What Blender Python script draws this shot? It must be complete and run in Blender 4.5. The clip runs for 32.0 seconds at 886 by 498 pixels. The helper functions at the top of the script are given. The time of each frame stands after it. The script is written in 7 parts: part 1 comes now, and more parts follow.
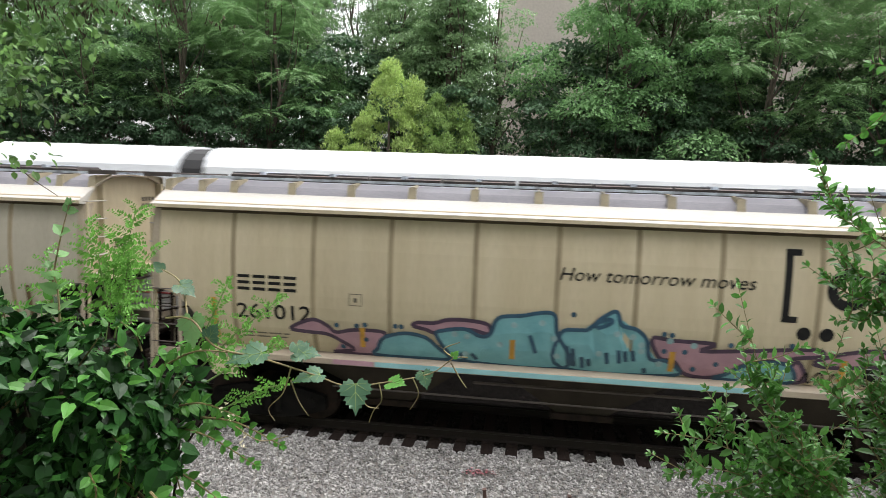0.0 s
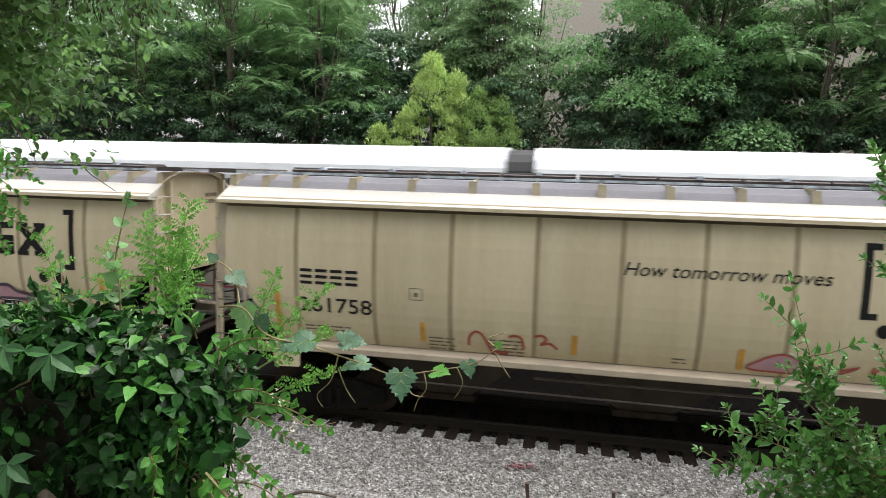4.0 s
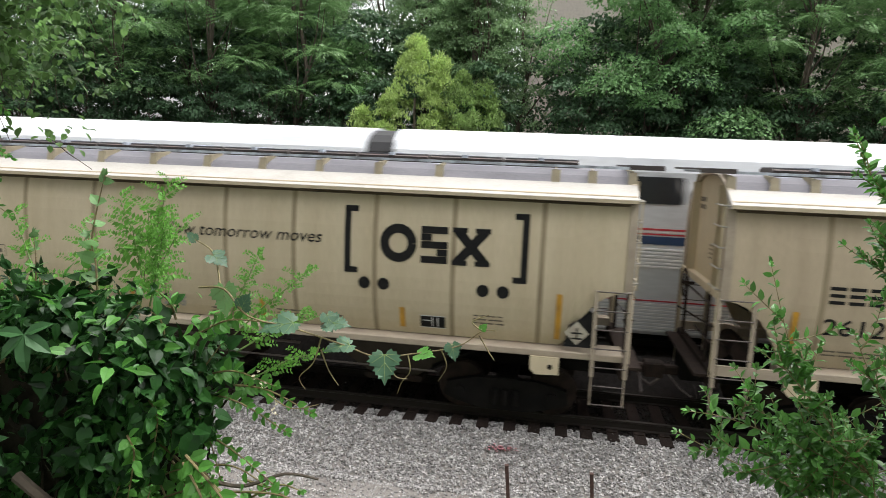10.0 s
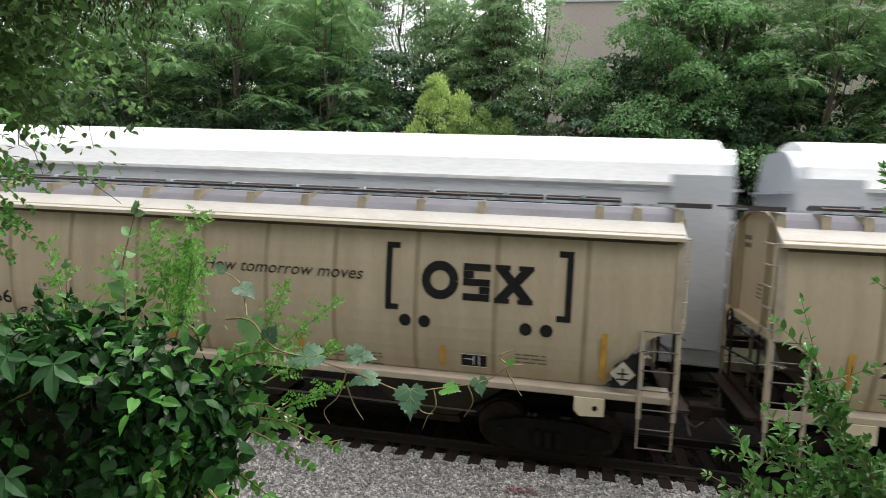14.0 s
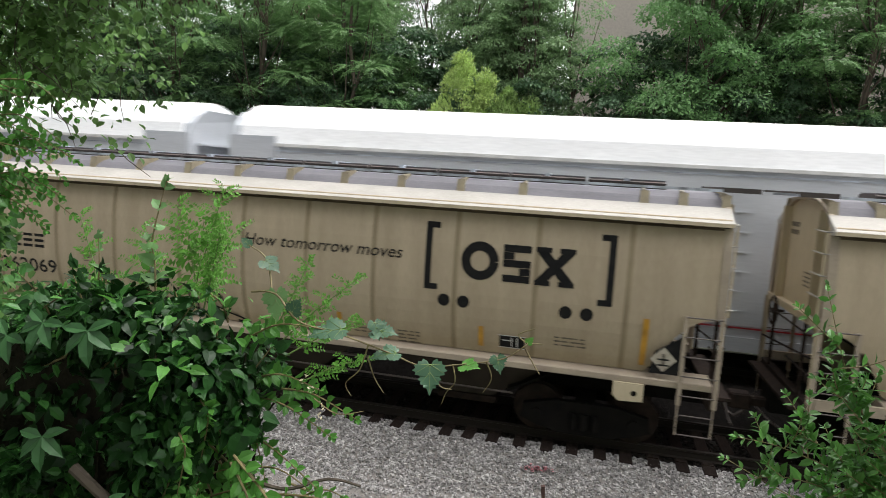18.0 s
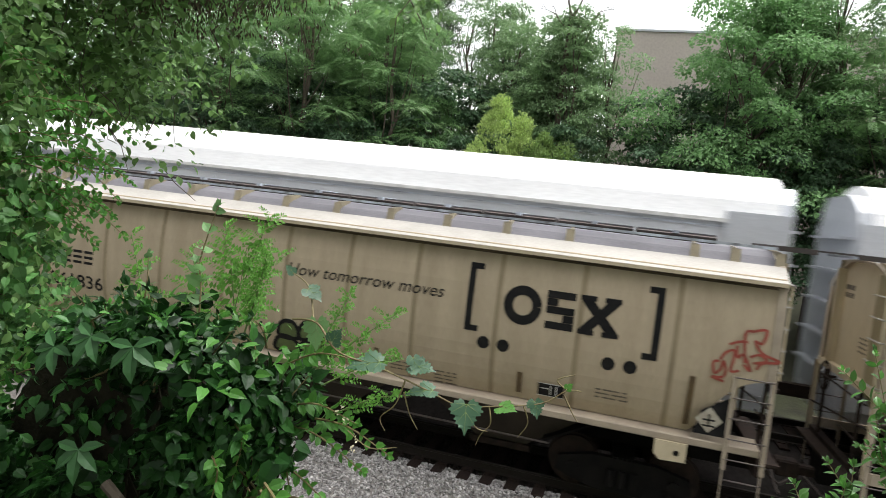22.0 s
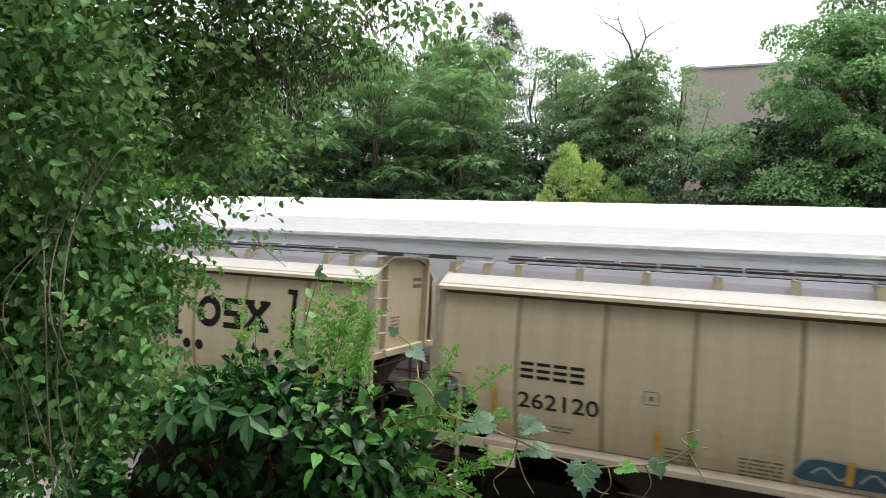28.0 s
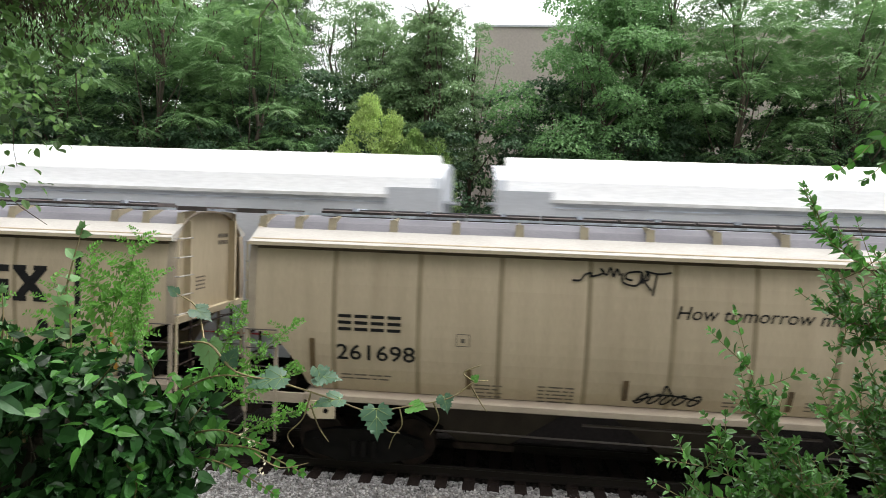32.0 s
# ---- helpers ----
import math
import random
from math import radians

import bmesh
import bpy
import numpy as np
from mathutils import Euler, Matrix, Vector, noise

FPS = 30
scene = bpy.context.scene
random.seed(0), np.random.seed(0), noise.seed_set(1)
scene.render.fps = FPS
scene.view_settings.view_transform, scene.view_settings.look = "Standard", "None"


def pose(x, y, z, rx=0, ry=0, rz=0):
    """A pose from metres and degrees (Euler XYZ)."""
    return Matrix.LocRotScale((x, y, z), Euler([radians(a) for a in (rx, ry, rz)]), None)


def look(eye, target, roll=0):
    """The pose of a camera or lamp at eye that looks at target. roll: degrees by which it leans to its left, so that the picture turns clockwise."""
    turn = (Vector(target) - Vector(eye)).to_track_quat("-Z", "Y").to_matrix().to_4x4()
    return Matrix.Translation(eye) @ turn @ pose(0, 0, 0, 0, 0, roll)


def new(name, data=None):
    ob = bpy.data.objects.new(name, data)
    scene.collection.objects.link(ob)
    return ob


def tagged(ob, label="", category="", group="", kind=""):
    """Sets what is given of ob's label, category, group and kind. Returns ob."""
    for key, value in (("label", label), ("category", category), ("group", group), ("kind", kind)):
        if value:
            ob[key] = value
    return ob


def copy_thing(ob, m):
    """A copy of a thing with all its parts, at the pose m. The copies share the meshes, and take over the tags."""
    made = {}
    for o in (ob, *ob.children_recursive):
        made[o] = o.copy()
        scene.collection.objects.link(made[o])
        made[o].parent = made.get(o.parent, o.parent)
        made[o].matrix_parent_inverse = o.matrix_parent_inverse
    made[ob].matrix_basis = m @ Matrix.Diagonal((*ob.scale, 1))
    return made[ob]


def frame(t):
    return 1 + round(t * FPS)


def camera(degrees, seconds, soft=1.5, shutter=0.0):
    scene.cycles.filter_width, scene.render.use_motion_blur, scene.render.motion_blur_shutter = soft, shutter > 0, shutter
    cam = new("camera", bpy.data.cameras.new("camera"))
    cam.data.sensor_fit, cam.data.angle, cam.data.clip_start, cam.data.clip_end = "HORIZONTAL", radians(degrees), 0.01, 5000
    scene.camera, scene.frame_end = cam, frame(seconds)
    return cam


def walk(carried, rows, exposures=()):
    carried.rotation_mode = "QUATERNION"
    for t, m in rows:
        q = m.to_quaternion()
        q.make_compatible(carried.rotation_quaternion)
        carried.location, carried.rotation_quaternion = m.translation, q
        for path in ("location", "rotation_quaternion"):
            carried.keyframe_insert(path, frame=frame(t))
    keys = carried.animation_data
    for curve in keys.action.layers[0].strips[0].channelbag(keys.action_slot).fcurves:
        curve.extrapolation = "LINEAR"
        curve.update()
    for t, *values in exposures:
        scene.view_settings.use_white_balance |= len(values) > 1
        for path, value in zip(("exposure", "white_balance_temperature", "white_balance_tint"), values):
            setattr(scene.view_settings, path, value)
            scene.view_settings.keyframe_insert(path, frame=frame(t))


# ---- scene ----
# ---------------------------------------------------------------- camera
def eye_pose(x, y, z, yaw, pitch, roll):
    """A hand-held camera: turned by yaw from +y, tilted by pitch, leaned by roll."""
    return pose(x, y, z) @ pose(0, 0, 0, 0, 0, yaw) @ pose(0, 0, 0, 90 + pitch) @ pose(0, 0, 0, 0, 0, roll)


PATH = [
    (0, -0.076, -12.838, 5.080, 7.34, -6.09, 1.94),
    (0.5, -0.078, -12.839, 5.077, 7.83, -6.40, 1.79),
    (1, -0.083, -12.842, 5.075, 8.99, -6.88, 1.96),
    (1.5, -0.081, -12.845, 5.076, 9.64, -7.08, 2.02),
    (2, -0.081, -12.847, 5.075, 9.95, -7.01, 1.97),
    (2.5, -0.080, -12.848, 5.076, 10.20, -6.96, 1.87),
    (3, -0.079, -12.851, 5.074, 10.77, -6.85, 1.44),
    (3.5, -0.078, -12.855, 5.074, 11.12, -6.73, 1.30),
    (5.5, -0.081, -12.847, 5.068, 11.02, -6.79, 2.07),
    (6, -0.085, -12.844, 5.063, 10.73, -6.75, 1.77),
    (6.5, -0.084, -12.845, 5.064, 10.61, -6.78, 1.55),
    (7, -0.086, -12.847, 5.064, 10.38, -7.21, 1.82),
    (7.5, -0.089, -12.852, 5.066, 10.31, -7.49, 2.15),
    (8, -0.089, -12.857, 5.064, 10.39, -7.56, 2.37),
    (8.5, -0.089, -12.856, 5.067, 10.49, -7.57, 2.20),
    (9, -0.087, -12.850, 5.077, 10.16, -7.54, 2.21),
    (9.5, -0.089, -12.849, 5.070, 9.72, -7.57, 2.35),
    (10, -0.088, -12.840, 5.066, 9.49, -8.14, 2.24),
    (10.5, -0.094, -12.825, 5.067, 7.87, -7.56, 3.58),
    (11, -0.106, -12.819, 5.054, 7.73, -5.39, 2.53),
    (11.5, -0.107, -12.816, 5.041, 8.77, -4.81, 1.46),
    (12, -0.103, -12.811, 5.042, 10.59, -5.46, 1.42),
    (12.5, -0.100, -12.811, 5.048, 10.71, -5.75, 1.36),
    (13, -0.098, -12.816, 5.045, 10.85, -5.35, 1.48),
    (13.5, -0.101, -12.828, 5.056, 11.01, -5.06, 1.62),
    (14, -0.109, -12.839, 5.056, 11.30, -4.91, 2.37),
    (14.5, -0.113, -12.842, 5.054, 12.29, -4.95, 3.60),
    (16.5, -0.088, -12.852, 5.061, 13.23, -5.88, 2.46),
    (17, -0.092, -12.855, 5.061, 13.03, -6.55, 2.70),
    (17.5, -0.101, -12.856, 5.065, 13.09, -6.76, 2.99),
    (18, -0.105, -12.854, 5.056, 13.24, -6.91, 3.38),
    (18.5, -0.117, -12.857, 5.052, 13.57, -7.15, 4.11),
    (19, -0.116, -12.857, 5.052, 14.54, -7.47, 5.12),
    (19.5, -0.114, -12.858, 5.051, 15.14, -7.59, 4.85),
    (20, -0.119, -12.858, 5.053, 15.41, -7.72, 4.85),
    (20.5, -0.128, -12.863, 5.058, 14.91, -7.08, 5.28),
    (21, -0.141, -12.871, 5.065, 15.42, -5.09, 6.33),
    (21.5, -0.144, -12.870, 5.056, 15.83, -4.15, 6.77),
    (22, -0.143, -12.868, 5.050, 16.04, -3.59, 6.55),
    (22.5, -0.145, -12.866, 5.060, 16.17, -3.21, 6.41),
    (23, -0.144, -12.872, 5.061, 16.38, -3.01, 6.11),
    (23.5, -0.149, -12.874, 5.061, 16.69, -2.87, 6.02),
    (24, -0.155, -12.878, 5.059, 17.89, -2.75, 5.92),
    (24.5, -0.155, -12.885, 5.055, 18.90, -2.64, 5.63),
    (25, -0.195, -12.918, 5.067, 19.91, -2.16, 3.11),
    (25.5, -0.204, -12.925, 5.075, 21.39, 0.10, 2.11),
    (27.5, -0.217, -12.890, 5.059, 22.40, 0.94, 3.07),
    (28, -0.217, -12.882, 5.051, 22.92, 0.66, 3.21),
    (28.5, -0.218, -12.876, 5.042, 23.30, 0.37, 3.55),
    (29, -0.200, -12.866, 5.049, 21.20, 0.54, 3.48),
    (29.5, -0.183, -12.863, 5.046, 12.45, 0.91, 3.66),
    (30, -0.179, -12.864, 5.043, 7.32, -0.85, 3.52),
    (30.5, -0.175, -12.866, 5.030, 4.37, -1.85, 2.80),
    (31, -0.176, -12.868, 5.028, 3.64, -2.28, 2.12),
    (31.5, -0.184, -12.864, 5.045, 4.13, -2.66, 1.91),
    (32, -0.183, -12.863, 5.050, 5.19, -2.89, 2.07),
]

cam = camera(70.2, 32.0, soft=0.65, shutter=0.4)
walk(cam, [(t, eye_pose(*p)) for t, *p in PATH], exposures=[(0.0, 0.08), (9.0, 0.03), (10.0, -0.04), (11.5, -0.05), (13.0, 0.02), (14.0, -0.24), (17.0, -0.33), (20.5, -0.22), (23.0, -0.17), (32.0, -0.17)])

# ---------------------------------------------------------------- sky and sun
world = bpy.data.worlds.new("overcast_sky")
scene.world = world
world.use_nodes = True
wn, wl = world.node_tree.nodes, world.node_tree.links
sky = wn.new("ShaderNodeTexSky")
sky.sky_type, sky.sun_disc = "NISHITA", False
sky.sun_elevation, sky.sun_rotation = radians(70), radians(38)
sky.air_density, sky.dust_density = 1.0, 6.0
pale = wn.new("ShaderNodeHueSaturation")
pale.inputs["Saturation"].default_value = 0.12
wl.new(sky.outputs[0], pale.inputs["Color"])
wl.new(pale.outputs[0], wn["Background"].inputs["Color"])
wn["Background"].inputs["Strength"].default_value = 0.40
sun = new("sun", bpy.data.lights.new("sun", "SUN"))
sun.data.energy, sun.data.angle, sun.data.color = 2.1, radians(40), (1.0, 0.99, 0.985)
sun.matrix_world = look((62, -20, 120), (0, 0, 0))


# ---------------------------------------------------------------- materials
def shade(name, colour, rough=0.6, metal=0.0, dark=None, scale=6.0, amount=0.5, stretch=(1, 1, 1), grain=60.0, bump=0.15,
          random_value=0.0, spec=0.5, detail=5.0, coords="Object", thin=0.0, each=0.0):
    """A surface of two tones mixed by a broad noise, with a fine grain in roughness and relief."""
    m = bpy.data.materials.new(name)
    m.use_nodes = True
    nt = m.node_tree
    n, l = nt.nodes, nt.links
    b = n["Principled BSDF"]
    dark = dark or tuple(c * 0.6 for c in colour)
    tc, mp = n.new("ShaderNodeTexCoord"), n.new("ShaderNodeMapping")
    mp.inputs["Scale"].default_value = stretch
    l.new(tc.outputs[coords], mp.inputs["Vector"])
    broad, fine = n.new("ShaderNodeTexNoise"), n.new("ShaderNodeTexNoise")
    broad.inputs["Scale"].default_value, broad.inputs["Detail"].default_value = scale, detail
    fine.inputs["Scale"].default_value, fine.inputs["Detail"].default_value = grain, 3.0
    l.new(mp.outputs[0], broad.inputs["Vector"])
    l.new(mp.outputs[0], fine.inputs["Vector"])
    ramp = n.new("ShaderNodeValToRGB")
    ramp.color_ramp.elements[0].position, ramp.color_ramp.elements[1].position = 0.5 - 0.5 * amount, 0.5 + 0.25 * amount
    ramp.color_ramp.elements[0].color, ramp.color_ramp.elements[1].color = (*dark, 1), (*colour, 1)
    l.new(broad.outputs["Fac"], ramp.inputs[0])
    last = ramp.outputs[0]
    hsv = n.new("ShaderNodeHueSaturation")
    tone = n.new("ShaderNodeMapRange")
    tone.inputs["To Min"].default_value, tone.inputs["To Max"].default_value = 0.82, 1.18
    l.new(fine.outputs["Fac"], tone.inputs["Value"])
    l.new(tone.outputs[0], hsv.inputs["Value"])
    l.new(last, hsv.inputs["Color"])
    last = hsv.outputs[0]
    if random_value:
        info = n.new("ShaderNodeNewGeometry")
        vary, rv = n.new("ShaderNodeHueSaturation"), n.new("ShaderNodeMapRange")
        rv.inputs["To Min"].default_value, rv.inputs["To Max"].default_value = 1 - random_value, 1 + random_value
        l.new(info.outputs["Random Per Island"], rv.inputs["Value"])
        l.new(rv.outputs[0], vary.inputs["Value"])
        l.new(last, vary.inputs["Color"])
        last = vary.outputs[0]
    if each:
        own, tone2, hsv2 = n.new("ShaderNodeObjectInfo"), n.new("ShaderNodeMapRange"), n.new("ShaderNodeHueSaturation")
        tone2.inputs["To Min"].default_value, tone2.inputs["To Max"].default_value = 1 - each, 1 + each
        l.new(own.outputs["Random"], tone2.inputs["Value"])
        l.new(tone2.outputs[0], hsv2.inputs["Value"])
        l.new(last, hsv2.inputs["Color"])
        last = hsv2.outputs[0]
    l.new(last, b.inputs["Base Color"])
    b.inputs["Metallic"].default_value = metal
    b.inputs["Specular IOR Level"].default_value = spec
    rr = n.new("ShaderNodeMapRange")
    rr.inputs["To Min"].default_value, rr.inputs["To Max"].default_value = max(0.05, rough - 0.12), min(1, rough + 0.12)
    l.new(broad.outputs["Fac"], rr.inputs["Value"])
    l.new(rr.outputs[0], b.inputs["Roughness"])
    if bump:
        bp = n.new("ShaderNodeBump")
        bp.inputs["Strength"].default_value, bp.inputs["Distance"].default_value = bump, 0.02
        l.new(fine.outputs["Fac"], bp.inputs["Height"])
        l.new(bp.outputs[0], b.inputs["Normal"])
    if thin:
        tr, mix = n.new("ShaderNodeBsdfTranslucent"), n.new("ShaderNodeMixShader")
        mix.inputs[0].default_value = thin
        l.new(last, tr.inputs["Color"])
        l.new(b.outputs[0], mix.inputs[1])
        l.new(tr.outputs[0], mix.inputs[2])
        l.new(mix.outputs[0], n["Material Output"].inputs["Surface"])
    return m


def leafy(name, colour, vary=0.35, rough=0.45, thin=0.3, spec=0.28):
    """Leaves: each island its own tone, a little light through the blade."""
    return shade(name, colour, rough, dark=tuple(c * 0.55 for c in colour), scale=1.1, amount=0.7, grain=14, bump=0.0,
                 random_value=vary, thin=thin, spec=spec)


CREAM = shade("hopper_paint", (0.57, 0.49, 0.35), 0.6, dark=(0.44, 0.36, 0.235), scale=1.6, amount=0.95, stretch=(2.2, 1, 0.14), grain=30, bump=0.04, spec=0.3, each=0.05)
CREAM_TOP = shade("hopper_eave_paint", (0.42, 0.395, 0.36), 0.75, dark=(0.31, 0.295, 0.26), scale=2.5, amount=0.7, stretch=(0.5, 1, 1), grain=40, bump=0.05)
SEAM = shade("hopper_seam_dirt", (0.34, 0.275, 0.175), 0.8, dark=(0.20, 0.155, 0.10), scale=2.5, amount=0.8, stretch=(1, 1, 0.5), bump=0.1)
ROOF_GREY = shade("galvanised_roof", (0.20, 0.195, 0.21), 0.85, dark=(0.12, 0.115, 0.125), scale=1.8, amount=0.9, stretch=(0.5, 1, 1), grain=30, bump=0.06, spec=0.1)
GRATE = shade("running_board_steel", (0.55, 0.60, 0.68), 0.5, metal=0.2, dark=(0.14, 0.145, 0.16), scale=4, bump=0.1)
HATCH = shade("hatch_cover", (0.075, 0.06, 0.055), 0.8, dark=(0.03, 0.026, 0.024), scale=3, bump=0.1)
BLACK = shade("black_stencil_paint", (0.012, 0.012, 0.013), 0.7, dark=(0.022, 0.021, 0.02), scale=5, bump=0.02, spec=0.12)
FADED = shade("faded_stencil_paint", (0.10, 0.085, 0.065), 0.6, dark=(0.2, 0.16, 0.11), scale=8, bump=0.02)
RUSTED = shade("rusted_reflector", (0.13, 0.085, 0.035), 0.6, dark=(0.07, 0.045, 0.025), scale=6, bump=0.05)
YELLOW = shade("yellow_reflector", (0.62, 0.33, 0.035), 0.45, dark=(0.3, 0.15, 0.03), scale=5, amount=0.6, bump=0.02)
# underframe grime, taken to near black to include the shade under the cars
GRIME_SHADED = shade("underframe_grime", (0.011, 0.010, 0.009), 0.9, dark=(0.005, 0.005, 0.005), scale=5, grain=40, bump=0.3, spec=0.08)
RUST = shade("rusty_steel", (0.036, 0.025, 0.02), 0.9, dark=(0.014, 0.011, 0.01), scale=7, grain=50, bump=0.3, spec=0.15)
RAILTOP = shade("worn_rail_steel", (0.085, 0.07, 0.062), 0.5, metal=0.3, dark=(0.05, 0.04, 0.035), scale=5, bump=0.1)
TIE = shade("creosoted_oak", (0.03, 0.021, 0.018), 0.9, dark=(0.018, 0.013, 0.011), scale=4, stretch=(6, 0.8, 1), grain=40, bump=0.5, spec=0.1)
SILVER = shade("stainless_steel", (0.60, 0.61, 0.63), 0.38, metal=0.35, dark=(0.46, 0.47, 0.49), scale=1.2, stretch=(0.3, 1, 1), grain=12, bump=0.02)
SILVER_ROOF = shade("stainless_roof", (0.70, 0.72, 0.75), 0.45, dark=(0.56, 0.58, 0.61), scale=1.0, stretch=(0.3, 1, 1), grain=12, bump=0.02)
GREY_PANEL = shade("autorack_panel", (0.55, 0.57, 0.605), 0.45, metal=0.1, dark=(0.47, 0.49, 0.525), scale=1.3, stretch=(0.4, 1, 1), grain=20, bump=0.03)
WHITE_ROOF = shade("white_roof_paint", (0.88, 0.88, 0.88), 0.55, dark=(0.8, 0.8, 0.8), scale=1.2, stretch=(0.3, 1, 1), grain=20, bump=0.02)
GLASS_DARK = shade("tinted_window", (0.02, 0.022, 0.025), 0.12, dark=(0.015, 0.016, 0.018), bump=0)
BLUE = shade("blue_stripe", (0.015, 0.04, 0.10), 0.45, bump=0)
RED = shade("red_stripe", (0.45, 0.03, 0.045), 0.45, bump=0)
WHITE = shade("white_paint", (0.75, 0.75, 0.74), 0.5, dark=(0.5, 0.49, 0.47), bump=0.02)
RUBBER = shade("black_diaphragm", (0.02, 0.02, 0.021), 0.8, bump=0.1)
CYAN = shade("spray_cyan", (0.19, 0.43, 0.47), 0.5, dark=(0.13, 0.33, 0.38), scale=3, bump=0)
PINK = shade("spray_pink", (0.43, 0.25, 0.30), 0.5, dark=(0.33, 0.19, 0.24), scale=3, bump=0)
SPRAY_RED = shade("spray_red", (0.35, 0.07, 0.05), 0.5, bump=0)
SPRAY_GREEN = shade("spray_green", (0.115, 0.16, 0.05), 0.5, bump=0)
SPRAY_NAVY = shade("spray_navy", (0.03, 0.09, 0.15), 0.5, bump=0)
BARK = shade("bark", (0.12, 0.095, 0.07), 0.9, dark=(0.05, 0.04, 0.03), scale=5, stretch=(1, 1, 0.3), grain=25, bump=0.6)
VINE = shade("vine_stem", (0.20, 0.17, 0.07), 0.7, dark=(0.12, 0.08, 0.04), scale=30, bump=0.2)
SILL = shade("sill_paint", (0.40, 0.335, 0.25), 0.7, dark=(0.26, 0.21, 0.17), scale=3, stretch=(0.7, 1, 1), amount=0.9, grain=40, bump=0.06)
WALL = shade("tan_wall", (0.52, 0.455, 0.41), 0.85, dark=(0.45, 0.39, 0.35), scale=0.4, amount=0.6, grain=8, bump=0.05)
STONE = shade("ballast_stone", (0.38, 0.365, 0.355), 0.85, dark=(0.14, 0.13, 0.125), scale=9, grain=80, bump=0.3, random_value=0.5)
# crib stones and cinder bed: the trains' shade is put into these near-black colours
STONE_SHADED = shade("oily_ballast", (0.026, 0.021, 0.019), 0.9, dark=(0.012, 0.01, 0.009), scale=9, grain=80, bump=0.3, random_value=0.5, spec=0.1)
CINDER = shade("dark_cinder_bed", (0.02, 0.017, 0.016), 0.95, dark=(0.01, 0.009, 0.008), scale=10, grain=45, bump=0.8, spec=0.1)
GRAVEL = shade("fine_gravel", (0.27, 0.25, 0.23), 0.95, dark=(0.12, 0.105, 0.095), scale=14, amount=0.8, grain=45, bump=0.9)
SOIL = shade("leafy_soil", (0.055, 0.06, 0.03), 0.95, dark=(0.025, 0.022, 0.014), scale=1.3, grain=12, bump=0.6)


# ---------------------------------------------------------------- mesh helpers
def box(bm, x0, x1, y0, y1, z0, z1):
    v = [bm.verts.new(c) for c in ((x0, y0, z0), (x1, y0, z0), (x1, y1, z0), (x0, y1, z0), (x0, y0, z1), (x1, y0, z1), (x1, y1, z1), (x0, y1, z1))]
    for f in ((0, 3, 2, 1), (4, 5, 6, 7), (0, 1, 5, 4), (1, 2, 6, 5), (2, 3, 7, 6), (3, 0, 4, 7)):
        bm.faces.new([v[i] for i in f])


def loft(bm, rings, closed=True, caps=True):
    """Joins rings of points, all of one length, into a skin."""
    vs = [[bm.verts.new(p) for p in r] for r in rings]
    n = len(vs[0])
    for a, b in zip(vs, vs[1:]):
        for i in range(n if closed else n - 1):
            j = (i + 1) % n
            bm.faces.new((a[i], a[j], b[j], b[i]))
    if caps and closed:
        bm.faces.new(vs[0][::-1])
        bm.faces.new(vs[-1])


def prism_x(bm, yz, x0, x1):
    loft(bm, [[(x0, y, z) for y, z in yz], [(x1, y, z) for y, z in yz]])


def prism_y(bm, xz, y0, y1):
    loft(bm, [[(x, y0, z) for x, z in xz], [(x, y1, z) for x, z in xz]])


def rod(bm, a, b, r, n=6, r2=None):
    a, b = Vector(a), Vector(b)
    d = (b - a).normalized()
    u = d.orthogonal().normalized()
    w = d.cross(u)
    ring = [(math.cos(2 * math.pi * i / n), math.sin(2 * math.pi * i / n)) for i in range(n)]
    loft(bm, [[a + r * (c * u + s * w) for c, s in ring], [b + (r if r2 is None else r2) * (c * u + s * w) for c, s in ring]])


def tube(bm, pts, r0, r1, n=5):
    pts = [Vector(p) for p in pts]
    rings = []
    for i, p in enumerate(pts):
        d = (pts[min(i + 1, len(pts) - 1)] - pts[max(i - 1, 0)]).normalized()
        u = d.cross(Vector((0.31, 0.2, 0.93))).normalized()
        w = d.cross(u)
        r = r0 + (r1 - r0) * i / (len(pts) - 1)
        rings.append([p + r * (math.cos(2 * math.pi * k / n) * u + math.sin(2 * math.pi * k / n) * w) for k in range(n)])
    loft(bm, rings)


def part(name, bm, material, parent=None, label="", smooth=False):
    """One mesh object out of a bmesh, under its thing."""
    me = bpy.data.meshes.new(name)
    bmesh.ops.recalc_face_normals(bm, faces=bm.faces)
    bm.to_mesh(me)
    bm.free()
    me.materials.append(material)
    if smooth:
        me.polygons.foreach_set("use_smooth", [True] * len(me.polygons))
    ob = new(name, me)
    ob.parent = parent
    if label:
        ob["label"] = label
    if "tangle" in name:
        ob["kind"] = "stuff"
    return ob


def again(ob, m):
    """The same piece once more, on the same mesh, under the same thing."""
    o = new(ob.name, ob.data)
    o.parent = ob.parent
    o.matrix_basis = m
    if "label" in ob:
        o["label"] = ob["label"]
    return o


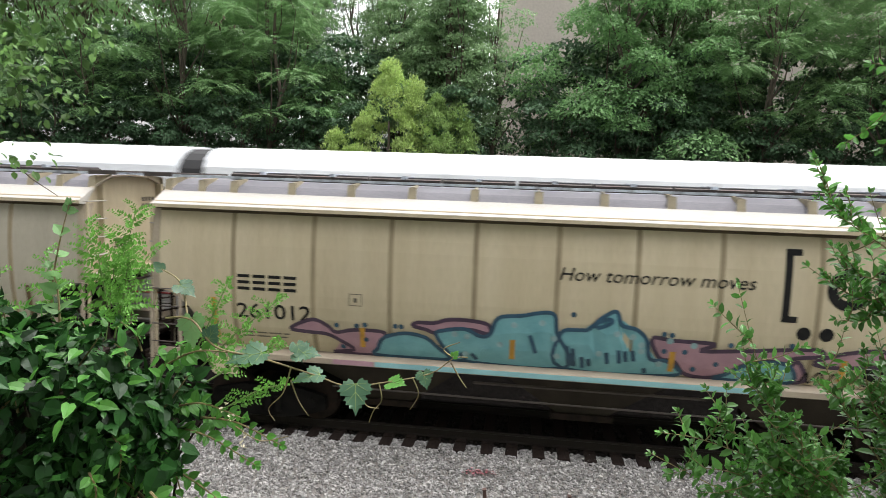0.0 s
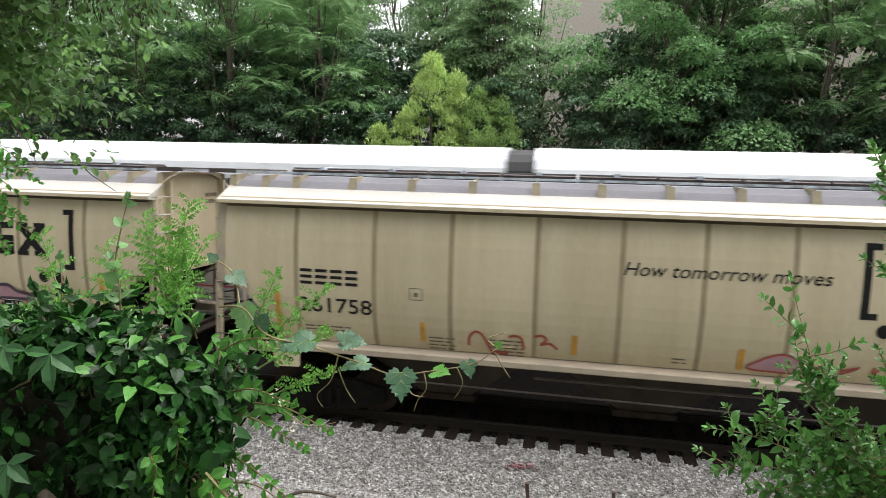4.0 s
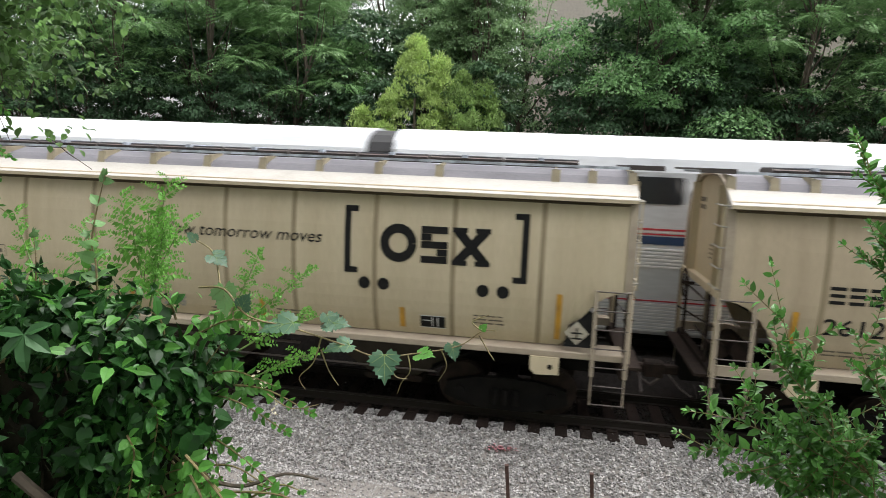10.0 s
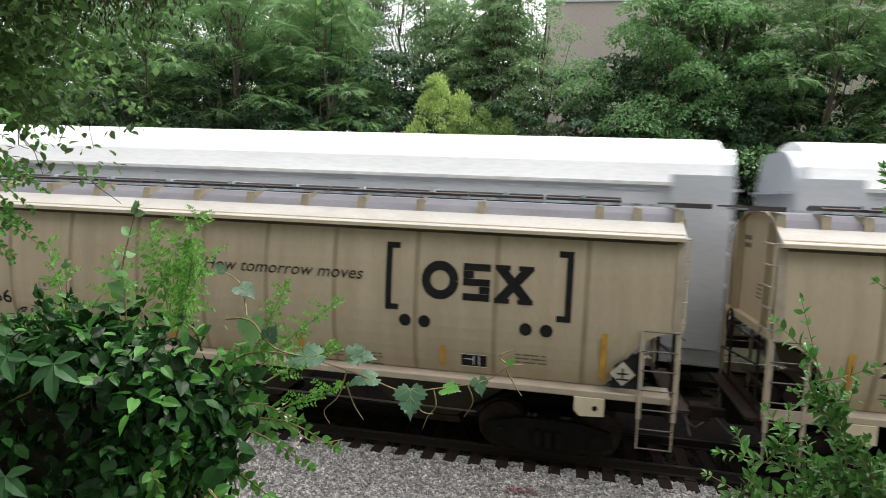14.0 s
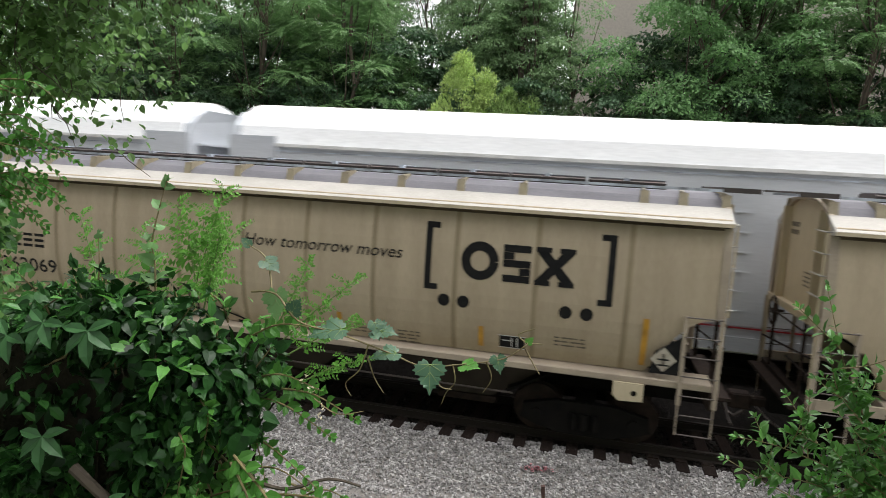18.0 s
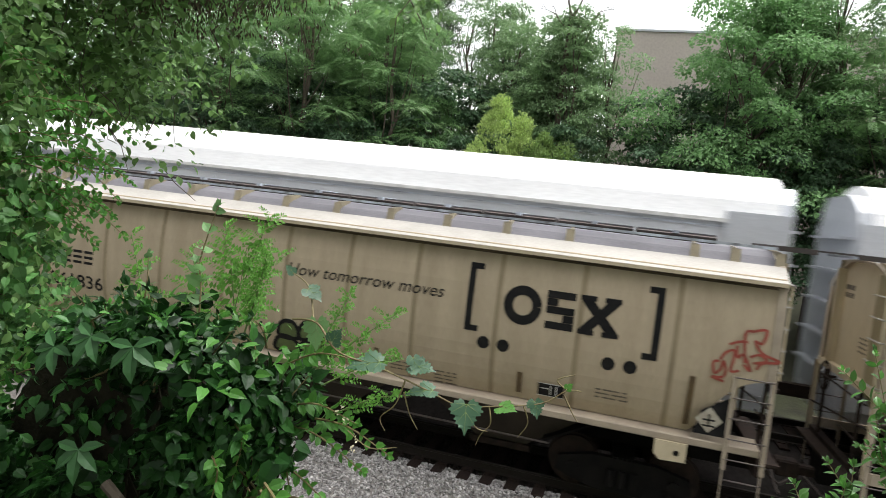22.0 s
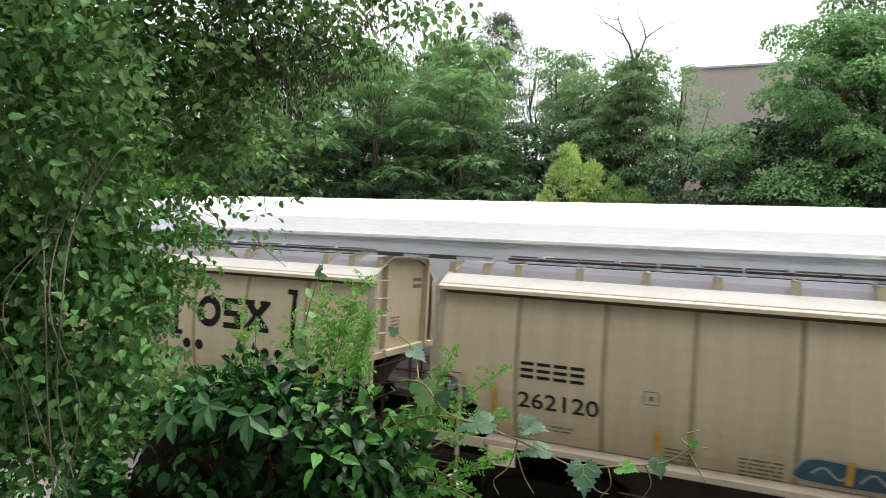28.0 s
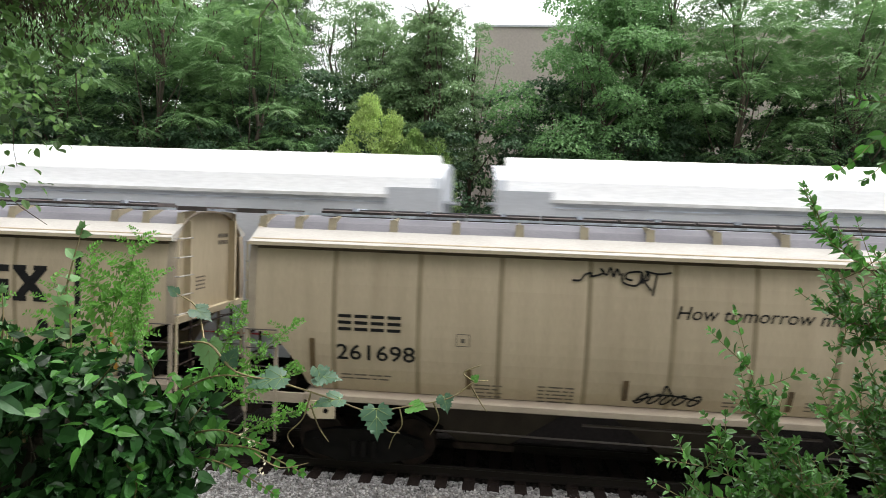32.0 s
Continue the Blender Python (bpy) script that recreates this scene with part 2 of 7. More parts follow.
def raw(name, verts, faces, material, parent=None, smooth=False):
    """One mesh object out of arrays: verts (n, 3), faces (m, k)."""
    me = bpy.data.meshes.new(name)
    verts, faces = np.asarray(verts, np.float32), np.asarray(faces, np.int32)
    k = faces.shape[1]
    me.vertices.add(len(verts))
    me.vertices.foreach_set("co", verts.ravel())
    me.loops.add(faces.size)
    me.loops.foreach_set("vertex_index", faces.ravel())
    me.polygons.add(len(faces))
    me.polygons.foreach_set("loop_start", np.arange(0, faces.size, k, dtype=np.int32))
    me.polygons.foreach_set("use_smooth", np.full(len(faces), smooth))
    me.update(calc_edges=True)
    me.materials.append(material)
    ob = new(name, me)
    ob.parent = parent
    return ob


def thing(name, label, category, group="", m=None):
    ob = tagged(new(name), label, category, group)
    ob.empty_display_size = 0.2
    if m is not None:
        ob.matrix_basis = m
    return ob



# ---------------------------------------------------------------- ground, tracks
def ground_height(x, y):
    """Height of the land: a bank under the viewer, the track bed, a raised second track, a rising slope behind it."""
    if y < -11.8:
        return 3.35 + 0.05 * math.sin(x * 0.9)
    if y < -4.6:
        f = (y + 11.8) / 7.2
        return 3.35 - 4.0 * (f * f * (3 - 2 * f)) + 0.05 * math.sin(x * 0.9) * (1 - f)
    if y < -2.6:
        return -0.65 + 0.02 * math.sin(3 * x)
    if y < -1.4:
        return -0.65 + 0.60 * (y + 2.6) / 1.2
    if y < 1.4:
        return -0.05
    if y < 2.4:
        return -0.05 + 0.6 * (y - 1.4)
    if y < 5.8:
        return 0.55
    if y < 8.0:
        return 0.55 - 0.25 * (y - 5.8)
    return 0.22 * min(y - 8.0, 12) + 0.25 * math.sin(0.4 * x + 0.3 * y)


def make_ground():
    xs = [-2500, -700, -300, -120, -60] + [-40 + 0.8 * i for i in range(101)] + [60, 120, 300, 700, 2500]
    ys = [-2500, -400, -100, -40, -20, -14, -12, -11.8, -11.2, -10.5, -9.8, -9.1, -8.4, -7.7, -7, -6.3, -5.6, -5, -4.6, -4.2, -3.8, -3.3, -2.95, -2.6, -2.2, -1.8,
          -1.4, 0, 1.4, 1.9, 2.4, 4, 5.8, 7, 8, 9.5, 11, 13, 15, 17, 20, 30, 60, 200, 700, 2500]
    v = [(x, y, ground_height(x, y)) for y in ys for x in xs]
    n = len(xs)
    f = [(j * n + i, j * n + i + 1, (j + 1) * n + i + 1, (j + 1) * n + i) for j in range(len(ys) - 1) for i in range(n - 1)]
    g = raw("ground", v, f, SOIL, smooth=True)
    g.data.materials.append(GRAVEL)
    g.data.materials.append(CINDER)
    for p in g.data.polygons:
        # the bed under the trains takes the cinder colour darkened as their shade
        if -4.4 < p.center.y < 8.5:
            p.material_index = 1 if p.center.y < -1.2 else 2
    tagged(g, "dark leafy soil bank and grey gravel bed beside the tracks", "ground", kind="structure")


make_ground()


# rail brown lowered to near black, painting in the shade below the cars
RAIL_SHADED = shade("grimy_rail", (0.026, 0.02, 0.017), 0.6, dark=(0.022, 0.018, 0.015), scale=6, grain=50, bump=0.2, spec=0.2)


def make_track(name, y, z, label):
    track = tagged(new(name), label, "railway track", kind="structure")
    track.matrix_basis = pose(0, y, z)
    prof = [(-0.07, 0), (0.07, 0), (0.07, 0.012), (0.012, 0.03), (0.012, 0.135), (0.036, 0.15), (0.036, 0.172), (0.028, 0.18), (-0.028, 0.18),
            (-0.036, 0.172), (-0.036, 0.15), (-0.012, 0.135), (-0.012, 0.03), (-0.07, 0.012)]
    for s in (-1, 1):
        bm = bmesh.new()
        prism_x(bm, [(s * 0.755 + a, b + 0.004) for a, b in prof], -900, 900)
        part("rail", bm, RAIL_SHADED, track, "rust-brown steel rail darkened as shade under the train")
    bm = bmesh.new()
    box(bm, -0.115, 0.115, -1.3, 1.3, -0.17, 0.0)
    bmesh.ops.bevel(bm, geom=bm.edges, offset=0.012, segments=1, affect="EDGES")
    tie = part("tie", bm, TIE, track)
    bm = bmesh.new()
    box(bm, -0.09, 0.09, -0.93, -0.58, 0.0005, 0.016)
    plate = part("tie_plate", bm, RUST, track)
    rnd = random.Random(3)
    first = True
    for i in range(-40, 33):
        m = pose(-0.13 + 0.495 * i + rnd.uniform(-0.02, 0.02), rnd.uniform(-0.05, 0.05), rnd.uniform(-0.012, 0.0), 0, 0, rnd.uniform(-1.3, 1.3))
        if first:
            tie.matrix_basis, plate.matrix_basis, first = m, m, False
            continue
        again(tie, m)
        if -24 < i < 24:
            again(plate, m)
    v, f = [], []
    for i in list(range(-300, -40)) + list(range(33, 300)):
        x = -0.13 + 0.495 * i
        k = len(v)
        v += [(x + a, b, c) for a in (-0.115, 0.115) for b in (-1.3, 1.3) for c in (-0.17, 0)]
        f += [(k, k + 1, k + 3, k + 2), (k + 4, k + 6, k + 7, k + 5), (k, k + 4, k + 5, k + 1), (k + 2, k + 3, k + 7, k + 6), (k + 1, k + 5, k + 7, k + 3)]
    tagged(raw("far_ties", v, f, TIE, track), kind="stuff")


make_track("track_near", 0.0, 0.0, "railway track with dark timber ties in grey ballast")
make_track("track_far", 4.0, 0.6, "second railway track on a raised ballast bed")


def stones(name, count, area, size, label, seed, material=STONE):
    """Crushed stones strewn on the ground, each an uneven eight-cornered lump."""
    rng = np.random.default_rng(seed)
    x, y = rng.uniform(area[0], area[1], count), rng.uniform(area[2], area[3], count)
    s = rng.uniform(size[0], size[1], count)
    base = np.array([(a, b, c) for a in (-1, 1) for b in (-1, 1) for c in (-1, 1)], float)
    quad = np.array([(0, 1, 3, 2), (4, 6, 7, 5), (0, 4, 5, 1), (2, 3, 7, 6), (1, 5, 7, 3), (0, 2, 6, 4)])
    lump = base[None] * rng.uniform(0.35, 0.75, (count, 8, 3))
    a, b = rng.uniform(0, 6.28, count), rng.uniform(-0.8, 0.8, count)
    ca, sa, cb, sb = np.cos(a), np.sin(a), np.cos(b), np.sin(b)
    px, py, pz = lump[..., 0], lump[..., 1], lump[..., 2] * 0.75
    px, pz = cb[:, None] * px + sb[:, None] * pz, -sb[:, None] * px + cb[:, None] * pz
    px, py = ca[:, None] * px - sa[:, None] * py, sa[:, None] * px + ca[:, None] * py
    h = np.array([ground_height(u, w) for u, w in zip(x, y)])
    v = np.stack([px * s[:, None] + x[:, None], py * s[:, None] + y[:, None], pz * s[:, None] + h[:, None] + 0.01], -1)
    f = quad[None] + 8 * np.arange(count)[:, None, None]
    tagged(raw(name, v.reshape(-1, 3), f.reshape(-1, 4), material), label, "ballast", kind="stuff")


stones("ballast", 34000, (-11, 8, -2.75, -0.98), (0.020, 0.044), "loose grey crushed-stone ballast along the tie ends", 1)
stones("ballast_shoulder", 9000, (-11, 8, -4.3, -2.6), (0.012, 0.034), "finer grey gravel below the ballast shoulder", 2)
# oily stones, coloured darker still for the shade beneath the near train
stones("ballast_crib", 9000, (-11, 9, -0.95, 1.3), (0.03, 0.05), "oily ballast between the ties, darkened as shade under the train", 4, STONE_SHADED)


STAKE = shade("rusted_stake", (0.10, 0.055, 0.045), 0.85, dark=(0.05, 0.03, 0.026), scale=12, bump=0.3)


def make_trackside():
    for x, y, h in ((-0.455, -2.9, 0.86), (0.915, -2.9, 0.86)):
        st = thing("survey_stake", "rusty steel stake driven into the gravel", "stake", "stakes by the track", pose(x, y, ground_height(x, y) - 0.1, 4, -5, 0))
        bm = bmesh.new()
        prism_x(bm, [(-0.034, 0), (0.034, 0), (0.028, h), (-0.028, h)], -0.028, 0.028)
        part("bar", bm, STAKE, st)
        bm = bmesh.new()
        box(bm, -0.032, 0.032, -0.032, 0.032, h, h + 0.014)
        part("cap", bm, STAKE, st)
    rng = np.random.default_rng(15)
    v, f = [], []
    for i in range(60):
        x, y = -0.72 + rng.normal(0, 0.14), -1.78 + rng.normal(0, 0.035)
        z, r = ground_height(x, y) + 0.052, rng.uniform(0.015, 0.035)
        k = len(v)
        v += [(x + r * math.cos(a) * rng.uniform(0.6, 1.2), y + r * math.sin(a) * rng.uniform(0.6, 1.2), z + 0.004 * a) for a in (0, 1.26, 2.5, 3.8, 5.0)]
        f += [(k, k + 1, k + 2), (k, k + 2, k + 3), (k, k + 3, k + 4)]
    tagged(raw("paint_mark", v, f, PINK_MARK), "pink spray-paint mark on the ballast", "paint mark")


PINK_MARK = shade("pink_marking_paint", (0.58, 0.24, 0.28), 0.8, dark=(0.45, 0.22, 0.24), bump=0)
make_trackside()

# ---------------------------------------------------------------- covered hopper cars
BODY, PITCH, RAIL = 16.65, 18.198, 0.184
SEAM_PALE = shade("dusty_bracket_paint", (0.36, 0.31, 0.21), 0.6, dark=(0.24, 0.20, 0.14), scale=4, bump=0.1)
# brown-black for the painted shadow line below the eave
EAVE_SHADE = shade("soot_streak", (0.13, 0.10, 0.07), 0.9, dark=(0.055, 0.043, 0.032), scale=3, stretch=(0.6, 1, 1), bump=0.1, spec=0.1)
# dirty tan bays, with the shade under the car mixed into the colour
BAY_SHADED = shade("grimy_bay_paint", (0.06, 0.05, 0.04), 0.9, dark=(0.025, 0.021, 0.018), scale=2.5, amount=0.9, stretch=(1, 1, 0.4), bump=0.15, spec=0.1)
OLD_WHITE = shade("dirty_white_paint", (0.46, 0.42, 0.35), 0.6, dark=(0.30, 0.25, 0.19), scale=6, bump=0.02)
SEAMS = [0.0, 1.58, 3.15, 4.62, 6.18, 7.65, 9.02, 10.42, 12.02, 13.5, 15.1, BODY]


def side_y(z):
    """Half width of the rounded side at a height."""
    d = z - 3.55
    return 1.605 - (0.128 * d * d if d > 0 else 0.052 * abs(d) ** 3)


def side_foot(x):
    """Lower edge of the side sheet, cut away in a curve over the trucks."""
    d = min(x, BODY - x)
    if d > 1.09:
        return 1.735
    f = min(1.0, (1.09 - d) / 1.09)
    return 1.735 + 1.1 * (1 - (1 - f) ** 2.4) if f > 0 else 1.735


def on_side(bm, lift=0.006):
    """Lays flat work, drawn in x and z, on the near side of a hopper."""
    for v in bm.verts:
        v.co.y = -side_y(v.co.z) - lift - v.co.y
    return bm


def cells(bm, x0, x1, z0, z1, nz=6):
    """An upright plate divided in height."""
    for i in range(nz):
        a, b = z0 + (z1 - z0) * i / nz, z0 + (z1 - z0) * (i + 1) / nz
        bm.faces.new([bm.verts.new(p) for p in ((x0, 0, a), (x1, 0, a), (x1, 0, b), (x0, 0, b))])


def disc(bm, x, z, r, n=20):
    bm.faces.new([bm.verts.new((x + r * math.cos(2 * math.pi * i / n), 0, z + r * math.sin(2 * math.pi * i / n))) for i in range(n)])


def stroke(bm, pts, w, close=False):
    """A flat painted line of width w through points (x, z)."""
    pts = [Vector(p) for p in pts]
    if close:
        pts.append(pts[0])
    left, right = [], []
    for i, p in enumerate(pts):
        d = pts[min(i + 1, len(pts) - 1)] - pts[max(i - 1, 0)]
        d = d.normalized() if d.length > 1e-6 else Vector((1, 0))
        o = Vector((-d.y, d.x)) * w / 2
        left.append(bm.verts.new((p.x + o.x, 0, p.y + o.y)))
        right.append(bm.verts.new((p.x - o.x, 0, p.y - o.y)))
    for i in range(len(pts) - 1):
        bm.faces.new((left[i], right[i], right[i + 1], left[i + 1]))


def blob(bm, pts):
    bm.faces.new([bm.verts.new((x, 0, z)) for x, z in pts])
    bmesh.ops.triangulate(bm, faces=bm.faces)


def smooth_line(pts, n=6, close=True):
    """A rounded outline through the points."""
    out, k = [], len(pts)
    for i in range(k if close else k - 1):
        p = [Vector(pts[(i + j) % k] if close else pts[min(max(i + j, 0), k - 1)]) for j in (-1, 0, 1, 2)]
        for s in range(n):
            t = s / n
            q = 0.5 * (2 * p[1] + (p[2] - p[0]) * t + (2 * p[0] - 5 * p[1] + 4 * p[2] - p[3]) * t * t + (3 * p[1] - p[0] - 3 * p[2] + p[3]) * t ** 3)
            out.append((q.x, q.y))
    return out


def words(name, text, x, z, height, width, material, parent, label, slant=0.0, weight=0.012):
    """Painted words that begin at x on the baseline z."""
    cu = bpy.data.curves.new(name, "FONT")
    cu.body, cu.shear, cu.resolution_u, cu.offset = text, slant, 3, weight
    ob = bpy.data.objects.new(name, cu)
    scene.collection.objects.link(ob)
    me = bpy.data.meshes.new_from_object(ob.evaluated_get(bpy.context.evaluated_depsgraph_get()))
    bpy.data.objects.remove(ob)
    bm = bmesh.new()
    bm.from_mesh(me)
    bpy.data.meshes.remove(me)
    x0, x1 = min(v.co.x for v in bm.verts), max(v.co.x for v in bm.verts)
    z0, z1 = 0.0, max(v.co.y for v in bm.verts)
    for v in bm.verts:
        v.co = (x + (v.co.x - x0) / (x1 - x0) * width, 0, z + (v.co.y - z0) / (z1 - z0) * height)
    return part(name, on_side(bm), material, parent, label)


def build_hopper():
    car = thing("hopper_car", "cream covered hopper car with black painted marks, grimy underframe", "freight car", "covered hopper cars in the near train")
    # side sheets between the seams, both sides
    for s in (-1, 1):
        for x0, x1 in zip(SEAMS, SEAMS[1:]):
            bm = bmesh.new()
            cols = [x0 + 0.012 + (x1 - x0 - 0.024) * i / (12 if x0 < 1.2 or x1 > BODY - 1.2 else 1) for i in range((12 if x0 < 1.2 or x1 > BODY - 1.2 else 1) + 1)]
            rings = []
            for x in cols:
                f = side_foot(x)
                zs = [f + (4.44 - f) * i / 12 for i in range(13)]
                rings.append([(x, s * side_y(z), z) for z in zs] + [(x, s * (side_y(z) - 0.02), z) for z in zs[::-1]])
            loft(bm, rings)
            part("side_panel", bm, CREAM, car)
        for x in SEAMS[1:-1]:
            bm = bmesh.new()
            zs = [1.735 + (4.44 - 1.735) * i / 12 for i in range(13)]
            loft(bm, [[(x + d, s * (side_y(z) - o), z) for z in zs] for d, o in ((-0.05, 0.001), (-0.03, -0.005), (0.03, -0.005), (0.05, 0.001))], closed=False)
            part("seam", bm, SEAM, car, "rusty weld seam")
        # eave, sill, jacking pads
        bm = bmesh.new()
        prism_x(bm, [(s * 1.46, 4.40), (s * 1.67, 4.43), (s * 1.675, 4.49), (s * 1.655, 4.505), (s * 1.24, 4.735), (s * 1.2, 4.72), (s * 1.44, 4.46)], -0.03, BODY + 0.03)
        fascia = bmesh.new()
        box(fascia, -0.03, BODY + 0.03, min(s * 1.67, s * 1.683), max(s * 1.67, s * 1.683), 4.425, 4.485)
        part("fascia", fascia, CREAM, car, "tan lip along the eave")
        seam = bmesh.new()
        prism_x(seam, [(s * 1.606, 4.534), (s * 1.600, 4.545), (s * 1.578, 4.557), (s * 1.584, 4.543)], 0.0, BODY)
        part("eave_seam", seam, SEAM, car, "dirty seam along the eave")
        part("eave", bm, CREAM_TOP, car, "pale cream sloping eave")
        # strip under the eave, its dark colour standing in for the eave's shadow
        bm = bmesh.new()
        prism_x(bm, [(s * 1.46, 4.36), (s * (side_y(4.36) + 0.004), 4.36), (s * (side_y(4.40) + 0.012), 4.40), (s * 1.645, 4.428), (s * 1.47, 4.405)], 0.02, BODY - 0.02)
        part("eave_soffit", bm, EAVE_SHADE, car, "dark strip painted as the shade under the eave")
        bm = bmesh.new()
        prism_x(bm, [(s * 1.08, 1.575), (s * 1.575, 1.575), (s * 1.59, 1.59), (s * 1.59, 1.685), (s * 1.575, 1.70), (s * 1.08, 1.74)], 1.05, BODY - 0.03)
        part("side_sill", bm, SILL, car, "cream side sill streaked with dirt")
        for x in (1.12, BODY - 1.66):
            bm = bmesh.new()
            prism_y(bm, [(x, 1.58), (x + 0.52, 1.58), (x + 0.52, 1.26), (x + 0.1, 1.24), (x, 1.34)], s * 1.55, s * 1.625)
            pad = part("jacking_pad", bm, CREAM, car)
            # dark disc painted on the pad where the hole would be in shade
            bm = bmesh.new()
            rod(bm, (x + 0.36, s * 1.60, 1.40), (x + 0.36, s * 1.63, 1.40), 0.05, 10)
            part("hole", bm, GRIME_SHADED, pad)
        # ladders on the side, at both ends
        for x0, x1 in ((-0.06, 0.52), (BODY - 0.56, BODY + 0.02)):
            bm = bmesh.new()
            for x, foot in ((x0, 1.3), (x1, 1.3)):
                box(bm, x - 0.035, x + 0.035, s * 1.64 - 0.015, s * 1.64 + 0.015, foot, 2.88)
                box(bm, x - 0.012, x + 0.012, s * 1.62 - 0.012, s * 1.62 + 0.012, 0.76, foot)
            lad = part("ladder", bm, SILL, car, "cream side ladder with worn steel rungs")
            for i in range(7):
                bm = bmesh.new()
                z = 0.79 + 0.345 * i
                rod(bm, (x0, s * 1.66, z), (x1, s * 1.66, z), 0.013, 6)
                part("rung", bm, RAILTOP, lad)
        bm = bmesh.new()
        for x0, x1 in ((0.0, 1.05),):
            box(bm, x0, x1, s * 1.6 - 0.04, s * 1.6 + 0.03, 1.52, 1.70)
        part("end_sill_arm", bm, SILL, car)
    # end sheets, slope sheets, bays
    for e in (0, 1):
        X = (lambda v: v) if e == 0 else (lambda v: BODY - v)
        bm = bmesh.new()
        half = [(side_y(z) - 0.025, z) for z in (2.92, 3.2, 3.5, 3.8, 4.1, 4.42)] + [(1.24, 4.72), (0.9, 4.865), (0.6, 4.955)]
        prof = [(-y, z) for y, z in half] + half[::-1]
        loft(bm, [[(X(0.05), y, z) for y, z in prof], [(X(0.08), y, z) for y, z in prof]])
        sheet = part("end_sheet", bm, CREAM, car, "flat cream end sheet")
        # rim along the arched top, with a shadowed lip
        bm = bmesh.new()
        arch = half[5:] + [(0.0, 4.985)]
        arch = [(-y, z) for y, z in arch] + arch[-2::-1]
        loft(bm, [[(X(-0.03), y, z - 0.015), (X(0.06), y, z - 0.015), (X(0.06), y, z + 0.02), (X(-0.03), y, z + 0.02)] for y, z in arch])
        part("end_rim", bm, SILL, sheet, "dirty rim along the arched top")
        for k, (y0, z0) in enumerate(((0.45, 4.42), (0.45, 4.27), (-0.55, 3.62), (-0.55, 3.54), (-0.55, 3.46), (-0.55, 3.38))):
            bm = bmesh.new()
            a, b = sorted((X(0.045), X(0.049)))
            n, w = (4, 0.1) if k < 2 else (3, 0.12)
            for q in range(n):
                box(bm, a, b, y0 + (w + 0.025) * q, y0 + (w + 0.025) * q + w, z0, z0 + (0.09 if k < 2 else 0.03))
            part("stencil_line", bm, FADED, sheet)
        for s in (-1, 1):
            # rounded corner angle between side and end, and the inner flange
            bm = bmesh.new()
            zs = [2.86 + 1.56 * q / 8 for q in range(9)]
            loft(bm, [[(X(-0.055), s * (side_y(z) - 0.20), z), (X(-0.055), s * (side_y(z) + 0.012), z), (X(0.09), s * (side_y(z) + 0.012), z), (X(0.09), s * (side_y(z) + 0.004), z),
                       (X(-0.035), s * (side_y(z) - 0.01), z), (X(-0.035), s * (side_y(z) - 0.20), z)] for z in zs])
            part("corner_angle", bm, SILL, car, "cream corner angle with rust streaks")
            bm = bmesh.new()
            a, b = sorted((X(-0.10), X(0.05)))
            box(bm, a, b, s * 1.02 - 0.012, s * 1.02 + 0.012, 2.9, 4.80)
            c, d = sorted((X(-0.10), X(-0.085)))
            box(bm, c, d, s * 1.02 - 0.04, s * 1.02 + 0.04, 2.9, 4.80)
            part("end_flange", bm, CREAM, car)
        bm = bmesh.new()
        loft(bm, [[(X(-0.08), y, 2.84), (X(0.06), y, 2.84), (X(0.06), y, 2.97), (X(-0.08), y, 2.97)] for y in (-1.55, -0.5, 0.5, 1.55)])
        part("end_beam", bm, CREAM, car)
        bm = bmesh.new()
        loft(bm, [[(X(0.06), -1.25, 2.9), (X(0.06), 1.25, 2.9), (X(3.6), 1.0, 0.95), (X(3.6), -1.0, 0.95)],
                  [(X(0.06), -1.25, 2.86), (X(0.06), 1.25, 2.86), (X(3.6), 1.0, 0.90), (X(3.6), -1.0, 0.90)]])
        part("slope_sheet", bm, GRIME_SHADED, car)
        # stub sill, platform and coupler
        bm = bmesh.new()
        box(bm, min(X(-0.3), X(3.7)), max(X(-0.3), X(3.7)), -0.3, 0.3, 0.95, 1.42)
        part("stub_sill", bm, GRIME_SHADED, car)
        bm = bmesh.new()
        box(bm, min(X(-0.32), X(0.05)), max(X(-0.32), X(0.05)), -1.45, 1.45, 1.42, 1.47)
        box(bm, min(X(-0.08), X(0.06)), max(X(-0.08), X(0.06)), -1.55, 1.55, 1.24, 1.56)
        part("end_platform", bm, RUST, car, "rusty end platform and sill")
        bm = bmesh.new()
        box(bm, min(X(-0.62), X(-0.28)), max(X(-0.62), X(-0.28)), -0.09, 0.09, 0.96, 1.14)
        box(bm, min(X(-0.80), X(-0.58)), max(X(-0.80), X(-0.58)), -0.17, 0.15, 0.90, 1.2)
        bmesh.ops.bevel(bm, geom=bm.edges, offset=0.03, segments=1, affect="EDGES")
        part("coupler", bm, RUST, car)
        bm = bmesh.new()
        tube(bm, [(X(-0.35), -1.5, 1.05), (X(-0.42), -0.9, 0.98), (X(-0.5), -0.2, 1.0)], 0.016, 0.016, 6)
        tube(bm, [(X(-0.4), 0.35, 1.1), (X(-0.6), 0.3, 0.72), (X(-0.78), 0.2, 0.62)], 0.03, 0.03, 6)
        part("cut_lever_and_hose", bm, RAILTOP, car)
        for y in (-1.5, -0.95, 0.95, 1.5):
            bm = bmesh.new()
            rod(bm, (X(-0.06), y, 1.45), (X(-0.06), y, 2.9), 0.03, 6)
            part("end_post", bm, CREAM if abs(y) > 1 else RUST, car)
        bm = bmesh.new()
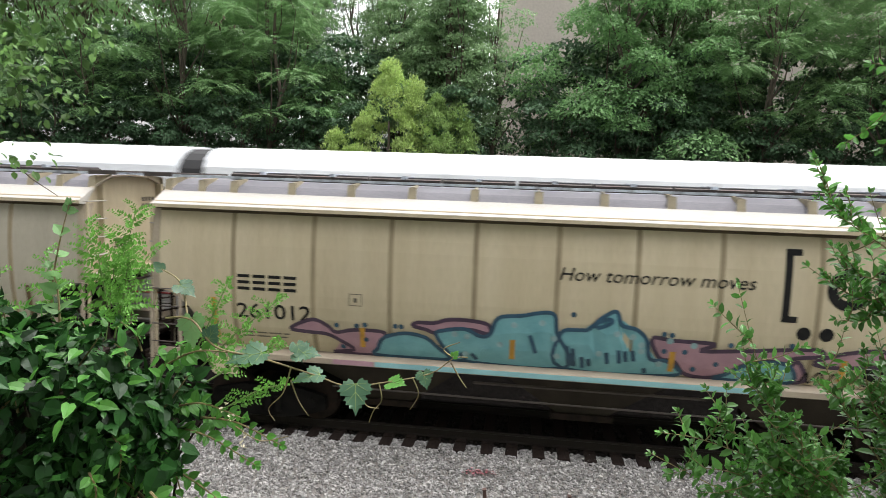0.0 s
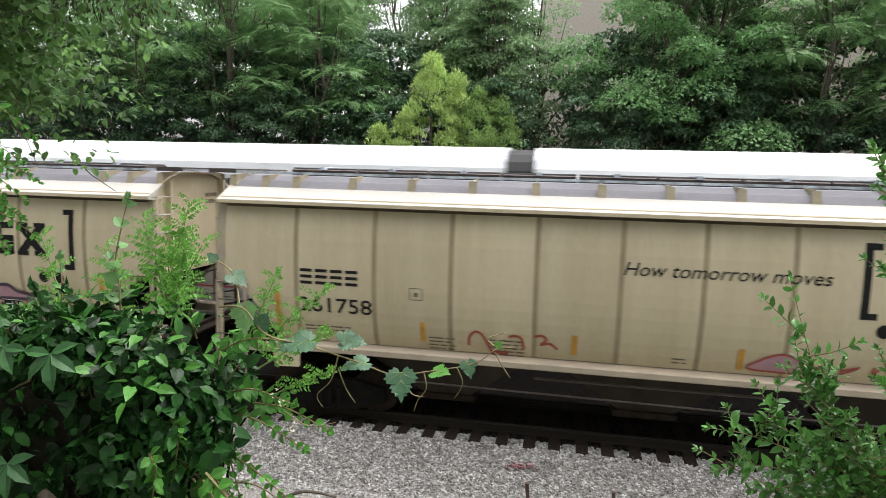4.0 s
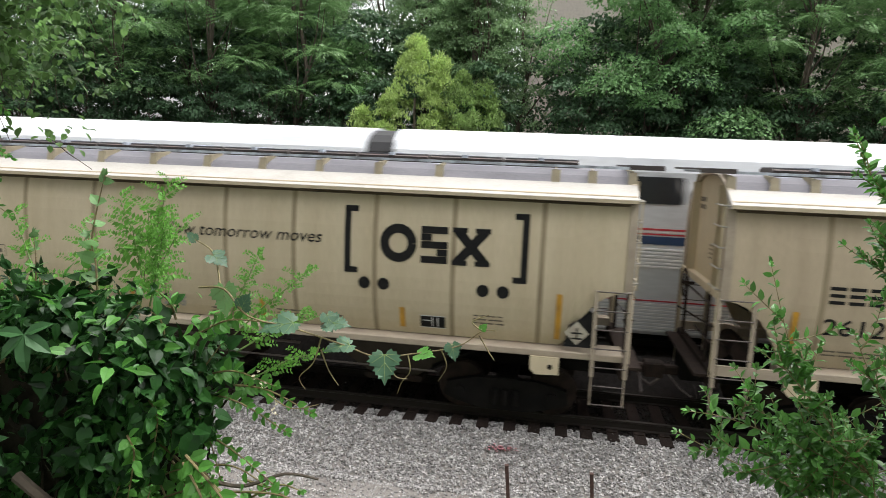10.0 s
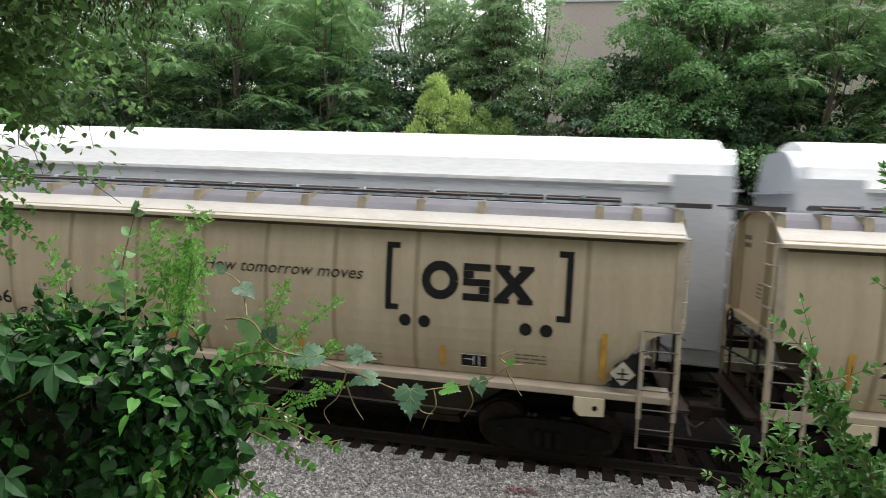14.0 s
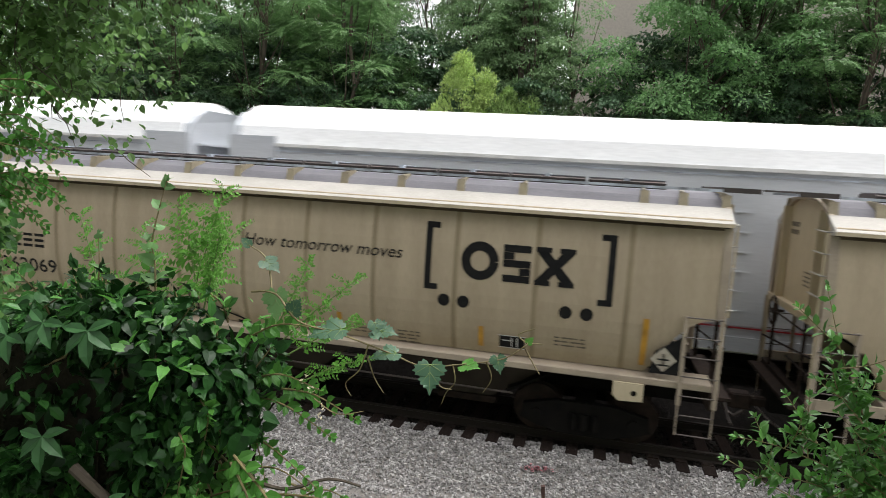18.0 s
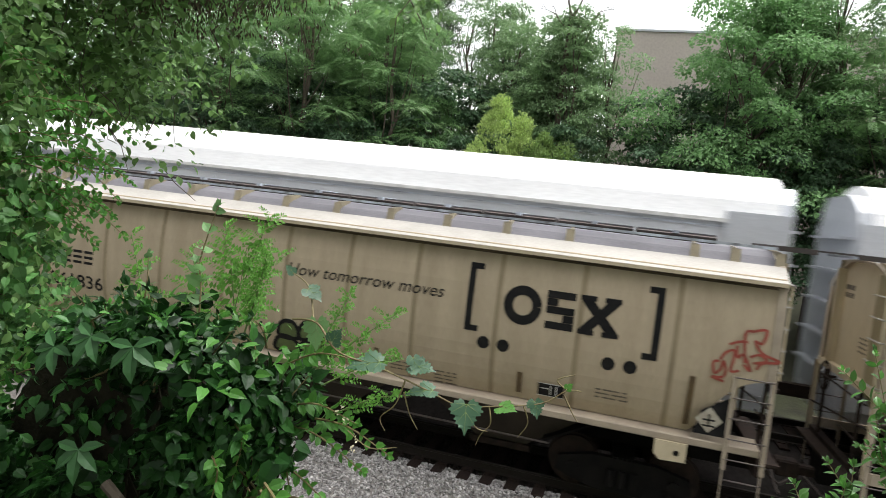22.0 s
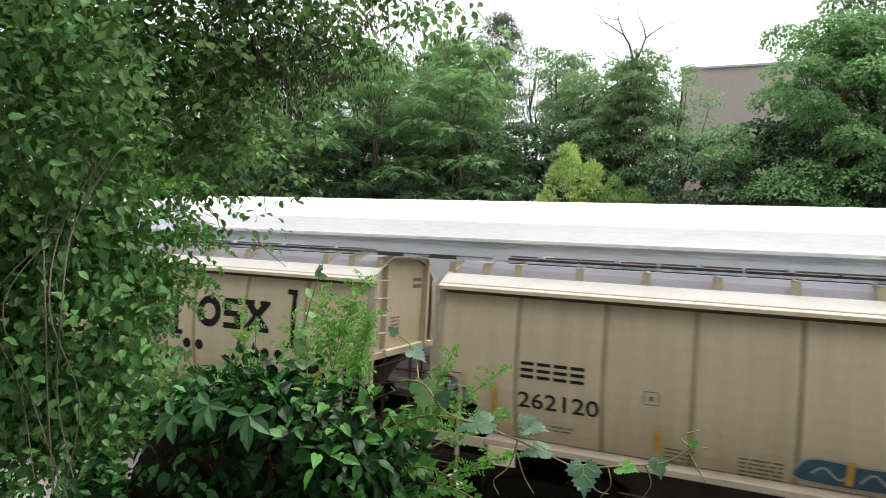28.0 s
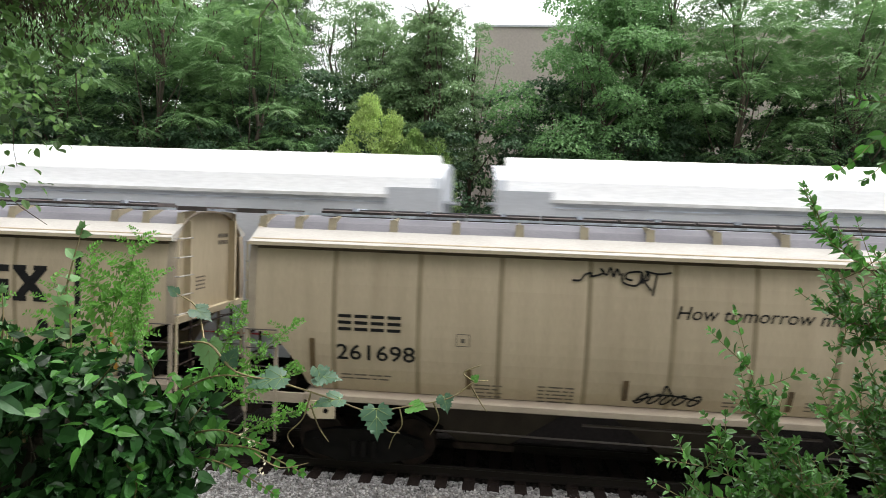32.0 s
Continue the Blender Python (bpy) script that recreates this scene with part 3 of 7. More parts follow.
        rod(bm, (X(-0.10), -1.5, 2.35), (X(-0.10), 1.5, 2.05), 0.02, 6)
        rod(bm, (X(-0.10), -1.5, 2.05), (X(-0.10), -0.2, 2.05), 0.018, 6)
        rod(bm, (X(-0.14), -1.45, 2.72), (X(-0.14), 1.0, 2.72), 0.018, 6)
        part("handrail", bm, RUST, car)
        bm = bmesh.new()
        box(bm, min(X(-0.12), X(-0.09)), max(X(-0.12), X(-0.09)), -1.56, -1.53, 2.9, 4.46)
        lad = part("end_ladder", bm, CREAM, car)
        for i in range(5):
            bm = bmesh.new()
            tube(bm, [(X(-0.03), -1.57, 3.03 + 0.36 * i), (X(-0.13), -1.56, 3.03 + 0.36 * i), (X(-0.13), -1.02, 3.03 + 0.36 * i), (X(-0.09), -1.0, 3.03 + 0.36 * i)], 0.014, 0.014, 5)
            part("rung", bm, CREAM_TOP, lad)
        if e == 0:
            bm = bmesh.new()
            n = 20
            loft(bm, [[(-0.2 + 0.018 * math.cos(q), 0.55 + (0.28 + 0.018 * math.sin(q)) * math.cos(a), 2.75 + (0.28 + 0.018 * math.sin(q)) * math.sin(a))
                       for q in (0, 1.57, 3.14, 4.71)] for a in [2 * math.pi * i / n for i in range(n + 1)]], caps=False)
            rod(bm, (-0.2, 0.27, 2.75), (-0.2, 0.83, 2.75), 0.014)
            rod(bm, (-0.2, 0.55, 2.47), (-0.2, 0.55, 3.03), 0.014)
            rod(bm, (-0.24, 0.55, 2.75), (0.0, 0.55, 2.75), 0.03)
            part("brake_wheel", bm, RUST, car)
            bm = bmesh.new()
            rod(bm, (0.55, -1.05, 1.82), (0.55, -0.1, 1.82), 0.19, 14)
            rod(bm, (0.25, -0.9, 1.75), (0.25, -0.5, 1.75), 0.13, 12)
            part("brake_cylinder", bm, RUST, car)
        else:
            bm = bmesh.new()
            rod(bm, (BODY - 0.6, -1.2, 1.85), (BODY - 0.6, 0.6, 1.85), 0.17, 14)
            part("air_reservoir", bm, GRIME_SHADED, car)
        # truck
        tc = X(2.1)
        for s in (-1, 1):
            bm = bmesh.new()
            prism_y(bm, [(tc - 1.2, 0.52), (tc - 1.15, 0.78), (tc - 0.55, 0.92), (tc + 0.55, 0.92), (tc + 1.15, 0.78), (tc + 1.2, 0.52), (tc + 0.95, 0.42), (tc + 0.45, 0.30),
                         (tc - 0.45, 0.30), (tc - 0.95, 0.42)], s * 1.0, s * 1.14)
            frame_part = part("side_frame", bm, GRIME_SHADED, car)
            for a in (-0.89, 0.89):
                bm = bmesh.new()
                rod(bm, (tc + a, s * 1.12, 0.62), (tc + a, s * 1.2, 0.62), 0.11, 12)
                part("bearing_cap", bm, GRIME_SHADED, frame_part)
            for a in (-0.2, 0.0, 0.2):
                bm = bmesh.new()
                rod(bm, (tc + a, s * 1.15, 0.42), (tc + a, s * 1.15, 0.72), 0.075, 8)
                part("spring", bm, GRIME_SHADED, frame_part)
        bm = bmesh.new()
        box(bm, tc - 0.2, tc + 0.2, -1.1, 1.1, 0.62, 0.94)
        part("bolster", bm, GRIME_SHADED, car)
        for a in (-0.89, 0.89):
            bm = bmesh.new()
            rod(bm, (0, -0.95, 0), (0, 0.95, 0), 0.08, 10)
            axle = part("axle", bm, GRIME_SHADED, car)
            axle.matrix_basis = pose(tc + a, 0, RAIL + 0.457)
            for s in (-1, 1):
                bm = bmesh.new()
                rod(bm, (0, s * 0.69, 0), (0, s * 0.72, 0), 0.485, 28)
                rod(bm, (0, s * 0.72, 0), (0, s * 0.83, 0), 0.457, 28)
                part("wheel", bm, RUST, axle)
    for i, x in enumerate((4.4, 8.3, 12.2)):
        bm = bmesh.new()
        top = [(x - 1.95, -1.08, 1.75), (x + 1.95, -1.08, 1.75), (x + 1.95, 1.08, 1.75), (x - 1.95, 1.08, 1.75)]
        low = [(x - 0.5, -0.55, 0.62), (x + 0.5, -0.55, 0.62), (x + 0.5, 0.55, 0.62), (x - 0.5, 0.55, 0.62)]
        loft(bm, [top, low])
        bay = part("hopper_bay", bm, BAY_SHADED, car, "grimy discharge bay darkened for the shade under the car")
        bm = bmesh.new()
        box(bm, x - 0.6, x + 0.6, -0.62, 0.62, 0.50, 0.62)
        part("outlet_gate", bm, RUST, bay)
    bm = bmesh.new()
    rod(bm, (3.5, -1.35, 1.08), (13.2, -1.35, 1.02), 0.02, 6)
    rod(bm, (6.2, -1.25, 1.32), (10.4, -1.25, 1.32), 0.03, 6)
    part("brake_pipe", bm, RAILTOP, car)
    # roof
    bm = bmesh.new()
    prism_x(bm, [(-1.22, 4.72), (-0.95, 4.865), (-0.62, 4.965), (0, 5.0), (0.62, 4.965), (0.95, 4.865), (1.22, 4.72)], 0.09, BODY - 0.09)
    part("roof", bm, ROOF_GREY, car, "dull grey galvanised roof")
    tabs = [0.05, 0.75, 1.4] + [2.57 + 1.171 * i for i in range(10)] + [BODY - 1.4, BODY - 0.75, BODY - 0.05]
    for s in (-1, 1):
        for x in tabs:
            bm = bmesh.new()
            prism_x(bm, [(s * 1.2, 4.73), (s * 1.165, 4.97), (s * 0.6, 5.0), (s * 0.6, 4.96)], x - 0.012, x + 0.012)
            prism_x(bm, [(s * 1.215, 4.73), (s * 1.172, 4.955), (s * 1.157, 4.955), (s * 1.2, 4.73)], x - 0.075, x + 0.075)
            part("board_bracket", bm, SEAM_PALE, car)
        bm = bmesh.new()
        box(bm, -0.3, BODY + 0.3, s * 1.16 - 0.02, s * 1.16 + 0.02, 5.0, 5.045)
        board = part("running_board", bm, GRATE, car, "pale blue-grey roof walkway")
        for i in range(4):
            y = 0.66 + 0.145 * i
            bm = bmesh.new()
            box(bm, -0.3, BODY + 0.3, s * y - 0.015, s * y + 0.015, 5.03, 5.045)
            part("walkway_bar", bm, GRATE, board)
    for x0 in (-0.48, BODY - 0.12):
        bm = bmesh.new()
        box(bm, x0, x0 + 0.6, -1.2, -1.17, 5.0, 5.085)
        deck = part("roof_platform", bm, HATCH, car)
        for i in range(6):
            bm = bmesh.new()
            box(bm, x0 + 0.105 * i, x0 + 0.105 * i + 0.05, -1.17, 1.2, 5.05, 5.085)
            part("platform_slat", bm, HATCH, deck)
    for i in range(10):
        bm = bmesh.new()
        x = 0.95 + 1.478 * i
        prism_x(bm, [(-0.36, 4.97), (-0.4, 5.09), (-0.3, 5.125), (0.3, 5.125), (0.4, 5.09), (0.36, 4.97)], x, x + 1.42)
        cover = part("hatch_cover", bm, HATCH, car)
        bm = bmesh.new()
        box(bm, x + 0.01, x + 1.41, -0.33, 0.33, 5.126, 5.142)
        part("hatch_lid", bm, ROOF_GREY, cover, "pale grey hatch lid")
        bm = bmesh.new()
        box(bm, x + 0.65, x + 0.75, -0.46, 0.46, 5.10, 5.16)
        part("hatch_bar", bm, GRATE, cover)
    return car


def mark_hopper(car, number, faded=False):
    """Painted marks that each car bears on its near side."""
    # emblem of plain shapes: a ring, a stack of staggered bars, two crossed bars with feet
    bm = bmesh.new()
    stroke(bm, [(12.465 + 0.262 * math.cos(a), 3.50 + 0.272 * math.sin(a)) for a in [2 * math.pi * i / 32 for i in range(33)]], 0.17)
    part("emblem_ring", on_side(bm), BLACK, car)
    for x0, x1, zz in ((12.89, 13.39, 3.775), (12.89, 13.09, 3.64), (12.89, 13.39, 3.50), (13.19, 13.39, 3.36), (12.89, 13.39, 3.225)):
        bm = bmesh.new()
        cells(bm, x0, x1, zz - 0.065, zz + 0.065, 1)
        part("emblem_bar", on_side(bm), BLACK, car)
    for k, (a, b) in enumerate((((13.56, 3.80), (14.08, 3.20)), ((14.08, 3.80), (13.56, 3.20)))):
        bm = bmesh.new()
        stroke(bm, [a, ((a[0] + b[0]) / 2, 3.5), b], 0.17)
        part("emblem_diagonal", on_side(bm, 0.006 + 0.002 * k), BLACK, car)
    for x in (13.61, 14.03):
        for z in (3.20, 3.80):
            bm = bmesh.new()
            cells(bm, x - 0.14, x + 0.14, z - 0.045, z + 0.045, 1)
            part("emblem_foot", on_side(bm, 0.010), BLACK, car)
    for x, s in ((11.49, 1), (14.79, -1)):
        bm = bmesh.new()
        cells(bm, x - 0.06, x + 0.06, 2.89, 4.15, 8)
        a, b = sorted((x + s * 0.06, x + s * 0.20))
        cells(bm, a, b, 4.04, 4.15, 1)
        cells(bm, a, b, 2.89, 3.00, 1)
        part("bracket_mark", on_side(bm), BLACK, car)
    for x in (11.82, 12.19, 14.06, 14.43):
        bm = bmesh.new()
        disc(bm, x, 2.705, 0.118)
        part("dot_mark", on_side(bm), BLACK, car)
    words("slogan", "How tomorrow moves", 7.68, 3.42, 0.23, 3.31, FADED if faded else BLACK, car, "black slanted painted words", 0.25, 0.004)
    for i in range(4):
        bm = bmesh.new()
        x = 1.66 + 0.305 * i
        for zz in (2.945, 3.065, 3.185):
            cells(bm, x, x + 0.25, zz - 0.03, zz + 0.03, 1)
        part("owner_mark", on_side(bm), FADED if faded else BLACK, car)
    words("car_number", number, 1.63, 2.37, 0.29, 1.47, FADED if faded else BLACK, car, "black painted number")
    for x, z0, z1 in ((1.18, 1.92, 2.74), (4.09, 1.90, 2.30), (6.9, 1.86, 2.26), (9.72, 1.83, 2.23), (12.55, 1.86, 2.27), (15.45, 1.86, 2.75)):
        bm = bmesh.new()
        cells(bm, x - 0.05, x + 0.05, z0, z1, 4)
        part("reflector", on_side(bm, 0.027), RUSTED if faded or number in ("261836", "261698") else YELLOW, car, "yellow reflective strip")
    bm = bmesh.new()
    for a, b, c, d in ((3.84, 4.09, 2.94, 2.955), (3.84, 4.09, 2.72, 2.735), (3.84, 3.855, 2.735, 2.94), (4.075, 4.09, 2.735, 2.94), (3.93, 4.0, 2.79, 2.87)):
        cells(bm, a, b, c, d, 1)
    part("stencil_frame", on_side(bm), FADED, car)
    bm = bmesh.new()
    cells(bm, 12.9, 13.37, 1.90, 2.13, 2)
    plate = part("data_panel", on_side(bm, 0.026), BLACK, car)
    bm = bmesh.new()
    for a, b, c, d in ((12.89, 13.38, 2.13, 2.145), (12.89, 13.38, 1.885, 1.90), (13.12, 13.14, 1.92, 2.11), (13.22, 13.24, 1.92, 2.11), (12.95, 13.1, 2.03, 2.05)):
        cells(bm, a, b, c, d, 1)
    part("panel_lines", on_side(bm, 0.029), WHITE, plate)
    rnd = random.Random(5)
    for x, w, z, n in ((1.7, 0.95, 2.05, 2), (4.2, 0.5, 1.98, 4), (5.35, 0.65, 2.02, 5), (8.6, 0.25, 1.92, 2), (10.0, 0.55, 2.0, 3), (10.9, 0.45, 1.96, 4), (13.9, 0.6, 2.2, 3)):
        for k in range(n):
            bm = bmesh.new()
            a = x
            while a < x + w - 0.05:
                b = min(x + w, a + rnd.uniform(0.08, 0.3))
                cells(bm, a, b, z - 0.075 * k, z - 0.075 * k + 0.03, 1)
                a = b + 0.035
            part("stencil_line", on_side(bm), FADED, car)
    bm = bmesh.new()
    q = 0.22
    blob(bm, [(BODY - 0.86 - q, 2.06), (BODY - 0.86, 2.06 - q), (BODY - 0.86 + q, 2.06), (BODY - 0.86, 2.06 + q)])
    for v in bm.verts:
        v.co.y = -1.585
    placard = part("placard", bm, OLD_WHITE, car, "white diamond placard on its dark holder")
    bm = bmesh.new()
    blob(bm, [(BODY - 1.08, 1.80), (BODY - 0.58, 1.80), (BODY - 0.56, 2.5), (BODY - 1.0, 2.2)])
    for v in bm.verts:
        v.co.y = -1.57
    part("holder", bm, BLACK, placard)
    bm = bmesh.new()
    for a, b in (((-0.1, 0.0), (0.1, 0.0)), ((0.0, -0.1), (0.0, 0.1)), ((-0.1, -0.1), (0.1, -0.1))):
        stroke(bm, [(BODY - 0.86 + a[0], 2.06 + a[1]), (BODY - 0.86 + b[0], 2.06 + b[1])], 0.03)
    for v in bm.verts:
        v.co.y = -1.590
    part("symbol", bm, BLACK, placard)


NUMBERS = ["261454", "261012", "261758", "261860", "261266", "262069", "261836", "261039", "262120", "261698", "261377"]
TEXTS = ["cream covered hopper car with faded marks and grey grime", "cream covered hopper car with a large cyan and pink spray-painted piece",
         "cream covered hopper car with a thin red scrawl above its sill", "clean cream covered hopper car with black marks",
         "cream covered hopper car with a small black scrawl near its number", "dusty cream covered hopper car with a low dark scrawl",
         "dull cream covered hopper car with a green and black spray-painted bubble", "cream covered hopper car with a buffed patch and black scrawls",
         "dusty cream covered hopper car with a dark blue painted block", "dusty cream covered hopper car with black scrawls",
         "cream covered hopper car at the end of the near train"]
CREAM_DUSTY = shade("dusty_hopper_paint", (0.54, 0.45, 0.325), 0.7, dark=(0.38, 0.30, 0.205), scale=1.3, amount=1.0, stretch=(2.4, 1, 0.2), grain=30, bump=0.04, spec=0.2, each=0.06)
CREAM_DULL = shade("brown_grimed_hopper_paint", (0.50, 0.415, 0.30), 0.7, dark=(0.34, 0.27, 0.185), scale=1.3, amount=1.0, stretch=(2.2, 1, 0.2), grain=30, bump=0.04, spec=0.2, each=0.05)
CREAM_GREY = shade("grey_grimed_hopper_paint", (0.48, 0.44, 0.36), 0.7, dark=(0.32, 0.285, 0.225), scale=1.3, amount=1.0, stretch=(2.0, 1, 0.2), grain=30, bump=0.04, spec=0.2, each=0.06)
DIRT = {0: CREAM_GREY, 4: CREAM_DULL, 5: CREAM_DULL, 6: CREAM_DULL, 8: CREAM_DUSTY, 9: CREAM_DUSTY}
model = build_hopper()
HOPPERS = []
for k, (num, text) in enumerate(zip(NUMBERS, TEXTS)):
    car = model if k == 0 else copy_thing(model, pose(0, 0, 0))
    HOPPERS.append(car)
for k, (num, text) in enumerate(zip(NUMBERS, TEXTS)):
    HOPPERS[k]["label"] = text
    if k in DIRT:
        for p in HOPPERS[k].children:
            if p.name.startswith("side_panel"):
                p.material_slots[0].link = "OBJECT"
                p.material_slots[0].material = DIRT[k]
    mark_hopper(HOPPERS[k], num, faded=k in (0,))


SPRAY_PLUM = shade("spray_plum", (0.07, 0.04, 0.075), 0.5, bump=0)
SPRAY_PALE = shade("spray_pale_dots", (0.30, 0.45, 0.48), 0.5, bump=0)
SPRAY_PALE_CYAN = shade("spray_pale_cyan", (0.27, 0.50, 0.53), 0.5, dark=(0.2, 0.4, 0.43), scale=2, bump=0)


def painted(car, name, label, material, fills=(), lines=(), width=0.05, ink=BLACK, lift=0.010):
    """Spray paint on a car's side: filled shapes, then drawn lines over them."""
    first = None
    for k, shape in enumerate(fills):
        bm = bmesh.new()
        blob(bm, smooth_line(shape, 5))
        bmesh.ops.subdivide_edges(bm, edges=[e for e in bm.edges if abs(e.verts[0].co.z - e.verts[1].co.z) > 0.25], cuts=2)
        ob = part(name, on_side(bm, lift + 0.002 * k), material, first or car, label)
        first = first or ob
        bm = bmesh.new()
        stroke(bm, smooth_line(shape, 5), width, True)
        part("outline", on_side(bm, lift + 0.004 + 0.002 * k), ink, first)
    for line in lines:
        bm = bmesh.new()
        stroke(bm, smooth_line(line, 6, False), width)
        ob = part("scrawl" if first else name, on_side(bm, lift + 0.012), ink, first or car, "" if first else label)
        first = first or ob


def scribble(seed, x, z, w, h, loops):
    rnd = random.Random(seed)
    return [[(x + w * (i + rnd.uniform(0, 0.9)) / loops + rnd.uniform(-0.05, 0.05), z + h * rnd.random()) for _ in range(5)] for i in range(loops)]


# the big cyan and pink piece
painted(HOPPERS[1], "spray_patch", "faded pink spray paint", PINK, fills=(
    [(2.69, 2.19), (2.87, 2.32), (3.16, 2.41), (3.42, 2.3), (3.58, 2.18), (3.94, 2.25), (4.52, 2.23), (4.39, 1.96), (4.36, 1.75), (3.48, 1.75), (3.9, 1.83), (3.65, 2.01), (3.39, 2.13), (3.04, 2.15)],
    [(5.06, 2.41), (5.14, 2.48), (5.45, 2.49), (5.72, 2.57), (6.1, 2.58), (6.45, 2.52), (6.47, 2.34), (6.15, 2.4), (5.72, 2.38), (5.49, 2.29), (5.3, 2.35)],
    [(9.35, 2.46), (9.72, 2.44), (10.42, 2.42), (10.18, 2.28), (10.83, 2.32), (12.02, 2.43), (12.18, 2.32), (11.73, 2.24), (11.69, 2.11), (11.39, 2.16), (10.97, 2.08), (10.62, 1.82), (10.26, 1.75), (9.95, 1.82), (9.76, 2.04), (9.5, 2.09)],
    [(12.07, 2.19), (12.48, 2.38), (13.08, 2.48), (13.32, 2.35), (13.65, 2.28), (13.57, 2.18), (13.04, 2.17), (12.38, 2.12)],
    [(11.57, 1.79), (11.68, 2.04), (11.82, 2.18), (11.99, 1.9), (11.92, 1.79)]), width=0.075, ink=SPRAY_PLUM)
painted(HOPPERS[1], "spray_letter", "cyan bubble spray painting with dark outline", CYAN, fills=(
    [(4.38, 1.75), (4.38, 1.91), (4.5, 2.13), (4.9, 2.25), (5.29, 2.19), (5.53, 1.99), (5.84, 1.75), (5.76, 1.75)],
    [(5.49, 2.27), (5.65, 2.36), (6.03, 2.41), (6.3, 2.29), (6.49, 2.34), (6.63, 2.66), (7.04, 2.73), (7.59, 2.81), (7.69, 2.44), (7.87, 1.75), (5.92, 1.75), (5.72, 1.91)],
    [(7.75, 2.44), (8.09, 2.53), (8.23, 2.55), (8.46, 2.78), (8.7, 2.91), (8.81, 2.67), (9.07, 2.6), (9.26, 2.41), (9.35, 2.06), (9.65, 2.03), (9.79, 1.75), (7.81, 1.75)],
    [(10.53, 1.75), (10.68, 1.85), (10.98, 2.06), (11.39, 2.15), (11.71, 2.08), (11.73, 1.75)]),
    lines=([(8.32, 2.59), (8.42, 2.7), (8.59, 2.76), (8.63, 2.71), (8.51, 2.63), (8.36, 2.58)], *[[(7.88, 2.21), (7.94, 1.75)], [(7.98, 2.17), (8.04, 1.75)], [(8.15, 2.01), (8.19, 1.75)], [(8.27, 1.98), (8.3, 1.8)], [(8.58, 2.13), (8.62, 1.87)], [(8.79, 2.19), (8.83, 1.89)], [(8.9, 2.18), (8.94, 1.94)], [(9.03, 2.2), (9.07, 1.96)], [(9.26, 1.86), (9.29, 1.75)], [(7.21, 2.37), (7.34, 1.97)], [(5.94, 1.92), (6.06, 1.75)], [(6.15, 1.92), (6.27, 1.79)]]), width=0.075, ink=SPRAY_NAVY, lift=0.018)
painted(HOPPERS[1], "spray_tag", "black sprayed scrawl", BLACK, lines=([(11.91, 1.79), (11.99, 1.99), (12.06, 1.79), (12.2, 2.01), (12.34, 1.79), (12.45, 2.0), (12.64, 1.79)], [(12.76, 1.83), (12.86, 2.06), (12.97, 1.79), (13.11, 2.02), (13.3, 1.81), (13.41, 2.01), (13.6, 1.81)], [(13.92, 1.86), (14.01, 2.18), (14.17, 1.95), (13.94, 1.9), (14.45, 2.09), (14.61, 2.18), (14.74, 2.06), (14.52, 1.88), (14.35, 1.95), (14.39, 2.12)], [(14.89, 2.01), (14.93, 2.1), (15.01, 1.89), (15.05, 2.05)]), width=0.035, lift=0.012)
for material, size, spots in ((SPRAY_NAVY, 0.05, [(3.6, 2.33), (3.99, 2.34), (4.15, 2.37), (3.7, 1.89), (4.84, 2.38), (4.73, 2.38), (4.16, 2.07), (7.96, 2.81), (9.54, 2.55), (9.67, 2.54), (10.67, 2.42), (11.66, 2.48), (10.47, 2.04), (10.1, 1.91), (9.92, 2.24), (9.57, 2.23)]),
                              (SPRAY_PALE, 0.06, [(5.84, 2.3), (6.07, 2.27), (6.92, 2.55), (7.42, 2.62), (6.67, 2.15), (7.64, 2.34), (7.71, 1.99), (6.04, 1.91), (8.74, 2.5), (9.01, 2.46), (9.17, 2.32), (9.18, 2.2), (8.45, 2.1), (9.65, 2.43), (10.06, 2.37), (9.51, 1.97)])):
    for x, z in spots:
        bm = bmesh.new()
        disc(bm, x, z, size, 10)
        part("spray_spot", on_side(bm, 0.034), material, HOPPERS[1])
bm = bmesh.new()
box(bm, 4.36, 11.47, -1.5945, -1.592, 1.592, 1.684)
part("spray_band", bm, SPRAY_PALE_CYAN, HOPPERS[1], "pale cyan band along the sill")
bm = bmesh.new()
box(bm, 3.55, 4.34, -1.5945, -1.592, 1.592, 1.684)
part("spray_band", bm, PINK, HOPPERS[1], "pink end of the painted band")
painted(HOPPERS[2], "spray_tag", "thin red sprayed scrawl", SPRAY_RED, lines=([(4.97, 1.89), (4.98, 2.07), (5.09, 2.19), (5.21, 2.14), (5.31, 1.97), (5.41, 1.77)], [(5.39, 1.77), (5.48, 1.8), (5.59, 1.77), (5.68, 1.77), (5.62, 1.85)], [(5.71, 2.13), (5.83, 2.16), (5.95, 2.1), (6.0, 1.88)], [(6.18, 2.17), (6.32, 2.2), (6.4, 2.12), (6.3, 2.02), (6.47, 2.05), (6.62, 1.93)]), width=0.05, ink=SPRAY_RED)
painted(HOPPERS[2], "spray_tag", "dull pink sprayed patch with dark red scrawls", PINK, fills=([(9.9, 1.85), (10.05, 2.05), (10.4, 2.18), (10.8, 2.02), (11.1, 1.85)],), lines=scribble(4, 11.3, 1.85, 1.2, 0.25, 4), width=0.04, ink=SPRAY_RED)
FADED_BLUE = shade("faded_blue_spray", (0.30, 0.30, 0.29), 0.6, dark=(0.36, 0.34, 0.28), scale=4, bump=0)
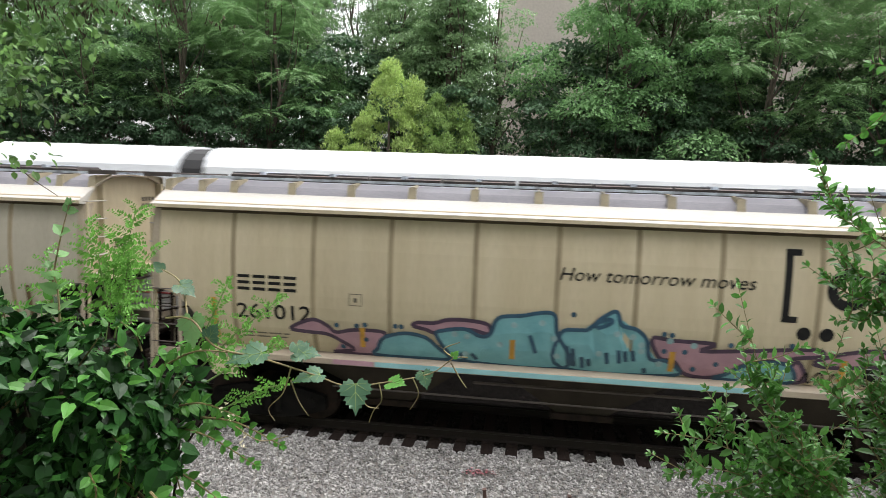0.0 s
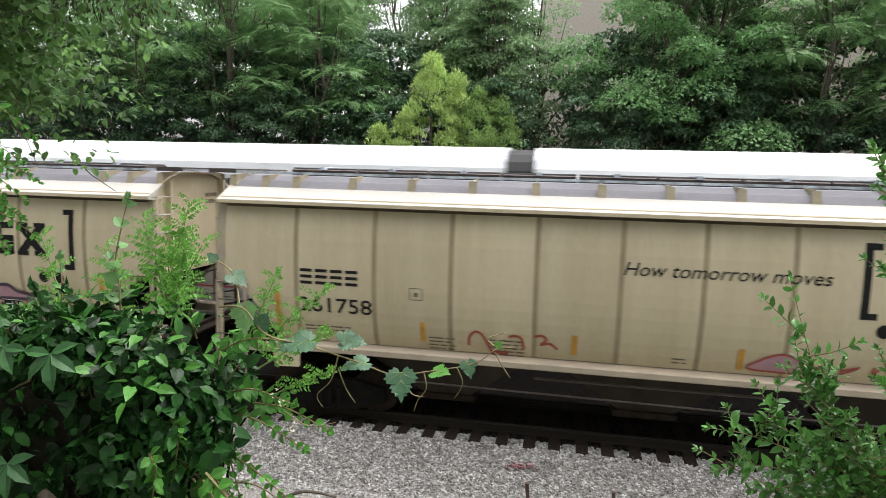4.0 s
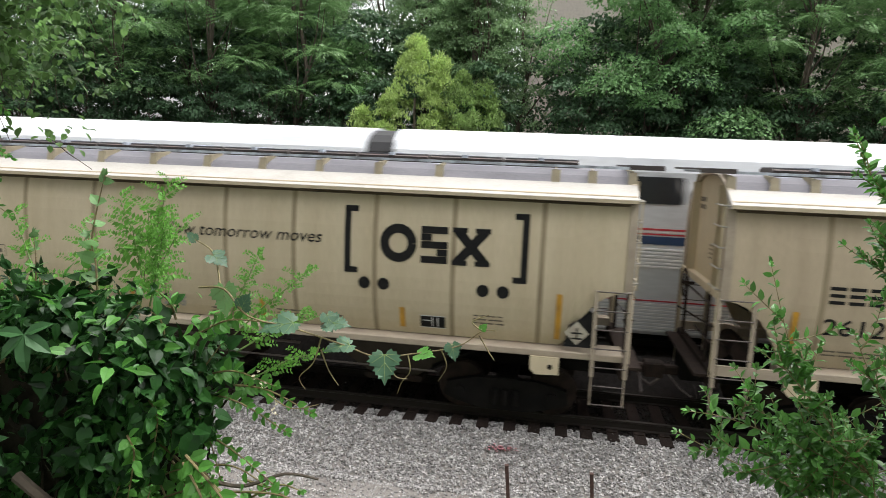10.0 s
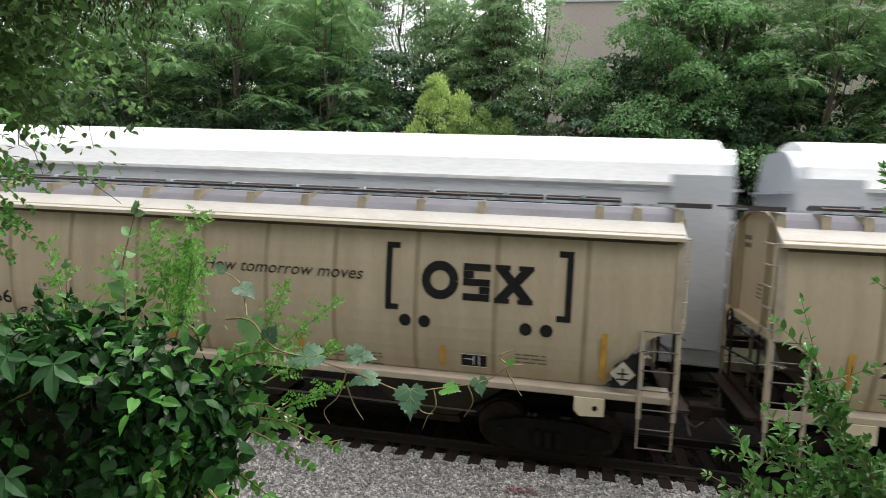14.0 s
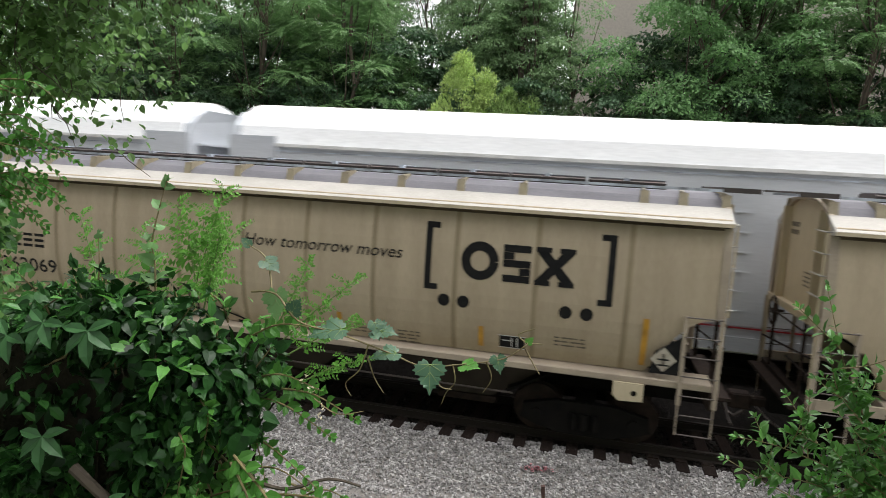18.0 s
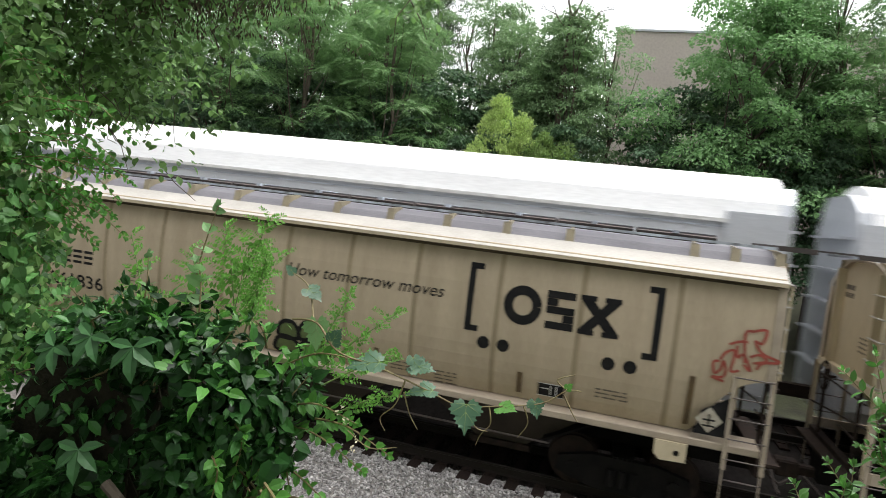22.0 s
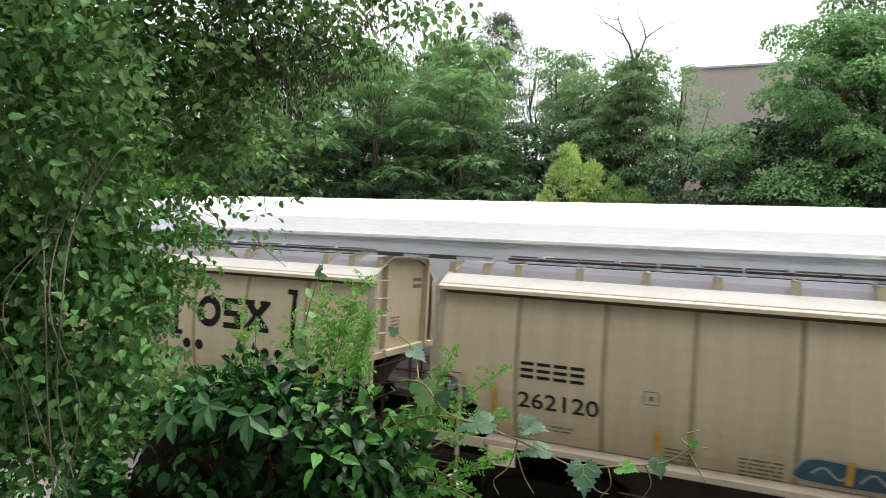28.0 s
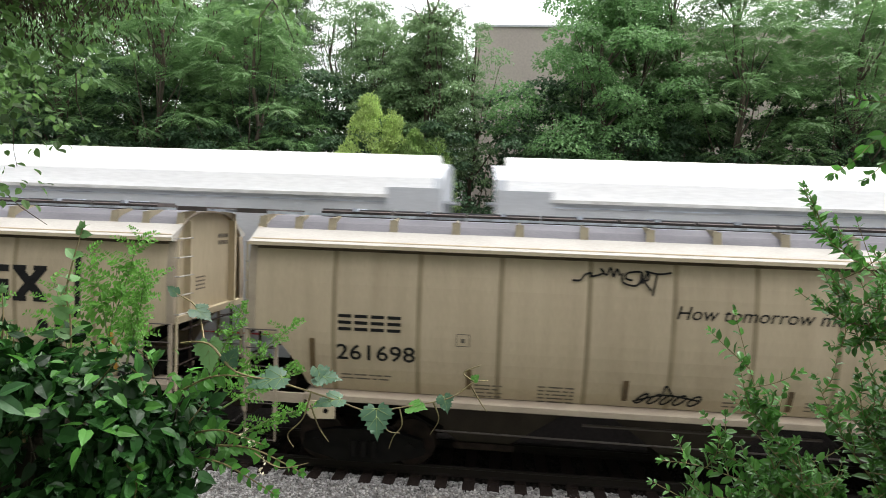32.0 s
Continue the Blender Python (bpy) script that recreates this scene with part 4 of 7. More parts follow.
painted(HOPPERS[3], "spray_tag", "faded bluish sprayed scrawl", FADED_BLUE, lines=scribble(21, 6.1, 1.92, 2.0, 0.24, 7), width=0.04, ink=FADED_BLUE)
painted(HOPPERS[4], "spray_tag", "black sprayed scrawl", BLACK, lines=([(3.19, 2.17), (3.28, 2.25), (3.45, 2.29), (3.38, 2.21), (3.21, 2.08), (3.63, 2.12), (3.75, 2.19), (3.57, 2.19), (3.59, 2.3)], [(3.32, 2.27), (3.3, 1.9), (3.21, 1.77)], [(3.63, 2.12), (3.58, 2.03), (3.67, 1.96), (3.88, 2.04), (3.91, 2.07), (4.36, 2.15), (4.75, 2.23)], [(3.91, 1.89), (3.89, 2.19), (3.96, 2.12)], [(3.97, 1.82), (4.05, 2.06), (4.1, 2.35)], [(4.23, 1.85), (4.29, 2.04), (4.25, 2.18), (4.36, 2.37)], [(4.34, 2.12), (4.38, 2.22), (4.47, 2.1)]), width=0.032)
painted(HOPPERS[5], "spray_tag", "dark sprayed scrawl", BLACK, lines=([(6.0, 2.19), (5.86, 2.23), (5.73, 2.0), (5.84, 1.77), (6.14, 1.86), (6.1, 2.07), (5.81, 2.09)], [(6.12, 2.36), (6.17, 2.05), (6.21, 1.77)], [(6.36, 2.38), (6.38, 2.18), (6.5, 2.12), (6.22, 2.03), (6.48, 1.95), (6.74, 1.79)], [(6.55, 2.2), (6.57, 1.86), (6.79, 1.91)], [(6.73, 2.42), (6.76, 2.12), (7.16, 2.01), (7.13, 2.26), (6.94, 2.34), (6.86, 2.08), (6.9, 1.79), (7.23, 1.77)], [(7.16, 1.95), (7.7, 1.77), (7.38, 1.77)]), width=0.04)
painted(HOPPERS[6], "spray_bubble", "dull green four-lobed bubble with soft black outline", SPRAY_GREEN, fills=(
    [(7.58, 2.10), (7.56, 2.32), (7.72, 2.45), (7.93, 2.40), (8.00, 2.12)], [(8.02, 2.12), (8.09, 2.42), (8.28, 2.50), (8.49, 2.38), (8.50, 2.14)],
    [(7.46, 1.79), (7.48, 2.0), (7.63, 2.12), (7.91, 2.06), (8.02, 1.79)], [(8.03, 1.79), (8.10, 2.05), (8.30, 2.14), (8.54, 2.08), (8.66, 1.79)]), width=0.085)
for x0, x1 in ((7.48, 8.01), (8.05, 8.64)):
    bm = bmesh.new()
    box(bm, x0, x1, -1.5945, -1.592, 1.592, 1.684)
    part("spray_band", bm, SPRAY_GREEN, HOPPERS[6], "green paint on the sill")
painted(HOPPERS[6], "spray_tag", "red sprayed scrawl by the ladder", SPRAY_RED, lines=([(16.2, 3.11), (16.15, 3.59), (16.27, 3.65), (16.46, 3.69), (16.42, 3.47), (16.31, 3.49), (16.44, 3.31), (16.71, 3.21), (16.46, 3.15), (16.38, 3.02)], [(15.93, 3.38), (16.08, 3.45), (16.22, 3.46)], [(15.83, 3.11), (15.9, 3.24), (16.02, 3.29), (16.02, 3.11), (16.01, 2.94), (16.15, 2.98)], [(15.82, 3.08), (15.73, 3.05), (15.77, 2.87), (15.85, 2.95), (15.88, 3.09), (15.93, 2.95), (15.9, 2.82), (15.73, 2.8), (15.96, 2.74)], [(16.05, 3.38), (16.08, 3.19), (16.17, 3.24), (16.3, 2.99), (16.17, 3.1)], [(16.26, 3.22), (16.41, 3.28), (16.51, 3.19), (16.29, 3.12)]), width=0.042, ink=SPRAY_RED)
painted(HOPPERS[7], "spray_tag", "black sprayed scrawl at the car's end", BLACK, lines=([(0.02, 3.84), (0.18, 3.89), (0.5, 3.91), (0.48, 3.83), (0.01, 3.75), (0.52, 3.81), (0.26, 3.85), (0.14, 3.78)], [(0.02, 3.67), (0.39, 3.74), (0.09, 3.65)], [(0.39, 3.58), (0.49, 3.71), (0.57, 3.7), (0.55, 3.59), (0.39, 3.58)], [(0.59, 3.59), (0.62, 3.73), (0.74, 3.7), (0.7, 3.6), (0.83, 3.7), (0.89, 3.65)], [(0.83, 3.68), (1.02, 3.73), (0.86, 3.64), (1.03, 3.68)], [(0.81, 3.59), (1.0, 3.58), (0.92, 3.65)]), width=0.024)
BUFF = shade("buff_overpaint", (0.42, 0.36, 0.255), 0.7, dark=(0.33, 0.28, 0.195), scale=3, bump=0.02)
bm = bmesh.new()
cells(bm, 5.25, 6.55, 2.42, 2.95, 6)
part("buffed_patch", on_side(bm, 0.012), BUFF, HOPPERS[7], "dull brown painted-over patch")
painted(HOPPERS[8], "spray_block", "dark blue spray-painted block with grey outline", SPRAY_NAVY, fills=([(6.25, 1.83), (6.22, 2.12), (6.47, 2.24), (7.08, 2.2), (7.65, 2.2), (7.79, 2.0), (7.74, 1.83)],),
        lines=([(6.38, 1.98), (6.55, 2.1), (6.77, 1.93), (6.95, 2.1)], [(7.04, 1.93), (7.21, 2.1), (7.43, 1.93), (7.61, 2.08)]), width=0.035, ink=FADED_BLUE)
painted(HOPPERS[9], "spray_tag", "black sprayed scrawl under the eave", BLACK, lines=([(5.86, 4.02), (6.0, 4.03), (6.08, 4.13), (6.19, 4.16), (6.18, 4.1), (6.4, 4.17), (6.34, 4.25), (6.45, 4.14), (6.52, 4.27), (6.57, 4.11), (6.63, 4.25), (6.69, 4.12)], [(6.73, 4.18), (6.74, 4.02), (6.98, 3.98), (7.06, 4.2), (6.82, 4.19), (6.79, 4.09), (6.92, 4.06)], [(7.06, 4.21), (7.05, 4.02), (7.16, 4.2), (7.17, 4.09), (7.11, 4.04), (7.24, 3.88)], [(7.11, 4.23), (7.36, 4.19), (7.59, 4.23)], [(7.32, 4.19), (7.24, 3.75)]), width=0.035)
painted(HOPPERS[9], "spray_tag", "black sprayed scrawl low on the side", BLACK, lines=[[(x + 0.11 * math.cos(a), 1.93 + 0.10 * math.sin(a + 0.3 * x)) for a in [0.7 * i for i in range(10)]] for x in (7.2, 7.42, 7.64, 7.86, 8.12)] + [[(7.05, 1.86), (7.6, 2.02), (8.3, 1.92)], [(7.55, 2.0), (7.6, 2.2), (7.72, 2.02)]], width=0.035)


# ---------------------------------------------------------------- passenger coaches and car carriers of the far train
RAIL2 = 0.784


def windows_row(car, x0, x1, step, width, z0, z1, parent_name="window"):
    bm = bmesh.new()
    r = 0.08
    pts = []
    for cx, cz, a0 in ((width - r, z1 - z0 - r, 0), (r, z1 - z0 - r, 90), (r, r, 180), (width - r, r, 270)):
        pts += [(cx + r * math.cos(radians(a0 + a)), cz + r * math.sin(radians(a0 + a))) for a in (0, 45, 90)]
    prism_y(bm, pts, -1.575, -1.545)
    first = part(parent_name, bm, GLASS_DARK, car, "dark tinted window")
    x, placed = x0, False
    while x + width < x1:
        if not placed:
            first.matrix_basis, placed = pose(x, 0, z0), True
        else:
            again(first, pose(x, 0, z0))
        x += step


def far_truck(car, x):
    for s in (-1, 1):
        bm = bmesh.new()
        prism_y(bm, [(x - 1.6, 0.95), (x - 1.5, 1.35), (x - 0.5, 1.5), (x + 0.5, 1.5), (x + 1.5, 1.35), (x + 1.6, 0.95), (x + 0.6, 1.0), (x - 0.6, 1.0)], s * 1.0, s * 1.15)
        part("side_frame", bm, GRIME_SHADED, car)
    for a in (-1.25, 1.25):
        bm = bmesh.new()
        rod(bm, (0, -0.9, 0), (0, 0.9, 0), 0.08, 8)
        for s in (-1, 1):
            rod(bm, (0, s * 0.69, 0), (0, s * 0.83, 0), 0.44, 20)
        part("wheelset", bm, RUST, car).matrix_basis = pose(x + a, 0, RAIL2 + 0.44)


def build_coach():
    L = 25.2
    car = thing("passenger_coach", "tall stainless-steel passenger coach with red and blue stripes", "rail coach", "coaches of the far train")
    prof = [(-1.53, 1.10), (-1.55, 1.2), (-1.55, 4.95), (-1.50, 5.26), (-1.36, 5.48), (-1.1, 5.66), (-0.7, 5.78), (0, 5.82)]
    full = prof + [(-y, z) for y, z in prof[-2::-1]]
    bm = bmesh.new()
    prism_x(bm, full[:3] + full[-3:], 0, L)
    part("body", bm, SILVER, car, "brushed stainless-steel body")
    bm = bmesh.new()
    prism_x(bm, full[2:-2], 0.02, L - 0.02)
    roof = part("roof", bm, SILVER_ROOF, car, "bright bare-metal rounded roof", smooth=False)
    for x in (6.3, 12.6, 18.9):
        bm = bmesh.new()
        prism_x(bm, [(y * 1.006, z + 0.006) for y, z in full[2:-2]], x - 0.03, x + 0.03)
        part("roof_strap", bm, SILVER, roof)
    for z in [2.72 + 0.083 * i for i in range(6)] + [1.18 + 0.08 * i for i in range(9)]:
        bm = bmesh.new()
        box(bm, 0.3, L - 0.3, -1.566, -1.548, z, z + 0.04)
        part("fluted_rib", bm, WHITE, car, "bright horizontal fluted rib")
    for nm, z0, z1, m in (("red_stripe", 3.60, 3.645, RED), ("white_stripe", 3.55, 3.58, WHITE), ("red_stripe", 3.49, 3.525, RED), ("blue_stripe", 3.27, 3.46, BLUE),
                          ("red_stripe", 1.905, 1.94, RED)):
        bm = bmesh.new()
        box(bm, 0.15, L - 0.15, -1.560, -1.549, z0, z1)
        part(nm, bm, m, car)
    windows_row(car, 1.4, L - 1.2, 2.05, 1.45, 4.22, 4.84)
    windows_row(car, 4.2, L - 5, 6.1, 0.7, 2.1, 2.6)
    for x0, x1 in ((-0.36, 0.0), (L, L + 0.36)):
        bm = bmesh.new()
        prism_x(bm, [(y * 0.94, 2.2 if z < 3 else z - 0.06) for y, z in full[1:-1]], x0, x1)
        part("diaphragm", bm, RUBBER, car, "black rubber gangway bellows")
    for x in (3.2, L - 3.2):
        far_truck(car, x)
    bm = bmesh.new()
    box(bm, 6.5, L - 6.5, -1.3, 1.3, 0.95, 1.15)
    part("underfloor_box", bm, GRIME_SHADED, car)
    return car


def build_carrier():
    L = 27.9
    car = thing("car_carrier", "tall grey enclosed car carrier with a white roof", "freight car", "car carriers of the far train")
    bm = bmesh.new()
    prism_x(bm, [(-1.52, 1.62), (-1.52, 5.50), (1.52, 5.50), (1.52, 1.62)], 0.35, L - 0.35)
    part("body", bm, GREY_PANEL, car)
    for i in range(11):
        x0 = 1.7 + (L - 3.4) * i / 11
        x1 = 1.7 + (L - 3.4) * (i + 1) / 11
        for s in (-1, 1):
            bm = bmesh.new()
            box(bm, x0 + 0.01, x1 - 0.01, s * 1.535 - 0.012, s * 1.535 + 0.012, 1.98, 5.40)
            part("side_panel", bm, GREY_PANEL, car, "pale grey perforated side panel")
        bm = bmesh.new()
        box(bm, x0 - 0.035, x0 + 0.035, -1.575, -1.53, 1.7, 5.46)
        post = part("side_post", bm, GREY_PANEL, car)
        bm = bmesh.new()
        for k in range(6):
            box(bm, x0 + 0.1, x0 + 0.5, -1.575, -1.55, 2.3 + 0.45 * k, 2.33 + 0.45 * k)
        part("rivet_row", bm, GREY_PANEL, post)["kind"] = "stuff"
    prof = [(-1.57, 5.52), (-1.54, 5.62), (-1.43, 6.0), (-1.22, 6.32), (-0.85, 6.53), (-0.4, 6.65), (0, 6.68)]
    full = prof + [(-y, z) for y, z in prof[-2::-1]]
    bm = bmesh.new()
    prism_x(bm, full, 0.55, L - 0.55)
    part("roof", bm, WHITE_ROOF, car, "sunlit white ribbed roof")
    bm = bmesh.new()
    for s in (-1, 1):
        box(bm, 1.6, L - 1.6, s * 1.59 - 0.02, s * 1.59 + 0.02, 5.48, 5.56)
    part("roof_rail", bm, WHITE, car)
    bm = bmesh.new()
    for s in (-1, 1):
        box(bm, 1.6, L - 1.6, s * 1.565 - 0.012, s * 1.565 + 0.012, 5.36, 5.385)
    part("shadow_rail", bm, GRATE, car)
    for e in (0, 1):
        X = (lambda v: v) if e == 0 else (lambda v: L - v)
        for s in (-1, 1):
            bm = bmesh.new()
            a, b = sorted((X(0.3), X(1.65)))
            box(bm, a, b, s * 1.58 - 0.03, s * 1.58 + 0.03, 1.75, 5.74)
            part("end_panel", bm, GREY_PANEL, car)
        bm = bmesh.new()
        pts = [(-1.5, 1.75), (-1.5, 5.6), (-1.35, 6.0), (-1.1, 6.25), (-0.8, 6.4), (0.8, 6.4), (1.1, 6.25), (1.35, 6.0), (1.5, 5.6), (1.5, 1.75)]
        loft(bm, [[(X(0.12 + 0.12 * abs(y)), y, z) for y, z in pts], [(X(0.6), y, z) for y, z in pts]])
        door = part("end_door", bm, GREY_PANEL, car, "pale end door")
        for k in range(5):
            bm = bmesh.new()
            a, b = sorted((X(0.08), X(0.32)))
            box(bm, a, b, -1.2, 1.2, 2.4 + 0.75 * k, 2.46 + 0.75 * k)
            part("door_rib", bm, GREY_PANEL, door)
        bm = bmesh.new()
        a, b = sorted((X(-0.35), X(0.3)))
        box(bm, a, b, -0.14, 0.14, 1.55, 1.85)
        part("coupler", bm, RUST, car)
        far_truck(car, X(3.0))
    bm = bmesh.new()
    box(bm, 0.3, L - 0.3, -1.56, 1.56, 1.38, 1.72)
    part("sill", bm, GREY_PANEL, car)
    bm = bmesh.new()
    box(bm, 0.3, L - 0.3, -1.568, -1.555, 1.92, 1.955)
    part("red_stripe", bm, RED, car)
    bm = bmesh.new()
    box(bm, 9, 9.9, -1.572, -1.56, 2.28, 2.40)
    part("warning_label", bm, YELLOW, car)
    bm = bmesh.new()
    for pts in ([(7.75, 4.22), (8.1, 4.26), (8.6, 4.26), (9.2, 4.16), (8.75, 4.11), (8.1, 4.06), (7.9, 4.12)],
                [(8.0, 3.95), (8.15, 3.88), (8.35, 3.94), (8.75, 4.08), (9.5, 4.12), (9.5, 4.04), (9.05, 3.96), (8.65, 3.80), (8.45, 3.72), (8.2, 3.80)],
                [(8.62, 3.62), (8.95, 3.82), (9.5, 3.98), (9.38, 3.72), (9.1, 3.42), (8.9, 3.46)]):
        blob(bm, smooth_line(pts, 3))
    for v in bm.verts:
        v.co.y = -1.585
    part("swoosh_emblem", bm, BLUE, car, "blue curved emblem")
    return car


COACH, CARRIER = build_coach(), build_carrier()
COACHES = [COACH] + [copy_thing(COACH, pose(0, 0, 0)) for i in range(9)]
CARRIERS = [CARRIER] + [copy_thing(CARRIER, pose(0, 0, 0)) for i in range(13)]


def far_joint(t):
    """Where the joint between the last coach and the first car carrier has got to."""
    return 224.520 - 17.4788 * t - 0.02899 * t ** 2 + 0.00063 * t ** 3


def motions():
    """Both trains roll to the left, the near one slowly, the far one fast."""
    times = [2.0 * i for i in range(17)]
    surge = ((0, 3, 7, 12, 14, 19, 21, 24, 28, 30, 32), (0.05, -0.04, -0.04, -0.02, 0.05, 0.09, 0.10, 0.04, -0.09, -0.10, -0.05))
    for k, car in enumerate(HOPPERS):
        walk(car, [(t, pose(-7.152 + PITCH * (k - 1) - 4.4374 * t - 0.00111 * t * t + float(np.interp(t, *surge)), 0, 0)) for t in times])
    # the near train's wheelsets turn as it rolls
    turns = [0.13 * i for i in range(246)] + [32.0]
    for car in HOPPERS:
        for axle in [p for p in car.children if p.name.startswith("axle")]:
            x, y, z = axle.location
            walk(axle, [(t, pose(x, y, z) @ pose(0, 0, 0, 0, -math.degrees((4.4374 * t + 0.00111 * t * t) / 0.457), 0)) for t in turns])
    for k, car in enumerate(COACHES):
        walk(car, [(t, pose(far_joint(t) - 25.91 * (k + 1) + 0.35, 4.0, 0)) for t in times])
    for k, car in enumerate(CARRIERS):
        walk(car, [(t, pose(far_joint(t) + 28.6 * k, 4.0, 0)) for t in times])

# ---------------------------------------------------------------- leaves
KITE = (np.array([(0, 0, 0), (0.45, 0.3, 0.05), (1, 0, -0.08), (0.45, -0.3, 0.05)]), np.array([(0, 1, 2), (0, 2, 3)]))
OVAL = (np.array([(0, 0, 0), (0.32, 0.29, 0.07), (0.68, 0.25, 0.05), (1, 0, -0.1), (0.68, -0.25, 0.05), (0.32, -0.29, 0.07), (0.34, 0, 0), (0.7, 0, -0.02)]),
        np.array([(0, 6, 1), (6, 7, 2), (6, 2, 1), (7, 3, 2), (0, 5, 6), (6, 5, 4), (6, 4, 7), (7, 4, 3)]))
HEART = (np.array([(0, 0, 0), (-0.08, 0.22, 0.03), (0.2, 0.42, 0.07), (0.55, 0.33, 0.04), (1, 0, -0.12), (0.55, -0.33, 0.04), (0.2, -0.42, 0.07), (-0.08, -0.22, 0.03), (0.25, 0, 0), (0.6, 0, -0.03)]),
         np.array([(0, 8, 1), (1, 8, 2), (8, 9, 2), (2, 9, 3), (9, 4, 3), (0, 7, 8), (7, 6, 8), (8, 6, 9), (6, 5, 9), (9, 5, 4)]))


def unit(a):
    return a / np.maximum(np.linalg.norm(a, axis=-1, keepdims=True), 1e-9)


def leaf_mesh(name, template, P, D, N, S, material, parent, label="", width=1.0, kind=""):
    """Blades at the points P along D, facing N, of the lengths S, as one mesh."""
    tv, tf = template
    D, P, S = unit(np.asarray(D, float)), np.asarray(P, float), np.asarray(S, float)
    B = unit(np.cross(np.asarray(N, float), D))
    N = np.cross(D, B)
    v = P[:, None] + S[:, None, None] * (tv[None, :, :1] * D[:, None] + width * tv[None, :, 1:2] * B[:, None] + tv[None, :, 2:] * N[:, None])
    f = tf[None] + len(tv) * np.arange(len(P))[:, None, None]
    ob = raw(name, v.reshape(-1, 3), f.reshape(-1, 3), material, parent)
    if label:
        ob["label"] = label
    if kind:
        ob["kind"] = kind
    return ob


def clump_leaves(rng, centres, radii, per, size, droop=0.35, flat=0.6):
    """Loose leaves round clump centres."""
    n = len(centres) * per
    c, r = np.repeat(centres, per, 0), np.repeat(radii, per)
    o = unit(rng.normal(0, 1, (n, 3))) * rng.uniform(0.25, 1.1, (n, 1)) ** 0.7
    o[:, 2] = np.abs(o[:, 2]) * flat * np.where(rng.uniform(0, 1, n) < 0.75, 1, -0.6)
    P = c + o * r[:, None]
    D = unit(o + rng.normal(0, 0.6, (n, 3))) + np.array([0, 0, -droop])
    N = rng.normal(0, 0.45, (n, 3)) + np.array([0, -0.25, 1.0]) + 0.5 * unit(o)
    return P, D, N, rng.uniform(0.7, 1.25, n) * size


LEAF_FROND = leafy("frond_leaf", (0.20, 0.355, 0.14), 0.22, thin=0.45)
LEAF_BROAD = leafy("broad_leaf", (0.20, 0.375, 0.145), 0.28, thin=0.45)
LEAF_PALE = leafy("pale_leaf", (0.25, 0.39, 0.185), 0.25, thin=0.45)
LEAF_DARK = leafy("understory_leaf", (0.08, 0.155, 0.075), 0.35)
LEAF_GOLD = leafy("golden_conifer_spray", (0.50, 0.66, 0.22), 0.22)
LEAF_OLIVE = leafy("olive_conifer_spray", (0.31, 0.46, 0.15), 0.25)
LEAF_PINE = leafy("pine_needles", (0.10, 0.14, 0.085), 0.3)
LEAF_IVY = leafy("ivy_leaf", (0.018, 0.066, 0.014), 0.6, 0.42, 0.15, 0.2)
LEAF_FRESH = leafy("fresh_leaf", (0.10, 0.29, 0.05), 0.35, 0.4, 0.4, 0.3)
LEAF_VINE = leafy("grape_leaf", (0.07, 0.15, 0.085), 0.2, 0.4, 0.3, 0.35)
LEAF_CREEPER = leafy("creeper_leaf", (0.06, 0.165, 0.055), 0.15, 0.4, 0.2, 0.3)
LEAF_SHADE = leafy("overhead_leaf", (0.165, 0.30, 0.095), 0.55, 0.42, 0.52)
LEAF_LIME = leafy("lime_leaflet", (0.18, 0.42, 0.075), 0.3, 0.45, 0.45)
STEM_GREEN = shade("green_stem", (0.16, 0.24, 0.07), 0.6, bump=0)
# near-black that paints the shade deep inside the ivy mound
HOLLOW_SHADE = shade("leaf_litter", (0.03, 0.027, 0.018), 0.95, dark=(0.012, 0.011, 0.008), scale=12, bump=0.5, spec=0.05)
DRY = shade("dry_catkins", (0.10, 0.08, 0.05), 0.9, dark=(0.05, 0.04, 0.026), random_value=0.4, bump=0)
PETAL = shade("cream_petal", (0.62, 0.56, 0.40), 0.6, bump=0)


# ---------------------------------------------------------------- the wood behind the tracks
def limbs(bm, rng, base, top, targets, r):
    """A leaning trunk and limbs that reach for the clumps."""
    base, top = Vector(base), Vector(top)
    path = [base.lerp(top, i / 6) + Vector((rng.normal(0, 0.12), rng.normal(0, 0.12), 0)) * (1 if 0 < i < 6 else 0) for i in range(7)]
    tube(bm, path, r, r * 0.3, 7)
    for q in targets:
        q = Vector(q)
        s = path[int(np.clip(round(6 * (q.z - base.z) / max(0.1, top.z - base.z) - 1.5), 1, 5))]
        mid = s.lerp(q, 0.5) + Vector((rng.normal(0, 0.2), rng.normal(0, 0.2), -0.15))
        tube(bm, [s, mid, q], r * 0.32, r * 0.06, 5)


